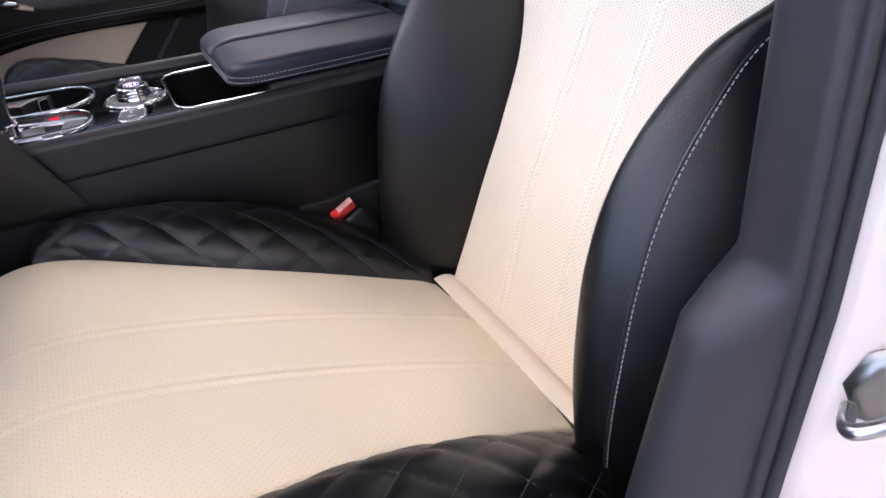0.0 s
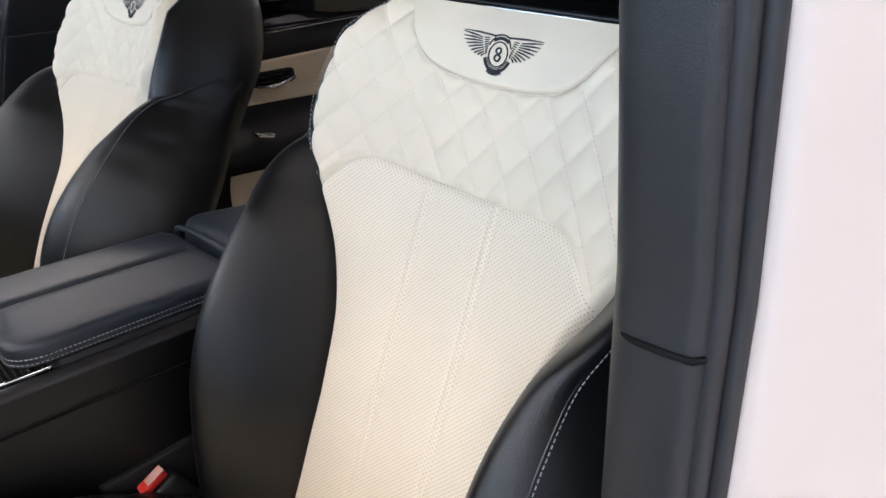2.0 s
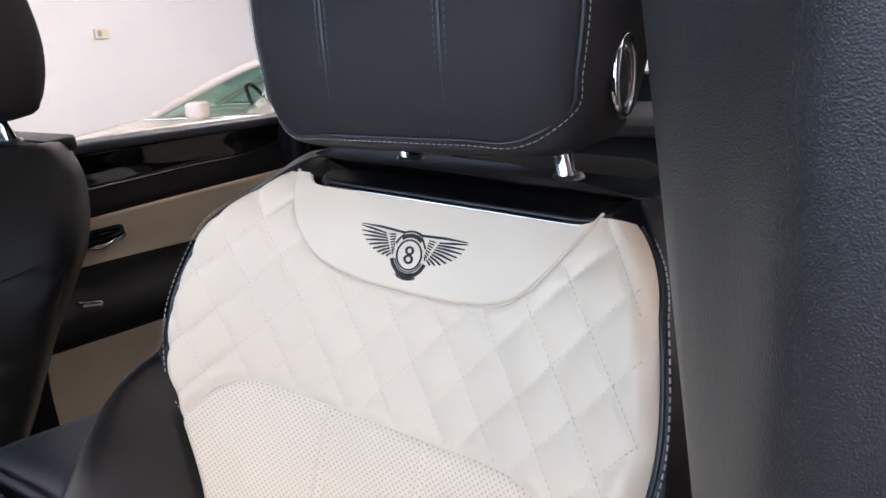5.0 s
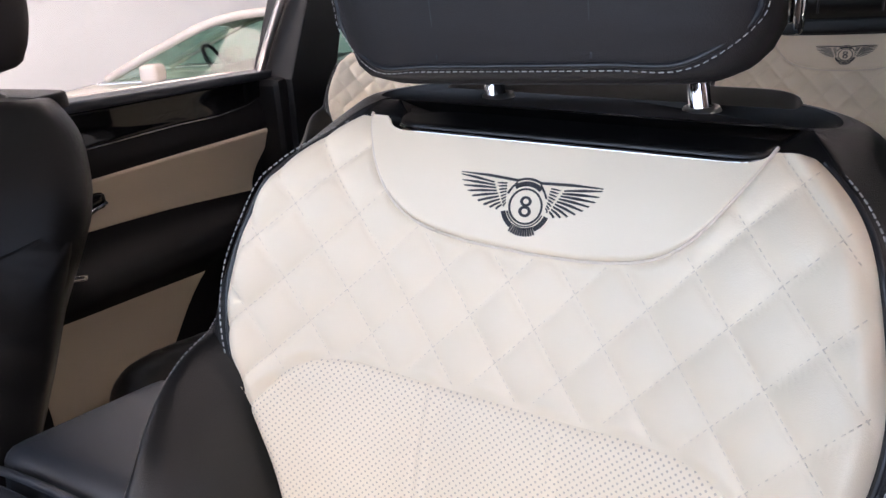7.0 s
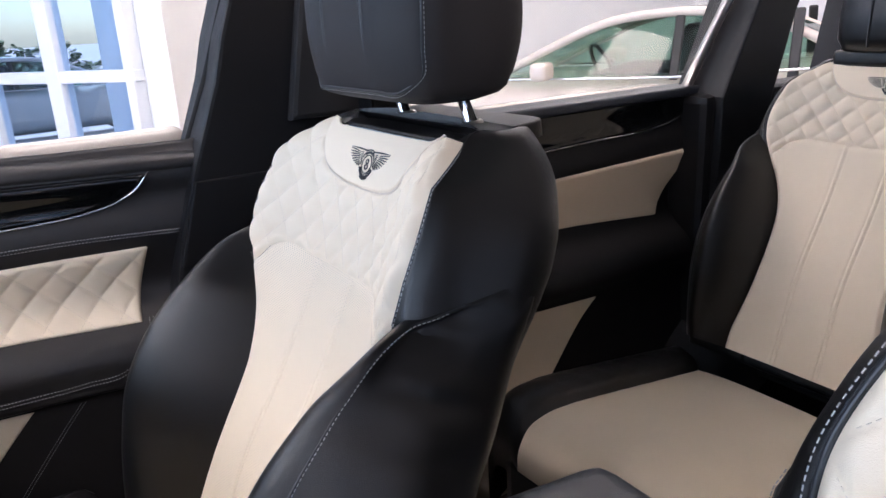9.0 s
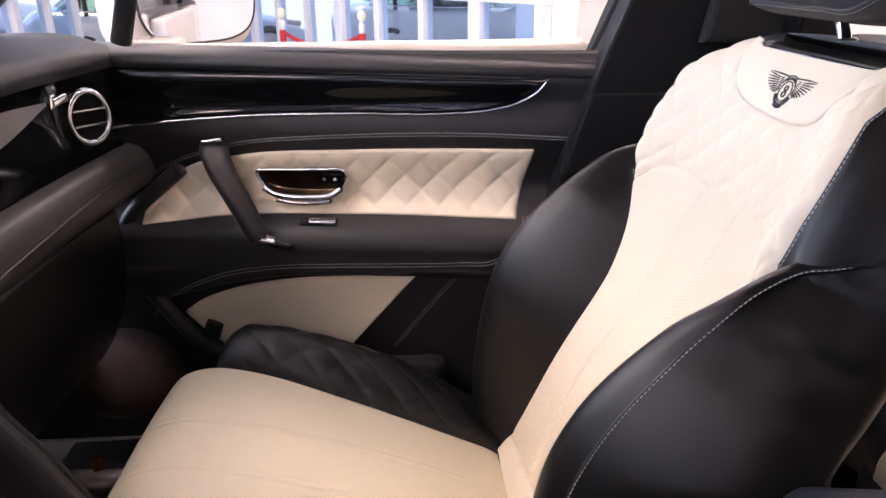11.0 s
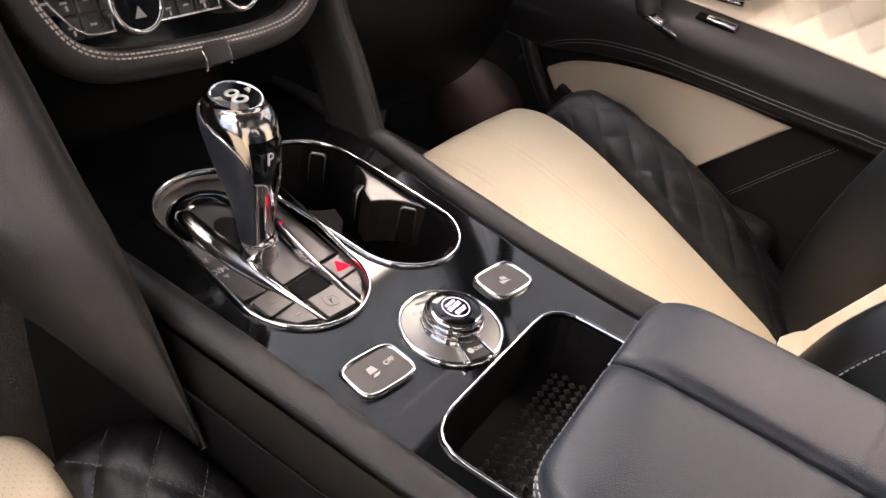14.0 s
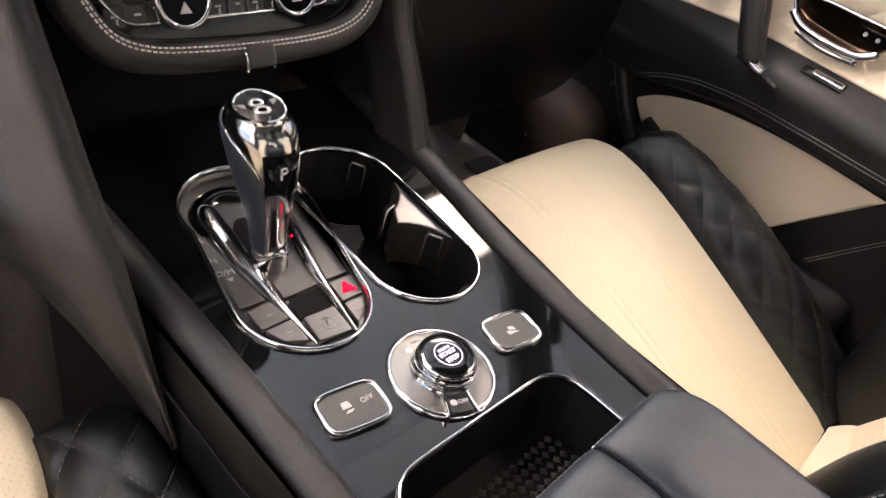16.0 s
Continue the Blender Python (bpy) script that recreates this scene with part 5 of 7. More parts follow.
for cx, cy, turn in ((-0.688, 0.497, -60), (-0.632, 0.480, 15), (-0.588, 0.490, -60), (-0.534, 0.466, 10)):
    tab = part("grip_tab", rbox((0.005, 0.014, 0.034), 0.002, 2, pose(cx, cy, ZC - 0.022, 0, 0, turn)), rubber, cup_well, "black grip tab")
    tube("tab_edge", [tuple(pose(cx, cy, ZC - 0.022, 0, 0, turn) @ Vector(q)) for q in ((0.0028, 0.0066, -0.012), (0.0028, 0.0066, 0.015), (0.0028, 0.0045, 0.0175), (0.0028, -0.0045, 0.0175), (0.0028, -0.0066, 0.015), (0.0028, -0.0066, -0.012))], 0.0009, satin, tab, "satin edge")
for sg in (1, -1):
    tri = [(-0.668 + 0.0452 * math.cos(radians(a)), 0.4625 + sg * 0.0452 * math.sin(radians(a))) for a in (78, 66, 54, 42, 30, 22)] + [(-0.571 + 0.0437 * math.cos(radians(a)), 0.4540 + sg * 0.0437 * math.sin(radians(a))) for a in (158, 146, 134, 122, 110, 98)]
    if sg > 0:
        part("cup_divider", prism(tri, 0.040, 0.0015, Matrix.Translation((0, 0, ZC - 0.043))), smoke, console, "satin metal divider between the cup wells")
    else:
        part("cup_divider", prism(tri, 0.040, 0.0015, Matrix.Translation((0, 0, ZC - 0.046))), rubber, console, "black divider between the cup wells")
rim(bin_hole, -0.0028, 0.003, chrome, console, "bin_rim", "chrome tray rim")
tray = well(bin_hole, 0.045, rubber, console, "storage_tray", "black storage tray", shrink=0.97)
verts, faces = [], []
for i in range(44):
    for j in range(18):
        x, y = -0.425 + i * 0.0068, 0.323 + j * 0.0074 + (i % 2) * 0.0037
        k = len(verts)
        verts += [(x - 0.0030, y, ZC - 0.0445), (x, y - 0.0034, ZC - 0.0445), (x + 0.0030, y, ZC - 0.0445), (x, y + 0.0034, ZC - 0.0445), (x, y, ZC - 0.0422)]
        faces += [(k, k + 1, k + 4), (k + 1, k + 2, k + 4), (k + 2, k + 3, k + 4), (k + 3, k, k + 4)]
put("rubber_mat", mesh_from("rubber_mat", verts, faces, False), mat_rubber, tray, "studded rubber mat")

# gear plate
rim(plate, -0.0029, 0.0035, chrome, console, "gear_rim", "chrome gear plate rim")
well(plate, 0.007, smoke, console, "gear_plate", "smoked metal gear plate", shrink=1.0)

# leather rails
for side, rail in (("driver", [(-0.82, 0.287), (-0.6, 0.287), (-0.45, 0.284), (-0.3, 0.281), (-0.02, 0.279)]), ("passenger", [(-0.80, 0.571), (-0.66, 0.549), (-0.55, 0.526), (-0.45, 0.512), (-0.35, 0.507), (-0.02, 0.505)])):
    path = smooth_path([(x, y, ZC - 0.001) for x, y in rail], 60)
    tube("side_rail", path, 0.0115, leather_soft, console, "dark leather side rail", n=14, flat=0.85)

# side walls
for sign, top in ((-1, [(-0.82, 0.272), (-0.02, 0.266)]), (1, [(-0.82, 0.582), (-0.66, 0.560), (-0.45, 0.523), (-0.02, 0.517)])):
    xs = np.linspace(-0.84, -0.0, 70)
    yt = np.interp(xs, [p[0] for p in top], [p[1] for p in top])
    vs = np.linspace(0, 1, 30)
    P = np.zeros((len(xs), len(vs), 3))
    for j, v in enumerate(vs):
        z = ZC + 0.002 - 0.56 * v
        P[:, j] = np.stack([xs, yt + sign * (0.006 * math.sin(min(1, v * 4) * math.pi / 2) - 0.01 * v) + sign * -0.003 * math.exp(-(((z - 0.958) / 0.004) ** 2)), np.full_like(xs, z)], -1)
    sheet("side_wall", P, leather_black, console, "dark leather console side", flip=sign > 0)
    seam = np.stack([xs, yt + sign * 0.0042, np.full_like(xs, 0.9585)], -1)
    tube("wall_seam", seam, 0.0011, rubber, console, "dark seam along the console side")
part("pocket", rbox((0.17, 0.012, 0.13), 0.004, 2, pose(-0.26, 0.262, 0.80, 0, -4, 0)), plastic, console, "black belt pocket")

# buttons
def key(name, cx, cy, rx, ry, turn, label):
    o = [(cx + x * math.cos(turn) - y * math.sin(turn), cy + x * math.sin(turn) + y * math.cos(turn)) for x, y in ellipse(0, 0, rx, ry, 44, 4.0)]
    base = put(name, ring_prism(o, 0.0035, 0.004, Matrix.Translation((0, 0, ZC))), chrome, console, label)
    face = [(cx + (x - cx) * 0.93, cy + (y - cy) * 0.93) for x, y in o]
    part("key_face", prism(face, 0.0022, 0.0012, Matrix.Translation((0, 0, ZC))), key_plastic, base, "grey key face")
    return base


def to_top(x, y, z, turn):
    return Matrix.Translation((x, y, z)) @ pose(0, 0, 0, 0, 0, turn)


k1 = key("traction_key", -0.496, 0.3285, 0.0155, 0.0215, radians(-10), "rounded key in a chrome rim")
letters("OFF", 0.0048, icon_white, to_top(-0.4960, 0.3385, ZC + 0.0024, 82), k1)
part("icon", prism(rounded([(-0.0032, -0.0022), (0.0032, -0.0022), (0.0022, 0.0024), (-0.0022, 0.0024)], 0.0006, 3), 0.0003, 0, to_top(-0.499, 0.3255, ZC + 0.0022, 82)), icon_white, k1)
part("icon", prism(rounded([(-0.0035, -0.0008), (0.001, -0.0008), (0.003, 0.0008), (-0.0015, 0.0008)], 0.0003, 3), 0.0003, 0, to_top(-0.4945, 0.3255, ZC + 0.0022, 82)), icon_white, k1)
k2 = key("descent_key", -0.4845, 0.4575, 0.0155, 0.0205, radians(-10), "rounded key in a chrome rim")
part("icon", prism([(-0.0045, -0.0030), (0.005, -0.0030), (-0.0045, 0.0005)], 0.0003, 0, to_top(-0.4845, 0.4575, ZC + 0.0022, 82)), icon_white, k2)
part("icon", prism(rounded([(-0.0022, 0.0006), (0.0033, -0.0011), (0.0028, 0.0022), (-0.0011, 0.0033)], 0.0006, 3), 0.0003, 0, to_top(-0.4845, 0.4575, ZC + 0.0022, 82)), icon_white, k2)

# start dial
DIAL = Matrix.Translation((-0.486, 0.391, ZC)) @ Matrix.Diagonal((0.86, 0.86, 0.68, 1))
dial = put("drive_dial", lathe([(0.0405, 0.0), (0.0405, 0.003), (0.0385, 0.0045), (0.037, 0.004), (0.0365, 0.002)], 56, DIAL), chrome, console, "round chrome rimmed drive dial")
put("dial_face", lathe([(0.0, 0.0055), (0.018, 0.0052), (0.030, 0.0040), (0.0372, 0.0020)], 56, DIAL), smoke, dial, "smoked metal dial face")
knob = put("dial_knob", lathe([(0.024, 0.003), (0.0235, 0.008), (0.0215, 0.010), (0.0225, 0.012), (0.0225, 0.0135), (0.021, 0.015), (0.0222, 0.017), (0.0222, 0.0185), (0.0205, 0.020), (0.0212, 0.022), (0.0205, 0.0245), (0.0185, 0.0255)], 64, DIAL), chrome, dial, "stepped chrome knob")
put("start_button", lathe([(0.0, 0.0262), (0.012, 0.0260), (0.0170, 0.0254), (0.0187, 0.0246)], 48, DIAL), lacquer, knob, "gloss black start button")
put("legend_ring", ring_prism(ellipse(0, 0, 0.0104, 0.0104, 40), 0.0006, 0.0004, DIAL @ Matrix.Translation((0, 0, 0.0262))), start_glow, knob)
for txt, sz, off in (("ENGINE", 0.0034, 0.0050), ("START", 0.0058, 0.0008), ("STOP", 0.0058, -0.0048)):
    letters(txt, sz * 0.86, start_glow, DIAL @ Matrix.Translation((0, 0, 0.0264)) @ pose(0, 0, 0, 0, 0, 88) @ Matrix.Translation((0, off, 0)), knob)
KEY_AT = DIAL @ pose(0, 0, 0, 0, 0, -24)
part("dial_key", rbox((0.016, 0.017, 0.004), 0.0015, 2, KEY_AT @ Matrix.Translation((0.0305, 0, 0.006))), plastic, dial, "black key on the dial")
letters("OFF", 0.0045, icon_white, KEY_AT @ Matrix.Translation((0.0305, 0.003, 0.0083)) @ pose(0, 0, 0, 0, 0, 90), dial)
part("icon", prism(ellipse(0, 0, 0.0026, 0.0026, 14), 0.0002, 0, KEY_AT @ Matrix.Translation((0.0305, -0.004, 0.0081))), icon_white, dial)
for sg in (-1, 1):
    part("key_edge", rbox((0.020, 0.0018, 0.006), 0.0006, 1, KEY_AT @ pose(0.0305, sg * 0.0100, 0.006, 0, 0, sg * 8)), chrome, dial)
part("icon", prism(ellipse(0, 0, 0.0028, 0.0028, 14), 0.0003, 0, DIAL @ Matrix.Translation((-0.0265, -0.008, 0.0045))), icon_white, dial)
letters("COMFORT", 0.0034, icon_white, DIAL @ Matrix.Translation((-0.029, 0.006, 0.0046)) @ pose(0, 0, 0, 0, 0, 72), dial)

# armrest
armrest = thing("armrest", "black leather split armrest lid with pale stitching", "armrest", (0.015, 0, -0.006))
th = np.linspace(0, 2 * np.pi, 72, endpoint=False)
for lo, hi in ((0.286, 0.3995), (0.4020, 0.482)):
    c, wd = (lo + hi) / 2, hi - lo
    out = -1 if c < 0.40 else 1
    xs = np.r_[-0.4035 + 0.045 * np.linspace(0, 1, 22) ** 2, np.linspace(-0.35, -0.17, 12), np.linspace(-0.165, -0.150, 6)]
    P, seams = [], ([], [])
    for x in xs:
        q = min(1.0, (x + 0.4035) / 0.040)
        e = (1 - (1 - q) ** 2.2) ** (1 / 2.2)
        k = 1 - 0.10 * max(0, (x + 0.165) / 0.015)
        hw = wd / 2 * (0.72 + 0.28 * e) * k
        top, low = 1.028 + 0.013 * e - 0.006 * (1 - k) * 10 - 0.02 * max(0.0, x + 0.33), 1.009 + 0.002 * (1 - e)
        cs, sn = np.cos(th), np.sin(th)
        y = c - out * wd / 2 + out * hw + hw * np.sign(cs) * np.abs(cs) ** 0.34
        P.append(np.stack([np.full_like(th, x), y, (top + low) / 2 + (top - low) / 2 * np.sign(sn) * np.abs(sn) ** 0.42], -1))
        for m, zz in enumerate((1.0225, 1.0165)):
            seams[m].append((x, c - out * wd / 2 + out * hw * 2 + out * 0.0004, zz))
    lid = sheet("lid_half", np.array(P), leather_arm, armrest, "black leather lid half", wrap_v=True, caps=True, flip=True)
    for m in (0, 1):
        front = [(-0.4042, seams[m][0][1] + (c - out * wd / 2 - seams[m][0][1]) * t, seams[m][0][2]) for t in np.linspace(0.98, 0.04, 12)]
        stitches([np.array(front + seams[m][1:])], lid, pitch=0.0046, r=0.0006)
part("lid_gap", rbox((0.235, 0.006, 0.03), 0.002, 1, pose(-0.280, 0.4007, 1.016)), rubber, armrest)
part("lid_base", rbox((0.215, 0.190, 0.034), 0.012, 3, pose(-0.258, 0.384, 0.996)), plastic, armrest, "black lid base", smooth=True)
part("rear_pad", rbox((0.20, 0.215, 0.07), 0.03, 4, pose(-0.035, 0.39, 1.003, 0, 6, 0)), leather_arm, armrest, "black leather pad behind the lid", smooth=True)
tube("pad_welt", smooth_path([(-0.140, 0.29, 1.02), (-0.142, 0.31, 1.037), (-0.143, 0.39, 1.043), (-0.142, 0.47, 1.037), (-0.140, 0.49, 1.02)], 30), 0.004, leather_arm, armrest)

# belt buckle
buckle = thing("belt_buckle", "seat belt buckle with red press button", "belt buckle", (-0.29, 0.242, 0.84))
part("buckle_body", rbox((0.05, 0.022, 0.09), 0.006, 3, pose(0.01, 0, -0.04, 0, -28, 0)), plastic, buckle, smooth=True)
press = part("press_button", rbox((0.032, 0.015, 0.010), 0.003, 2, pose(-0.012, 0, 0.009, 0, -28, 0)), buckle_red, buckle, "red press button")
part("button_face", rbox((0.022, 0.012, 0.0012), 0.0005, 1, pose(-0.0095, -0.001, 0.0158, 0, -28, 0)), label_pink, press, "pale pink face of the button")


# ---- gear lever and its plate ----
lever = thing("gear_lever", "chrome and leather gear lever with a round top badge", "gear lever", (-0.622, 0.3605, ZC - 0.004))
rows = []
th = np.linspace(0, 2 * np.pi, 40, endpoint=False)
LEV = ((0.0, 0.0105, 0.0105, 0.0), (0.012, 0.0110, 0.0110, 0.0), (0.024, 0.0122, 0.0122, -0.001), (0.04, 0.0132, 0.0128, -0.002), (0.06, 0.0172, 0.0156, -0.004), (0.08, 0.0222, 0.0190, -0.007), (0.10, 0.0255, 0.0212, -0.011), (0.115, 0.0268, 0.0226, -0.014), (0.126, 0.0255, 0.0222, -0.0155), (0.134, 0.0205, 0.0185, -0.0165), (0.1365, 0.0180, 0.0165, -0.017))
hs = np.linspace(0, 0.1365, 44)
rx, ry, cx = (curve([(r[0], r[k]) for r in LEV], hs) * g for k, g in ((1, 0.86), (2, 0.88), (3, 1.0)))
for z, a, b, c in zip(hs * 0.84, rx, ry, cx * 0.75):
    rows.append(np.stack([c + a * np.sign(np.cos(th)) * np.abs(np.cos(th)) ** 0.85, b * np.sign(np.sin(th)) * np.abs(np.sin(th)) ** 0.85 - 0.092 * z, np.full_like(th, z)], -1))
G = np.array(rows)
sheet("lever_body", G, lever_chrome, lever, "polished chrome lever", wrap_v=True, caps=True)
zs = G[:, 0, 2]


def on_lever(z, t, out):
    """A place on the lever's skin at a height and a bearing, set out a little."""
    i = min(int(np.interp(z, zs, np.arange(len(zs)))), len(zs) - 2)
    f = np.clip((z - zs[i]) / (zs[i + 1] - zs[i]), 0, 1)
    row = G[i] * (1 - f) + G[i + 1] * f
    k = (t % 360) / 9.0
    a = int(k)
    q = row[a % 40] * (1 - (k - a)) + row[(a + 1) % 40] * (k - a)
    return q + (q - row.mean(0)) * out


for sg in (1, -1):
    back = lambda z: curve(((0.016, 205), (0.045, 198), (0.075, 192), (0.108, 186)), z)
    fore = lambda z: curve(((0.016, 318), (0.040, 322), (0.070, 322), (0.088, 305), (0.098, 276), (0.104, 242), (0.109, 210)), z)
    P = []
    for z in np.linspace(0.017, 0.1075, 40):
        b, f = float(back(z)), float(fore(z))
        P.append([on_lever(z, sg * (b + (f - b) * u), 0.055 * math.sqrt(max(0.0, 1 - (2 * u - 1) ** 6))) for u in np.linspace(0, 1, 22)])
    P = np.array(P)
    sheet("leather_side", P, leather_arm, lever, "dark leather side panel")
    for col in (0, -1):
        tube("panel_bead", smooth_path([tuple(p) for p in P[::3, col]], 50), 0.0009, chrome, lever, "chrome bead")
P = np.array([[on_lever(z, t, 0.05) for t in np.linspace(-36, 30, 9)] for z in np.linspace(0.070, 0.0965, 8)])
sheet("park_button", P, lacquer, lever, "black park button")
q = on_lever(0.0855, -4, 0.05)
letters("P", 0.0110, icon_white, Matrix.Translation(tuple(q + (0.0008, 0.0, 0.0))) @ pose(0, 0, 0, 90, 0, 90) @ pose(0, 0, 0, -7, 0, 0), lever)
put("lever_collar", lathe([(0.0105, 0.020), (0.0122, 0.018), (0.0128, 0.013), (0.0114, 0.008), (0.0122, 0.004), (0.0125, 0.0)], 36), chrome, lever, "chrome collar")
put("shift_light", lathe([(0.0, 0.0008), (0.0009, 0.0006), (0.0010, 0.0)], 12, Matrix.Translation((0.0140, 0.004, 0.033)) @ pose(0, 0, 0, 0, 90, 0)), red_glow, lever, "small red lamp")
top = Matrix.Translation((-0.0125, -0.0106, 0.1148)) @ pose(0, 0, 0, 6, 4, 0)
put("badge_rim", ring_prism(ellipse(0, 0, 0.0165, 0.0150, 40), 0.002, 0.0014, top), chrome, lever)
part("badge", prism(ellipse(0, 0, 0.0148, 0.0132, 32), 0.0006, 0, top), lacquer, lever, "dark badge disc")
put("badge_mark", ring_prism(ellipse(-0.0004, 0.0036, 0.0048, 0.0040, 24), 0.0025, 0.0011, top @ pose(0, 0, 0, 0, 0, 82)), satin, lever, "plain pale badge mark")
put("badge_mark", ring_prism(ellipse(0.0002, -0.0036, 0.0054, 0.0044, 24), 0.0028, 0.0011, top @ pose(0, 0, 0, 0, 0, 82)), satin, lever, "plain pale badge mark")
for sx in (-1, 1):
    part("badge_mark", prism([(sx * 0.0078, 0.0036), (sx * 0.0125, 0.0046), (sx * 0.0110, 0.0012), (sx * 0.0080, -0.0012)], 0.0009, 0, top @ pose(0, 0, 0, 0, 0, 82)), smoke, lever, "plain grey badge wing")

PZ = ZC - 0.0055


def plate_key(name, outline, material, label, high=0.0030, shrink=0.94):
    """A flat key or plate on the gear plate, with eased edges."""
    cx, cy = sum(q[0] for q in outline) / len(outline), sum(q[1] for q in outline) / len(outline)
    line = [(cx + (x - cx) * shrink, cy + (y - cy) * shrink) for x, y in outline]
    return part(name, prism(rounded(line, 0.0016, 4), high, 0.0006, Matrix.Translation((0, 0, PZ))), material, console, label), cx, cy


part("gate_slot", prism(ellipse(-0.641, 0.3675, 0.030, 0.0125, 28, 2.4, radians(-8)), 0.0012, 0, Matrix.Translation((0, 0, PZ))), rubber, console, "black gate slot")
LEFT_RAIL = ([(-0.697, 0.352), (-0.684, 0.3435), (-0.666, 0.3395), (-0.628, 0.3390), (-0.587, 0.3408), (-0.5475, 0.3424)], [(-0.690, 0.362), (-0.672, 0.3610), (-0.655, 0.3600), (-0.626, 0.3556), (-0.580, 0.3482), (-0.5470, 0.3446)])
RIGHT_RAIL = ([(-0.668, 0.392), (-0.643, 0.3888), (-0.612, 0.3800), (-0.581, 0.3752), (-0.5425, 0.3705)], [(-0.662, 0.404), (-0.642, 0.3990), (-0.616, 0.3925), (-0.583, 0.3830), (-0.5420, 0.3730)])
for lo_edge, hi_edge in (LEFT_RAIL, RIGHT_RAIL):
    A, B = smooth_path([(x, y, 0) for x, y in lo_edge], 40), smooth_path([(x, y, 0) for x, y in hi_edge], 40)
    k = min(len(A), len(B))
    A, B = A[np.linspace(0, len(A) - 1, k).astype(int)], B[np.linspace(0, len(B) - 1, k).astype(int)]
    V = np.linspace(0, 1, 11)
    rise = np.interp(np.linspace(0, 1, k), (0, 0.12, 0.35, 1), (0.002, 0.0085, 0.0075, 0.0035))
    P = A[:, None] * (1 - V[None, :, None]) + B[:, None] * V[None, :, None]
    P[..., 2] = PZ + rise[:, None] * np.sin(np.pi * V)[None] ** 0.6
    sheet("gate_rail", P, lever_chrome, console, "curved chrome gate rail", flip=False)
arc = smooth_path([(-0.664, 0.337, 0), (-0.688, 0.341, 0), (-0.704, 0.356, 0), (-0.708, 0.374, 0), (-0.701, 0.391, 0), (-0.684, 0.400, 0), (-0.664, 0.400, 0)], 50)
inn = smooth_path([(-0.664, 0.351, 0), (-0.680, 0.353, 0), (-0.690, 0.361, 0), (-0.693, 0.373, 0), (-0.688, 0.383, 0), (-0.677, 0.388, 0), (-0.664, 0.388, 0)], 50)
P = np.stack([arc + (0, 0, PZ + 0.0005), arc * 0.75 + inn * 0.25 + (0, 0, PZ + 0.0042), arc * 0.3 + inn * 0.7 + (0, 0, PZ + 0.0042), inn + (0, 0, PZ + 0.0005)], 1)
sheet("gate_surround", P, lacquer, console, "gloss black gate surround")
plate_key("gate_floor", [(-0.628, 0.3555), (-0.628, 0.3850), (-0.590, 0.3775), (-0.590, 0.3505)], key_metal, "satin grey gate floor", 0.0010, 0.99)
plate_key("gear_panel", [(-0.676, 0.3345), (-0.655, 0.3285), (-0.596, 0.3225), (-0.594, 0.3400), (-0.630, 0.3385), (-0.666, 0.3390)], key_metal, "satin grey gear indicator panel", 0.0010, 0.99)
plate_key("gear_panel", [(-0.660, 0.4060), (-0.640, 0.4010), (-0.590, 0.3850), (-0.589, 0.4030), (-0.615, 0.4130)], key_metal, "satin grey plate beside the gate", 0.0010, 0.98)
plate_key("ash_slot", [(-0.588, 0.3515), (-0.588, 0.3775), (-0.569, 0.3735), (-0.570, 0.3485)], rubber, "black slot", 0.0006, 0.98)
plate_key("plate_key", [(-0.5920, 0.3230), (-0.5910, 0.3405), (-0.5725, 0.3425), (-0.5725, 0.3215)], key_metal, "grey plate key")
plate_key("plate_key", [(-0.5720, 0.3225), (-0.5720, 0.3430), (-0.5510, 0.3420), (-0.5580, 0.3285)], key_metal, "grey plate key")
plate_key("plate_key", [(-0.5665, 0.3800), (-0.5655, 0.3975), (-0.5560, 0.3900), (-0.5465, 0.3770)], key_metal, "grey plate key")
k, x, y = plate_key("brake_key", [(-0.5695, 0.3490), (-0.5675, 0.3735), (-0.5440, 0.3705), (-0.5475, 0.3460)], key_metal, "grey parking brake key")
letters("P", 0.0056, icon_dim, to_top(x, y, PZ + 0.0032, 82), k)
put("brake_ring", ring_prism(ellipse(x, y, 0.0052, 0.0052, 28), 0.0006, 0.0003, Matrix.Translation((0, 0, PZ + 0.0032))), icon_dim, k)
k, x, y = plate_key("hazard_key", [(-0.5860, 0.3830), (-0.5860, 0.4025), (-0.5670, 0.3985), (-0.5670, 0.3800)], key_metal, "grey hazard key")
part("hazard_symbol", prism(rounded([(-0.0058, -0.0045), (0.0058, -0.0045), (0, 0.0058)], 0.001, 4), 0.0006, 0, to_top(x, y, PZ + 0.0031, 82)), red_glow, k, "lit red triangle")
for x, y in ((-0.581, 0.333), (-0.563, 0.335), (-0.556, 0.386)):
    part("key_icon", rbox((0.0008, 0.0042, 0.0004), 0, 1, pose(x, y, PZ + 0.0032, 0, 0, -6)), icon_dim, console)
for txt, x, y in (("R", -0.662, 0.3340), ("N", -0.6405, 0.3310), ("D/M", -0.6275, 0.3315)):
    letters(txt, 0.0070, icon_white, to_top(x, y, PZ + 0.0014, 82), console)
part("gear_mark", prism([(-0.0022, 0.0016), (0.0022, 0.0016), (0.0, -0.0020)], 0.0003, 0, to_top(-0.6205, 0.3315, PZ + 0.0012, 82)), icon_white, console)


# ---- front passenger door ----
def door_y(x):
    return 1.19 - 0.13 * (np.asarray(x, float) + 0.19)


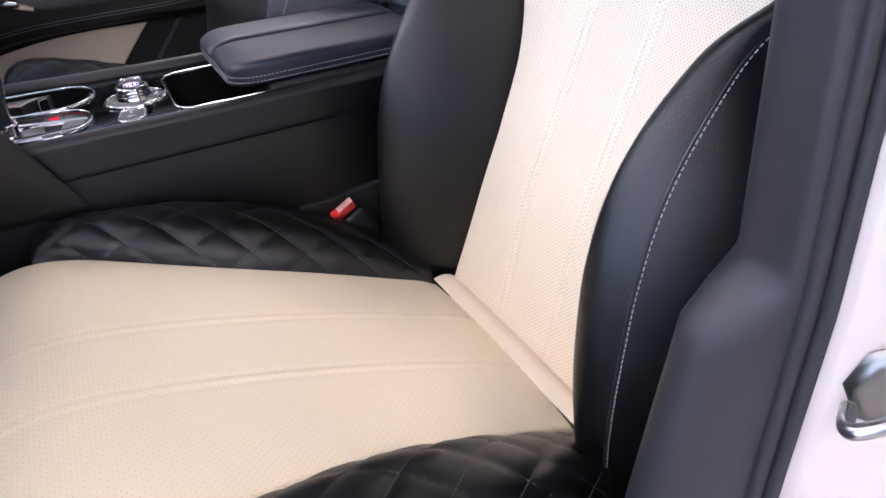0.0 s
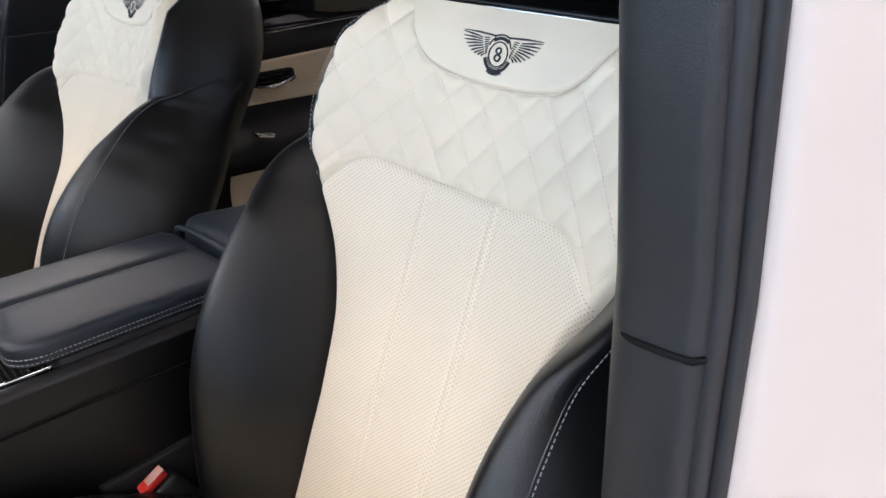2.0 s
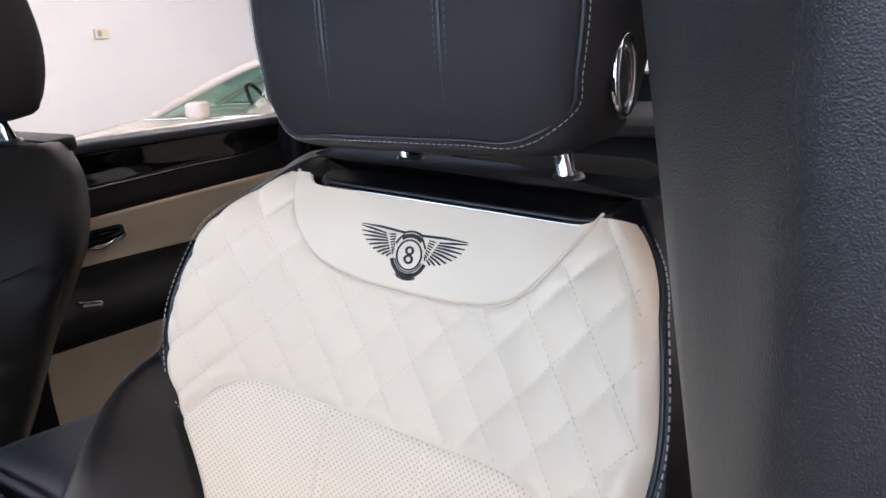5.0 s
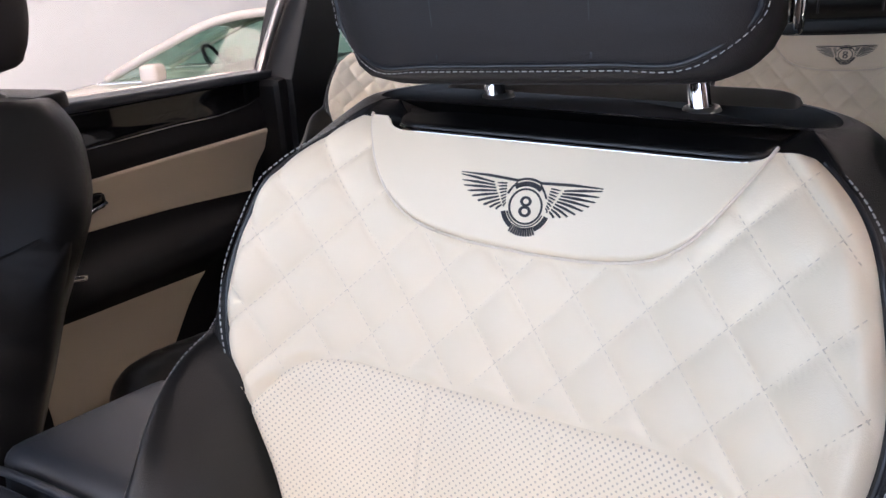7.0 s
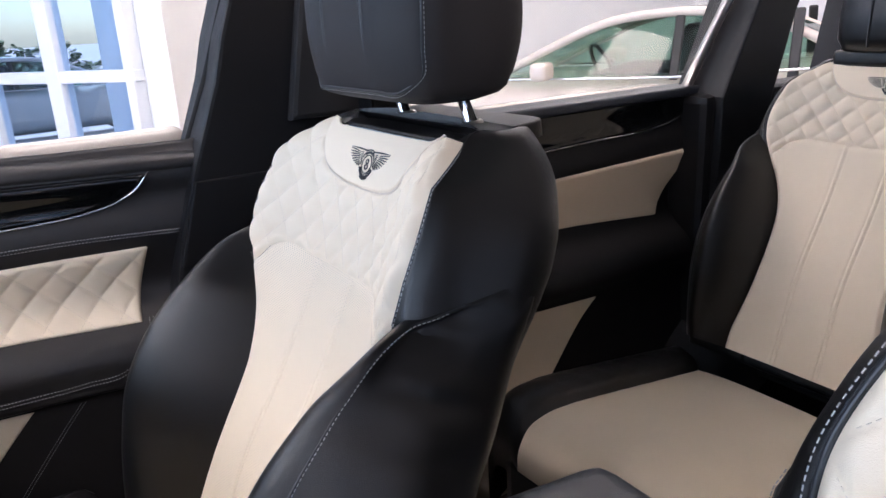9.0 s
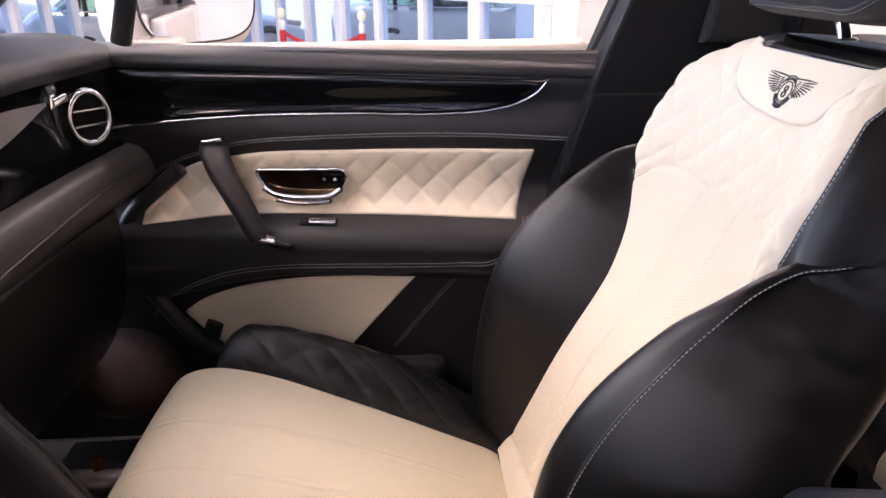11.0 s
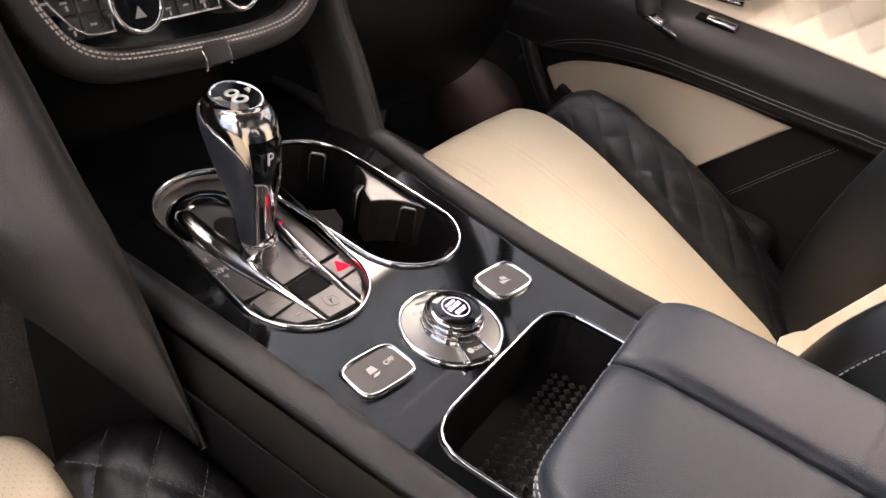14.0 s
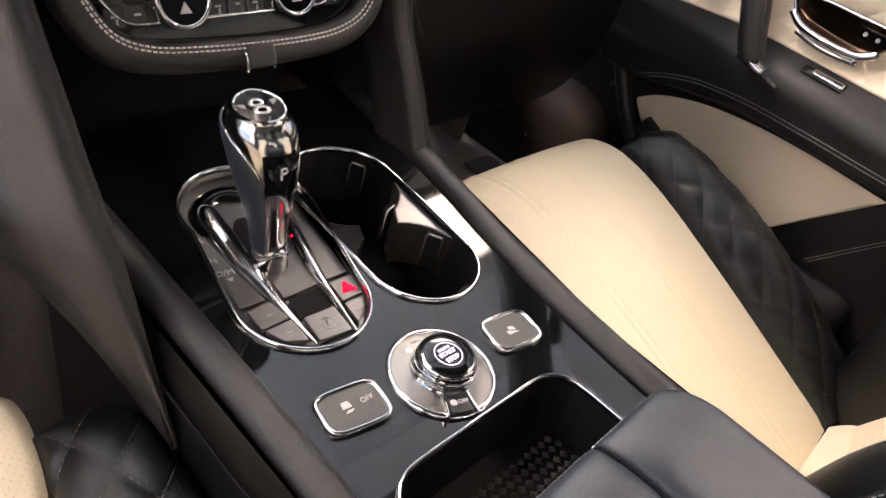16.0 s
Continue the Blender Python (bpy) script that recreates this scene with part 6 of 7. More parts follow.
PROFILE = ((1.32, -0.03), (1.27, -0.012), (1.255, 0.0), (1.20, 0.0), (1.175, 0.008), (1.150, 0.008), (1.13, 0.0), (1.03, 0.0), (1.018, 0.014), (1.00, 0.040), (0.98, 0.050), (0.955, 0.049), (0.935, 0.046), (0.922, 0.040), (0.914, 0.017), (0.906, 0.012), (0.898, 0.0105), (0.88, 0.010), (0.80, 0.010), (0.55, 0.0))


def face_y(x, z):
    z = np.asarray(z, float)
    drop = curve(((-0.90, 0.055), (-0.80, 0.045), (-0.72, 0.024), (-0.62, 0.006), (-0.50, 0.0), (0.3, 0.0)), x)
    return door_y(x) - curve(PROFILE, z + drop * np.clip((0.985 - z) / 0.05, 0, 1))


def belt_z(x):
    return 1.258 + 0.026 * (-0.075 - np.asarray(x, float))


def panel(name, parent, x0, x1, top, bottom, material, label="", lift=0.003, shear=0.0, zref=0.0, relief=None, nx=90, nz=26, yf=None, edge=0.006):
    """A shaped panel on a door face, between an upper and a lower line, with rounded edges."""
    yf = yf or face_y
    X, V = np.meshgrid(np.linspace(x0, x1, nx), np.linspace(0, 1, nz), indexing="ij")
    zt, zb = curve(top, X), curve(bottom, X)
    Z = zb + (zt - zb) * V
    U = (X - x0) / (x1 - x0)
    if shear:
        X = X + shear * (Z - zref) * np.clip((U - 0.55) / 0.45, 0, 1)
    wide = np.minimum(np.minimum(U, 1 - U) * abs(x1 - x0), np.minimum(V, 1 - V) * (zt - zb))
    up = lift * np.sqrt(np.clip(1 - (1 - np.clip(wide / edge, 0, 1)) ** 2, 0, 1))
    if relief is not None:
        up = up + relief(X, Z) * np.clip(wide / 0.012, 0, 1)
    return sheet(name, np.stack([X, yf(X, Z) - up, Z], -1), material, parent, label)


door = thing("front_door", "closed front passenger door with quilted cream panel", "car door", (0, 0, 0), group="car doors")
zr = np.unique(np.concatenate([np.linspace(0.52, 0.84, 30), np.linspace(0.84, 0.97, 70), np.linspace(0.97, 1.285, 60)]))
P = []
for z in zr:
    a = float(curve(((1.30, -1.00), (1.16, -0.935), (1.06, -0.93), (1.01, -0.93), (0.94, -0.92), (0.856, -0.87), (0.80, -0.79), (0.70, -0.74), (0.50, -0.72)), z))
    b = float(curve(((1.30, -0.062), (1.257, -0.082), (1.132, -0.118), (1.01, -0.155), (0.93, -0.185), (0.50, -0.30)), z))
    x = np.linspace(a, b, 90)
    P.append(np.stack([x, face_y(x, z), np.full_like(x, z)], -1))
sheet("inner_trim", np.array(P), leather_soft, door, "dark leather inner trim", thick=0.02, flip=True)
STRAP_XZ = ((-0.770, 1.100), (-0.815, 1.063), (-0.850, 1.035), (-0.874, 1.006), (-0.887, 0.968), (-0.884, 0.942), (-0.871, 0.905), (-0.837, 0.850), (-0.800, 0.800), (-0.757, 0.762), (-0.70, 0.73))
STRAP = smooth_path([(x, float(door_y(x)) - 0.022, z) for x, z in STRAP_XZ], 80)
tube("edge_strap", STRAP, 0.0135, leather_soft, door, "dark leather edge strap", n=16)
for d in (0.0045, 0.0075):
    stitches([STRAP + (d, -0.0125 + d * 0.35, d * 0.6)], door, thread_grey, pitch=0.0046, r=0.0005)
part("outer_skin", rbox((0.95, 0.05, 0.78), 0.02, 3, pose(-0.55, 1.345, 0.90, 0, 0, 0)), paint_white, door, "white outer skin", smooth=True)
xs = np.linspace(-1.02, -0.068, 60)
cap = []
for x in xs:
    zb = float(belt_z(x))
    y0 = float(door_y(x))
    pts = smooth_path([(y0 + 0.11, zb + 0.010, 0), (y0 + 0.06, zb + 0.014, 0), (y0 + 0.02, zb + 0.012, 0), (y0 - 0.001, zb + 0.004, 0), (y0 - 0.006, zb - 0.010, 0), (y0 + 0.002, zb - 0.018, 0)], 24)
    cap.append(np.stack([np.full(len(pts), x), pts[:, 0], pts[:, 1]], -1))
sheet("belt_cap", np.array(cap), leather_soft, door, "dark leather belt cap", flip=True)
CHROME_LINE = ((-1.0, 1.150), (-0.90, 1.162), (-0.809, 1.173), (-0.646, 1.186), (-0.478, 1.190), (-0.330, 1.191), (-0.26, 1.197), (-0.215, 1.209), (-0.185, 1.229), (-0.172, 1.247))
panel("lacquer_fillet", door, -1.0, -0.172, tuple((x, float(belt_z(x)) - 0.017) for x in (-1.0, -0.7, -0.4, -0.172)), CHROME_LINE, lacquer, "gloss black lacquer fillet", lift=0.006)
xs = np.linspace(-1.0, -0.172, 120)
zc = curve(CHROME_LINE, xs)
tube("chrome_line", np.stack([xs, face_y(xs, zc) - 0.006, zc], -1), 0.0019, chrome, door, "thin chrome line", n=8)
UP = ((-0.93, 1.00), (-0.905, 1.02), (-0.86, 1.060), (-0.80, 1.098), (-0.752, 1.117), (-0.659, 1.141), (-0.56, 1.150), (-0.484, 1.154), (-0.307, 1.158), (-0.12, 1.152))
xs = np.linspace(-0.92, -0.12, 160)
for d in (0.0025, -0.0025):
    z = curve(UP, xs) + d
    stitches([np.stack([xs, face_y(xs, z) - 0.0022, z], -1)], door, pitch=0.0046, r=0.0006)
z = curve(UP, xs)
tube("upper_seam", np.stack([xs, face_y(xs, z) + 0.0005, z], -1), 0.0014, piping_mat, door)
QT = ((-0.885, 1.004), (-0.85, 1.034), (-0.821, 1.061), (-0.754, 1.100), (-0.671, 1.118), (-0.488, 1.129), (-0.31, 1.133), (-0.188, 1.133))
QB = ((-0.885, 1.000), (-0.80, 1.008), (-0.695, 1.017), (-0.49, 1.021), (-0.188, 1.018))
panel("quilted_panel", door, -0.846, -0.188, QT, QB, leather_cream, "cream leather stitched in diamonds", lift=0.005, shear=0.25, zref=1.133, relief=lambda X, Z: quilt_relief((X - Z) / 0.053, (X + Z) / 0.053, 0.0375, 0.0038, 0.005), nx=220, nz=50)
lines = []
t = np.linspace(0.99, 1.14, 120)
for k in range(-42, 26):
    for sg in (1, -1):
        x = k * 0.053 + sg * t
        keep = (x > -0.842) & (x < -0.192 + 0.25 * (t - 1.133)) & (t < curve(QT, x) - 0.004) & (t > curve(QB, x) + 0.004)
        lines += inside_runs(np.stack([x, face_y(x, t) - 0.0053, t], -1), keep)
stitches(lines, door, thread_cream, pitch=0.0048, r=0.0004)
LOWST = ((-0.86, 0.820), (-0.804, 0.874), (-0.728, 0.913), (-0.637, 0.932), (-0.528, 0.939), (-0.395, 0.943), (-0.314, 0.947), (-0.25, 0.957), (-0.228, 0.976))
xs = np.linspace(-0.86, -0.228, 120)
for d in (0.0, 0.006):
    z = curve(LOWST, xs) + d
    stitches([np.stack([xs, face_y(xs, z) - 0.0024, z], -1)], door, pitch=0.0046, r=0.0006)
for d in (0.0, 0.006):
    stitches([smooth_path([(-0.228 + d, float(face_y(-0.228, 0.98)) - 0.0032, 0.978), (-0.214 + d, float(face_y(-0.21, 1.0)) - 0.0032, 1.0), (-0.205 + d, float(face_y(-0.205, 1.024)) - 0.0032, 1.024)], 20)], door, pitch=0.0046, r=0.0006)
    stitches([smooth_path([(-0.322 + d, float(face_y(-0.322, 0.908)) - 0.0035, 0.908), (-0.37 + d, float(face_y(-0.37, 0.848)) - 0.0035, 0.848), (-0.43 + d, float(face_y(-0.43, 0.77)) - 0.0035, 0.770)], 20)], door, pitch=0.0046, r=0.0006)
panel("lower_panel", door, -0.80, -0.385, ((-0.80, 0.832), (-0.775, 0.850), (-0.71, 0.878), (-0.62, 0.898), (-0.52, 0.908), (-0.385, 0.910)), ((-0.80, 0.826), (-0.765, 0.790), (-0.69, 0.735), (-0.385, 0.735)), leather_cream, "cream leather lower panel", lift=0.004, shear=0.85, zref=0.910)
part("pocket_clip", rbox((0.03, 0.02, 0.03), 0.004, 2, pose(-0.752, float(face_y(-0.752, 0.80)) - 0.010, 0.800, 0, 20, 0)), plastic, door, "black pocket clip")
part("pocket_rim", rbox((0.40, 0.05, 0.20), 0.03, 3, pose(-0.53, float(face_y(-0.53, 0.70)) - 0.03, 0.66)), leather_soft, door, "dark door pocket", smooth=True)

# opening handle in its bowl
hx, hz = -0.570, 1.0745
hm = Matrix.Translation((hx, float(door_y(hx)) - 0.006, hz)) @ pose(0, 0, 0, 90, 0, 0) @ Matrix.Rotation(radians(-7.4), 4, "Y")
bowl_line = resample([(x, y, 0) for x, y in rounded([(-0.085, 0.0235), (0.084, 0.0275), (0.066, -0.0275), (-0.050, -0.0290)], [0.020, 0.026, 0.030, 0.036], 12)] + [(-0.0745, 0.0085, 0)], 0.004)[:-1, :2].tolist()
bowl = put("handle_bowl", ring_prism(bowl_line, 0.0055, 0.008, hm), chrome, door, "chrome rimmed handle bowl")
part("bowl_inside", prism([(x * 0.95, y * 0.93) for x, y in bowl_line], 0.002, 0, hm), bronze, bowl, "dark bronze bowl")
lev = smooth_path([(-0.062, -0.008, 0.010), (-0.04, -0.018, 0.016), (0.0, -0.022, 0.018), (0.045, -0.020, 0.014), (0.068, -0.008, 0.008)], 30)
tube("door_lever", [tuple(hm @ Vector(p)) for p in lev], 0.0055, chrome, bowl, "chrome door lever", n=10)
tube("bowl_lip", [tuple(hm @ Vector(p)) for p in smooth_path([(-0.045, -0.030, 0.006), (0.0, -0.034, 0.010), (0.05, -0.031, 0.007)], 20)], 0.004, chrome, bowl, n=8)
part("lock_keys", rbox((0.040, 0.016, 0.004), 0.002, 2, hm @ pose(0.048, 0.007, 0.004)), lacquer, bowl, "black lock keys")
for k in (-0.009, 0.009):
    part("lock_icon", rbox((0.005, 0.005, 0.001), 0.001, 1, hm @ pose(0.048 + k, 0.007, 0.0065)), icon_white, bowl)

# pull handle
grab = smooth_path([(-0.712, float(door_y(-0.71)) - 0.012, 1.134), (-0.704, float(door_y(-0.7)) - 0.036, 1.124), (-0.690, float(door_y(-0.69)) - 0.052, 1.096), (-0.668, float(door_y(-0.67)) - 0.060, 1.055), (-0.648, float(door_y(-0.65)) - 0.062, 1.012), (-0.640, float(door_y(-0.64)) - 0.060, 0.998)], 50)
tube("pull_handle", grab, 0.0235, leather_soft, door, "dark leather pull handle", n=16, flat=0.75)
stitches([grab + (0.0170, -0.010, 0.002)], door, thread_grey, pitch=0.0046, r=0.0005)
part("pull_cap", rbox((0.046, 0.036, 0.012), 0.005, 3, pose(-0.634, float(door_y(-0.64)) - 0.060, 0.994, 0, 14, 0)), chrome, door, "chrome handle foot", smooth=True)
part("pull_cap", prism([(0.0, -0.014), (0.034, -0.004), (0.034, 0.004), (0.0, 0.014)], 0.010, 0.003, pose(-0.622, float(door_y(-0.62)) - 0.060, 0.984, 0, 22, 0)), chrome, door, "chrome handle foot")
part("pull_top", rbox((0.034, 0.024, 0.008), 0.003, 2, pose(-0.708, float(door_y(-0.7)) - 0.026, 1.149, 0, -8, 0)), chrome, door, "chrome handle head", smooth=True)
part("window_switch", rbox((0.046, 0.011, 0.006), 0.0025, 2, pose(-0.538, float(door_y(-0.54)) - 0.0285, 1.0135, 28, 0, -7)), chrome, door, "chrome window switch", smooth=True)
part("switch_well", rbox((0.064, 0.016, 0.004), 0.0015, 2, pose(-0.545, float(door_y(-0.54)) - 0.0255, 1.0115, 28, 0, -7)), lacquer, door)

# window and mirror
g = part("window_pane", prism([(-1.02, 1.27), (-0.06, 1.25), (0.17, 1.66), (-0.66, 1.68)], 0.005, 0, Matrix(((1, 0, 0, 0), (0, -0.18, -1, 1.49), (0, 1, 0, 0), (0, 0, 0, 1)))), glass_clear, door, "clear side window")
g.visible_shadow = False
tube("window_seal", [(-0.098, 1.235, 1.25), (-0.052, 1.215, 1.368), (0.012, 1.19, 1.555), (0.055, 1.17, 1.67)], 0.012, rubber, door, "black window seal")
tube("quarter_post", [(-0.84, 1.262, 1.30), (-0.80, 1.245, 1.42), (-0.72, 1.20, 1.66)], 0.016, rubber, door, "black quarter post", n=10)
mir = new("wing_mirror")
mir.parent = door
tagged(mir, "white wing mirror")
MIR = pose(-0.80, 1.60, 1.365, 0, 0, -41)
part("mirror_shell", rbox((0.15, 0.31, 0.235), 0.070, 6, MIR @ Matrix.Translation((-0.075, 0, 0))), paint_white, mir, "white mirror shell", smooth=True)
rim_line = ellipse(0, 0, 0.137, 0.099, 48, 3.2)
face = MIR @ pose(0.0015, 0, 0, 90, 0, 90)
put("mirror_rim", ring_prism(rim_line, 0.004, 0.004, face), plastic, mir, "black rim round the mirror glass")
part("mirror_glass", prism([(x * 0.97, y * 0.96) for x, y in rim_line], 0.003, 0.001, face), mirror_mat, mir, "mirror glass")
part("mirror_arm", rbox((0.09, 0.18, 0.05), 0.015, 2, pose(-0.86, 1.42, 1.265, 0, 0, -12)), paint_white, mir, smooth=True)

# ---- rear passenger door ----
rdoor = thing("rear_door", "closed rear passenger door with plain cream panels", "car door", (0, 0, 0), group="car doors")
RP = ((1.30, -0.02), (1.252, 0.0), (1.19, 0.002), (1.14, 0.012), (1.11, 0.012), (1.08, 0.0), (0.93, 0.0), (0.90, 0.04), (0.86, 0.055), (0.83, 0.04), (0.60, 0.03), (0.50, 0.0))


def rear_y(x, z):
    return 1.215 - curve(RP, z) + 0.0 * np.asarray(x, float)


zr = np.linspace(0.52, 1.25, 80)
P = np.array([np.stack([np.linspace(0.20, 1.10, 40), rear_y(np.linspace(0.20, 1.10, 40), np.full(40, z)), np.full(40, z)], -1) for z in zr])
sheet("inner_trim", P, trim_dark, rdoor, "black inner trim", thick=0.02, flip=True)
part("outer_skin", rbox((0.92, 0.05, 0.75), 0.02, 3, pose(0.64, 1.345, 0.88)), paint_white, rdoor, "white outer skin", smooth=True)
part("belt_cap", rbox((0.94, 0.090, 0.022), 0.008, 3, pose(0.640, 1.240, 1.247)), leather_arm, rdoor, "dark belt cap", smooth=True)
RL = ((0.20, 1.150), (0.40, 1.157), (0.54, 1.161), (0.74, 1.168), (0.944, 1.174), (1.031, 1.190), (1.075, 1.212), (1.093, 1.238))
panel("lacquer_fillet", rdoor, 0.20, 1.093, ((0.2, 1.236), (1.093, 1.2405)), RL, lacquer, "gloss black lacquer fillet", yf=rear_y, lift=0.005)
xs = np.linspace(0.20, 1.093, 80)
z = curve(RL, xs)
tube("chrome_line", np.stack([xs, rear_y(xs, z) - 0.005, z], -1), 0.002, chrome, rdoor, "thin chrome line")
# Both cream panels carry the rear shade in their colour.
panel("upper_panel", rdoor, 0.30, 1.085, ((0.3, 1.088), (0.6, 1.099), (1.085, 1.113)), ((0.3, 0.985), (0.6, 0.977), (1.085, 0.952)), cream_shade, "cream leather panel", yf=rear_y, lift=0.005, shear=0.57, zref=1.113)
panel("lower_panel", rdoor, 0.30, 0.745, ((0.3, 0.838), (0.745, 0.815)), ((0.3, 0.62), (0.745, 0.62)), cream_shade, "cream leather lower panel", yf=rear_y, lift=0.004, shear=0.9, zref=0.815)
part("handle_bowl", rbox((0.13, 0.02, 0.035), 0.014, 3, pose(0.47, 1.205, 1.050)), lacquer, rdoor, "black handle bowl", smooth=True)
tube("door_lever", [(0.42, 1.190, 1.035), (0.47, 1.186, 1.029), (0.53, 1.192, 1.045)], 0.004, chrome, rdoor, "chrome door lever")
part("pull_foot", rbox((0.05, 0.03, 0.012), 0.004, 2, pose(0.40, 1.160, 0.925, 0, 12, 0)), chrome, rdoor, "chrome pull foot", smooth=True)
g = part("window_pane", prism([(0.24, 1.24), (1.06, 1.235), (1.22, 1.56), (1.10, 1.67), (0.36, 1.67)], 0.005, 0, Matrix(((1, 0, 0, 0), (0, -0.18, -1, 1.46), (0, 1, 0, 0), (0, 0, 0, 1)))), glass_clear, rdoor, "clear side window")
g.visible_shadow = False
tube("window_frame", [(1.056, 1.222, 1.235), (1.105, 1.21, 1.33), (1.165, 1.19, 1.45), (1.22, 1.17, 1.56)], 0.012, satin, rdoor, "bright window frame")


# ---- dashboard and centre stack ----
dash = thing("dashboard", "dark leather and gloss black dashboard with a pale fascia", "dashboard", (0, 0, 0))


def sag(y):
    """The dash falls a little towards the door."""
    return -0.009 - 0.02 * (y - 0.7)


def dash_face(profile, y0=0.53, y1=1.30, material=leather_soft, name="face", label="", n=40, bow=0.012):
    ys = np.linspace(y0, y1, 60)
    c = smooth_path([(x, z, 0) for x, z in profile], n)
    P = np.array([np.stack([c[:, 0] + bow * ((y - 0.95) / 0.35) ** 2 * (1 if y > 0.95 else 0.3), np.full(len(c), y), c[:, 1] + sag(y) * (c[:, 1] > 1.06)], -1) for y in ys])
    return sheet(name, P, material, dash, label, flip=True)


dash_face([(-1.38, 1.27), (-1.15, 1.325), (-0.98, 1.335), (-0.90, 1.318), (-0.876, 1.300), (-0.878, 1.282)], material=leather_soft, name="dash_top", label="dark leather dash top")
dash_face([(-0.882, 1.289), (-0.884, 1.22), (-0.874, 1.150)], material=lacquer, name="lacquer_band", label="gloss black lacquer band", bow=0.010)
dash_face([(-0.872, 1.158), (-0.850, 1.150), (-0.838, 1.125), (-0.842, 1.095), (-0.866, 1.075), (-0.90, 1.068)], material=leather_roll, name="leather_roll", label="dark leather roll")
dash_face([(-0.888, 1.08), (-0.880, 0.98), (-0.90, 0.86), (-0.98, 0.74), (-1.20, 0.60)], y1=1.205, bow=0.02, material=leather_black, name="glove_box", label="black glove box")
ys = np.linspace(0.60, 1.05, 60)
V = np.linspace(0, 1, 14)
lo = curve(((0.60, 1.165), (0.70, 1.179), (0.82, 1.198), (0.954, 1.218), (1.05, 1.240)), ys)
hi = curve(((0.60, 1.246), (0.70, 1.249), (0.834, 1.253), (0.95, 1.251), (1.05, 1.244)), ys)
P = np.array([[(-0.8845 + 0.0045 + 0.010 * ((y - 0.95) / 0.35) ** 2 * (1 if y > 0.95 else 0.3) + 0.006, y, a + (b - a) * v) for v in V] for y, a, b in zip(ys, lo, hi)])
sheet("pale_fascia", P, veneer, dash, "pale satin fascia", flip=True)
vm = Matrix.Translation((-0.860, 1.138, 1.208)) @ pose(0, 0, 0, 90, 0, 90) @ pose(0, 0, 0, 0, -42, 0)
vent = put("air_vent", ring_prism(ellipse(0, 0, 0.034, 0.042, 48), 0.010, 0.012, vm), chrome, dash, "round chrome air vent")
part("vent_core", prism(ellipse(0, 0, 0.026, 0.034, 36), 0.001, 0, vm), rubber, vent, "black vent core")
for k in (-0.011, 0.011):
    part("slat", rbox((0.048, 0.005, 0.006), 0.002, 2, vm @ pose(0, k, 0.008)), chrome, vent, "chrome slat")
part("vent_knob", rbox((0.030, 0.012, 0.012), 0.004, 3, vm @ pose(-0.044, 0.030, 0.012, 0, 0, 20)), chrome, vent, "chrome vent stop", smooth=True)
part("vent_knob_head", rbox((0.012, 0.022, 0.014), 0.004, 3, vm @ pose(-0.056, 0.030, 0.014)), chrome, vent, "chrome vent stop", smooth=True)
ys = np.linspace(0.60, 1.29, 70)
tube("chrome_line", [(-0.869 + 0.010 * ((y - 0.95) / 0.35) ** 2 * (1 if y > 0.95 else 0.3), y, 1.155 + sag(y)) for y in ys], 0.0018, chrome, dash, "thin chrome line")
seam = smooth_path([(-0.868, 0.745, 0.98), (-0.872, 0.725, 1.02), (-0.866, 0.727, 1.060), (-0.850, 0.742, 1.082), (-0.840, 0.774, 1.096), (-0.837, 0.861, 1.101), (-0.8365, 1.017, 1.106), (-0.832, 1.15, 1.108), (-0.826, 1.27, 1.110)], 80)
tube("glove_seam", seam, 0.0022, piping_mat, dash)
stitches([seam + (0.001, 0, 0.006)], dash, thread_grey, pitch=0.0046, r=0.0006)
part("glove_handle", rbox((0.012, 0.09, 0.010), 0.004, 3, pose(-0.8885, 0.80, 1.010, 12, 0, 0)), smoke, dash, "satin glove box handle", smooth=True)
part("knee_panel", rbox((0.10, 0.62, 0.28), 0.05, 4, pose(-0.96, -0.06, 1.02, 0, -15, 0)), leather_soft, dash, "dark leather knee panel", smooth=True)
part("driver_fascia", rbox((0.16, 0.70, 0.16), 0.05, 4, pose(-0.98, -0.05, 1.24)), leather_soft, dash, "dark driver's fascia", smooth=True)
part("driver_top", rbox((0.46, 0.92, 0.05), 0.02, 3, pose(-1.14, 0.06, 1.31)), leather_soft, dash, "dark leather dash top", smooth=True)
part("bulkhead", rbox((0.05, 1.6, 0.9), 0.01, 1, pose(-1.40, 0.39, 0.86)), carpet, dash, "dark carpeted bulkhead")

# centre stack
stack = thing("centre_stack", "centre stack with a stitched leather frame and climate controls", "centre stack", (0, 0, 0))


def sx(z):
    """The stack leans forward towards its top."""
    return -0.718 - 0.42 * (np.asarray(z, float) - 1.10)


frame_line = []
for y, z in [(0.268, 1.36), (0.270, 1.25), (0.276, 1.18), (0.283, 1.142), (0.290, 1.122), (0.303, 1.104), (0.325, 1.0945), (0.36, 1.0905), (0.40, 1.0885), (0.44, 1.0880), (0.470, 1.0905), (0.494, 1.099), (0.509, 1.116), (0.517, 1.15), (0.521, 1.20), (0.521, 1.36)]:
    frame_line.append((float(sx(z)), y, z))
fl = smooth_path(frame_line, 150)
tube("stack_frame", fl, 0.0105, leather_soft, stack, "dark leather frame roll", n=16)
run = np.gradient(fl, axis=0)
run /= np.linalg.norm(run, axis=1)[:, None]
out_of = np.array((0.922, 0.0, 0.387))
inward = np.cross(out_of, run)
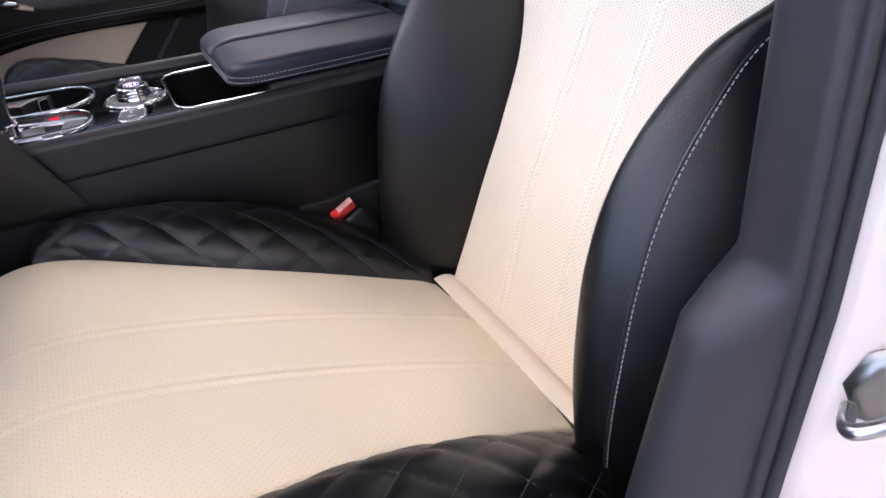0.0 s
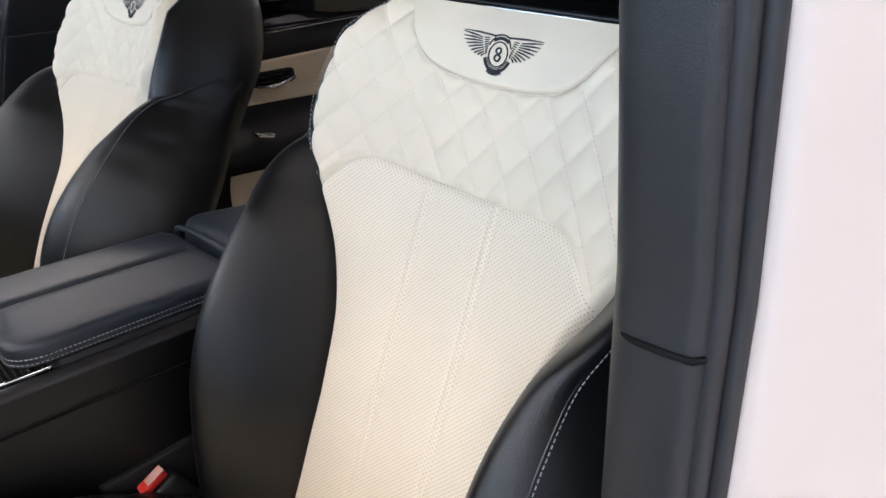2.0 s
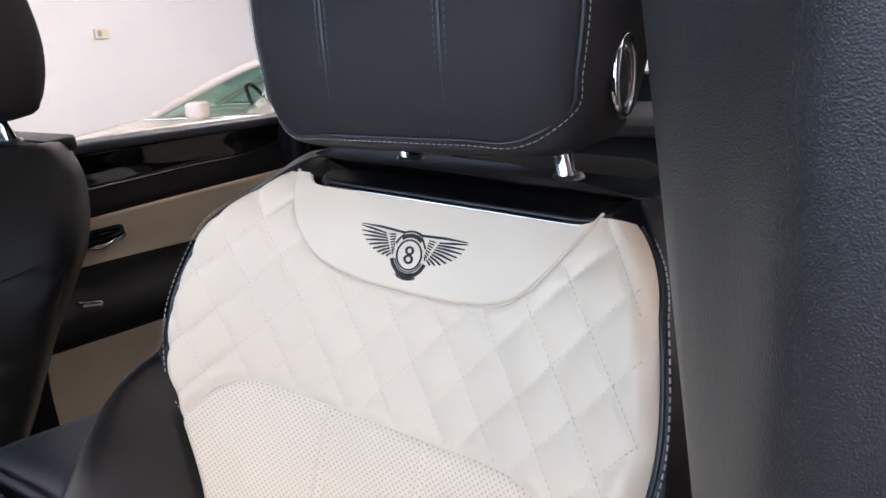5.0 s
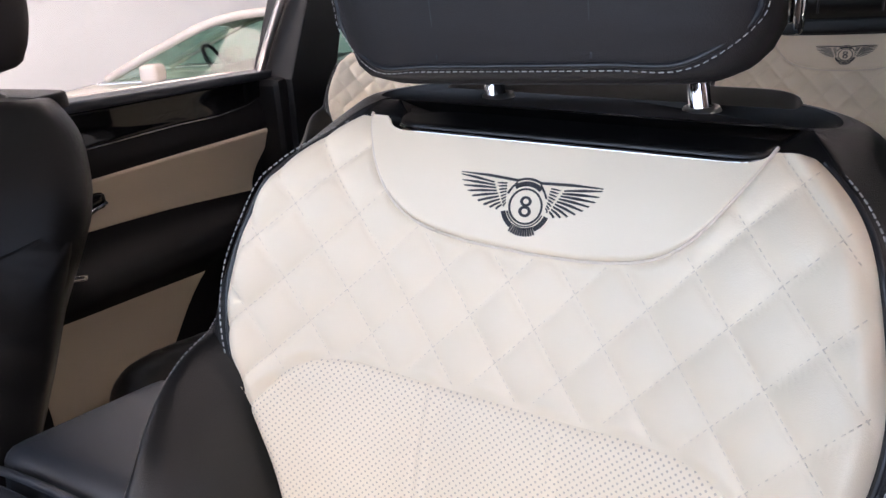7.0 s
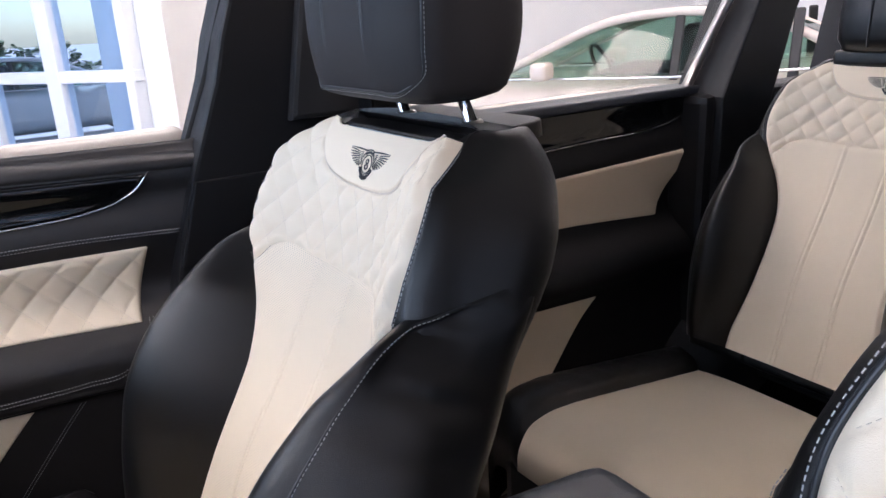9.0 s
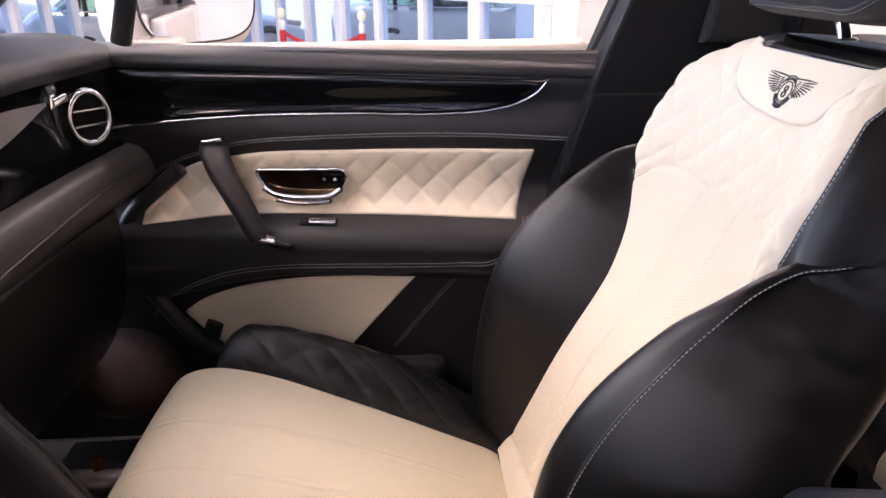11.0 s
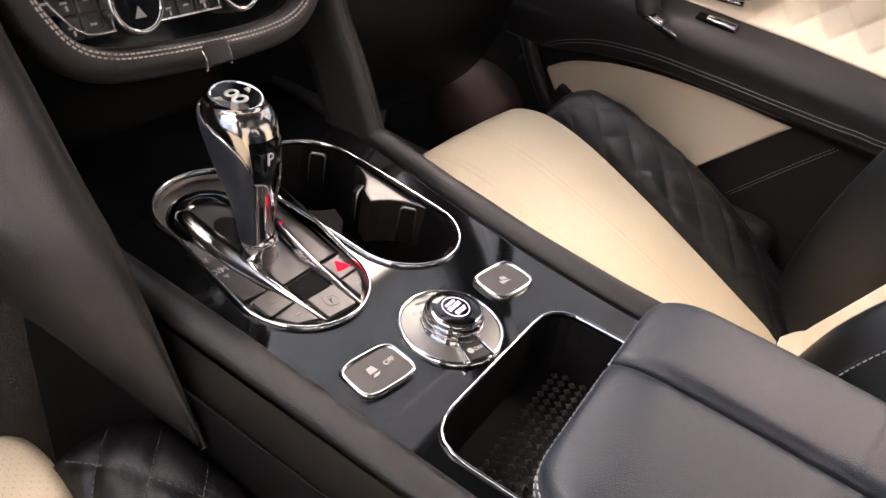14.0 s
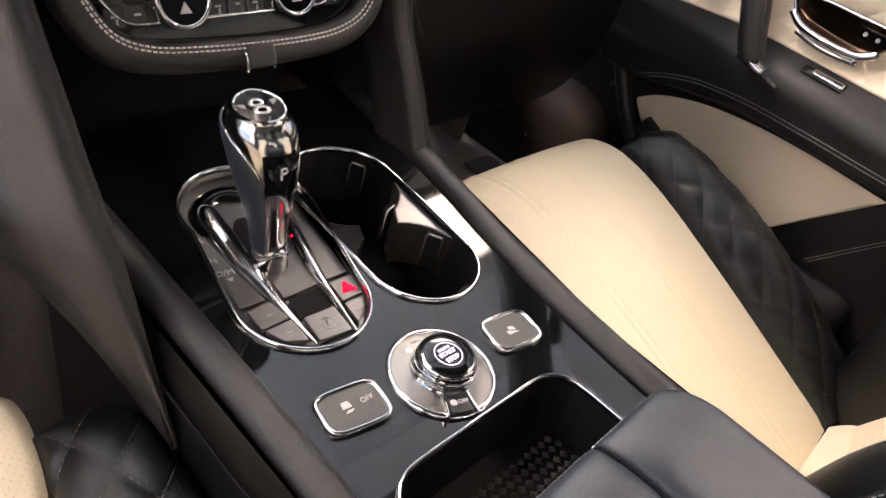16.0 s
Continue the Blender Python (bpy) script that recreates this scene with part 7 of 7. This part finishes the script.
for o, out in ((0.0036, 0.0101), (0.0062, 0.0087)):
    stitches([fl + inward * o + out_of * out], stack, thread_pale, pitch=0.0038, r=0.0007)
lo = curve(((1.09, 0.345), (1.104, 0.303), (1.142, 0.283), (1.25, 0.270), (1.36, 0.268)), np.linspace(1.0905, 1.36, 20))
hi = curve(((1.09, 0.450), (1.099, 0.494), (1.116, 0.509), (1.15, 0.517), (1.36, 0.521)), np.linspace(1.0905, 1.36, 20))
P = np.array([[(float(sx(z)) - 0.004, a + (b - a) * u, z) for z, a, b in zip(np.linspace(1.0905, 1.36, 20), lo, hi)] for u in np.linspace(0, 1, 20)])
sheet("stack_face", P, lacquer, stack, "gloss black stack face")
tilt = math.degrees(math.atan(0.42))
cm = lambda y, z, d=0.0: Matrix.Translation((float(sx(z)) + d, y, z)) @ pose(0, 0, 0, 90, 0, 90) @ pose(0, 0, 0, -tilt, 0, 0)
CZ = 1.1215
strip = rounded([(-0.076, -0.0135), (0.076, -0.0135), (0.095, 0.0150), (-0.095, 0.0150)], 0.012)
cl = put("climate_panel", ring_prism(strip, 0.0022, 0.004, cm(0.392, CZ, -0.003)), chrome, stack, "chrome rimmed climate panel")
part("panel_face", prism([(x * 0.985, y * 0.96) for x, y in strip], 0.0012, 0, cm(0.392, CZ, -0.003)), plastic, cl, "black key field")
for y in (0.352, 0.434):
    dm = cm(y, CZ + 0.002, 0.0)
    d = put("temperature_dial", lathe([(0.0190, -0.003), (0.0190, 0.008), (0.0178, 0.010), (0.0164, 0.0105), (0.0156, 0.009)], 44, dm), chrome, cl, "chrome temperature dial")
    put("dial_glass", lathe([(0.0, 0.0085), (0.010, 0.0085), (0.0157, 0.0088)], 40, dm), lacquer, d, "black dial glass")
    part("dial_mark", prism([(-0.004, -0.009), (0.004, -0.009), (0, -0.002)], 0.0004, 0, dm @ Matrix.Translation((0, 0, 0.0087))), icon_dim, d)
for j, (y, low) in enumerate(((0.312, True), (0.326, True), (0.379, True), (0.393, True), (0.407, True), (0.460, True), (0.473, True), (0.3005, False), (0.4835, False))):
    for dz in (0.0072, -0.0066) if low else (0.0085,):
        k = part("climate_key", rbox((0.0128, 0.0125, 0.0016), 0.0006, 1, cm(y, CZ, -0.001) @ Matrix.Translation((0, dz, 0))), key_dark, cl, "black climate key")
        part("icon", rbox((0.0042, 0.0014, 0.0004), 0, 1, cm(y, CZ, -0.001) @ Matrix.Translation((0, dz + 0.001, 0.0009))), icon_dim, k)
        if j % 2 == 0:
            part("icon", rbox((0.0014, 0.0030, 0.0004), 0, 1, cm(y, CZ, -0.001) @ Matrix.Translation((0.001, dz - 0.002, 0.0009))), icon_dim, k)
part("silver_bar", rbox((0.222, 0.006, 0.006), 0.002, 2, cm(0.396, 1.152, 0.0)), satin, stack, "satin bar")
part("screen", rbox((0.205, 0.135, 0.004), 0.003, 2, cm(MID - 0.008, 1.262, -0.001)), screen_mat, stack, "dark glossy screen")
put("volume_knob", lathe([(0.012, 0.0), (0.012, 0.012), (0.010, 0.014), (0.0, 0.014)], 28, cm(0.499, 1.205)), chrome, stack, "chrome volume knob")
for k in range(3):
    part("side_key", rbox((0.018, 0.014, 0.003), 0.001, 1, cm(0.499, (1.172, 1.232, 1.250)[k])), key_dark, stack, "black side key")
part("leather_tab", rbox((0.005, 0.0212, 0.015), 0.002, 3, pose(float(sx(1.089)) + 0.0105, 0.3990, 1.0905, 0, -30, 0)), leather_soft, stack, "leather tab", smooth=True)
for y in (0.3885, 0.4095):
    tube("chrome_clip", smooth_path([(float(sx(1.096)) + 0.0085, y, 1.0955), (float(sx(1.09)) + 0.0118, y, 1.0905), (float(sx(1.083)) + 0.0108, y, 1.0815)], 16), 0.0011, chrome, stack, "chrome clip")
part("recess_panel", rbox((0.06, 0.25, 0.14), 0.01, 1, pose(-0.84, 0.39, 1.03)), rubber, stack, "black recess")
# leather wings between stack and console
WING = ((0.78, -0.52), (0.94, -0.573), (0.985, -0.595), (1.02, -0.614), (1.047, -0.632), (1.07, -0.653), (1.10, -0.676), (1.139, -0.707), (1.20, -0.745), (1.32, -0.80))
P = []
for z in np.linspace(0.925, 1.30, 40):
    x = float(curve(WING, z))
    s = min(1.0, 0.04 + max(0.0, (z - 0.925) / 0.13))
    pts = smooth_path([(x - 0.12, 0.263, 0), (x - 0.012, 0.264, 0), (x - 0.001, 0.264 - 0.006 * s, 0), (x + 0.001, 0.264 - 0.014 * s, 0), (x - 0.010, 0.264 - 0.026 * s, 0), (x - 0.045, 0.264 - 0.049 * s, 0), (x - 0.20, 0.264 - 0.099 * s, 0)], 32)
    P.append(np.stack([pts[:, 0], pts[:, 1], np.full(len(pts), z)], -1))
sheet("wing", np.array(P), leather_soft, stack, "dark leather wing", thick=0.003)
STRUT = ((0.95, -0.640), (0.987, -0.662), (1.046, -0.693), (1.091, -0.721), (1.149, -0.731), (1.22, -0.750))
P = []
for z in np.linspace(0.96, 1.22, 28):
    x = float(curve(STRUT, z))
    y = 0.545 + 0.02 * (1.149 - z)
    pts = smooth_path([(x - 0.24, y + 0.020, 0), (x - 0.02, y + 0.012, 0), (x - 0.002, y + 0.006, 0), (x, y, 0), (x - 0.006, y - 0.007, 0), (x - 0.05, y - 0.012, 0)], 26)
    P.append(np.stack([pts[:, 0], pts[:, 1], np.full(len(pts), z)], -1))
sheet("strut", np.array(P), leather_soft, stack, "dark leather strut", thick=0.003)

for yy in (1.315, -0.48):
    part("kick_panel", rbox((0.90, 0.05, 0.44), 0.01, 2, pose(-0.98, yy, 0.66)), carpet, dash, "dark kick panel")
part("tunnel_front", rbox((0.7, 0.30, 0.55), 0.04, 3, pose(-1.10, 0.40, 0.70)), carpet, dash, "dark carpeted tunnel", smooth=True)

# passenger footwell mat and floor vent disc
foot = thing("floor_mat", "brown carpet floor mat", "floor mat", (-1.0, 0.85, 0.445))
part("pile", rbox((0.5, 0.5, 0.012), 0.005, 2), carpet, foot)

# carpeted wheel-arch bulge in the passenger footwell
bulge = np.array([[(-0.93 + 0.10 * math.sin(a) * math.cos(b), 1.30 - 0.13 * math.cos(a), 0.70 + 0.085 * math.sin(a) * math.sin(b)) for b in np.linspace(0, 2 * math.pi, 40, endpoint=False)] for a in np.linspace(0.02, math.pi / 2, 14)])
sheet("speaker_cover", bulge, speaker_cloth, door, "round brown speaker cover", wrap_v=True)

# small orange block low in the passenger footwell
part("block", rbox((0.016, 0.006, 0.030), 0.002, 2, pose(-0.967, 1.163, 0.576, 8, 0, 30)), block_orange, dash, "small orange block")
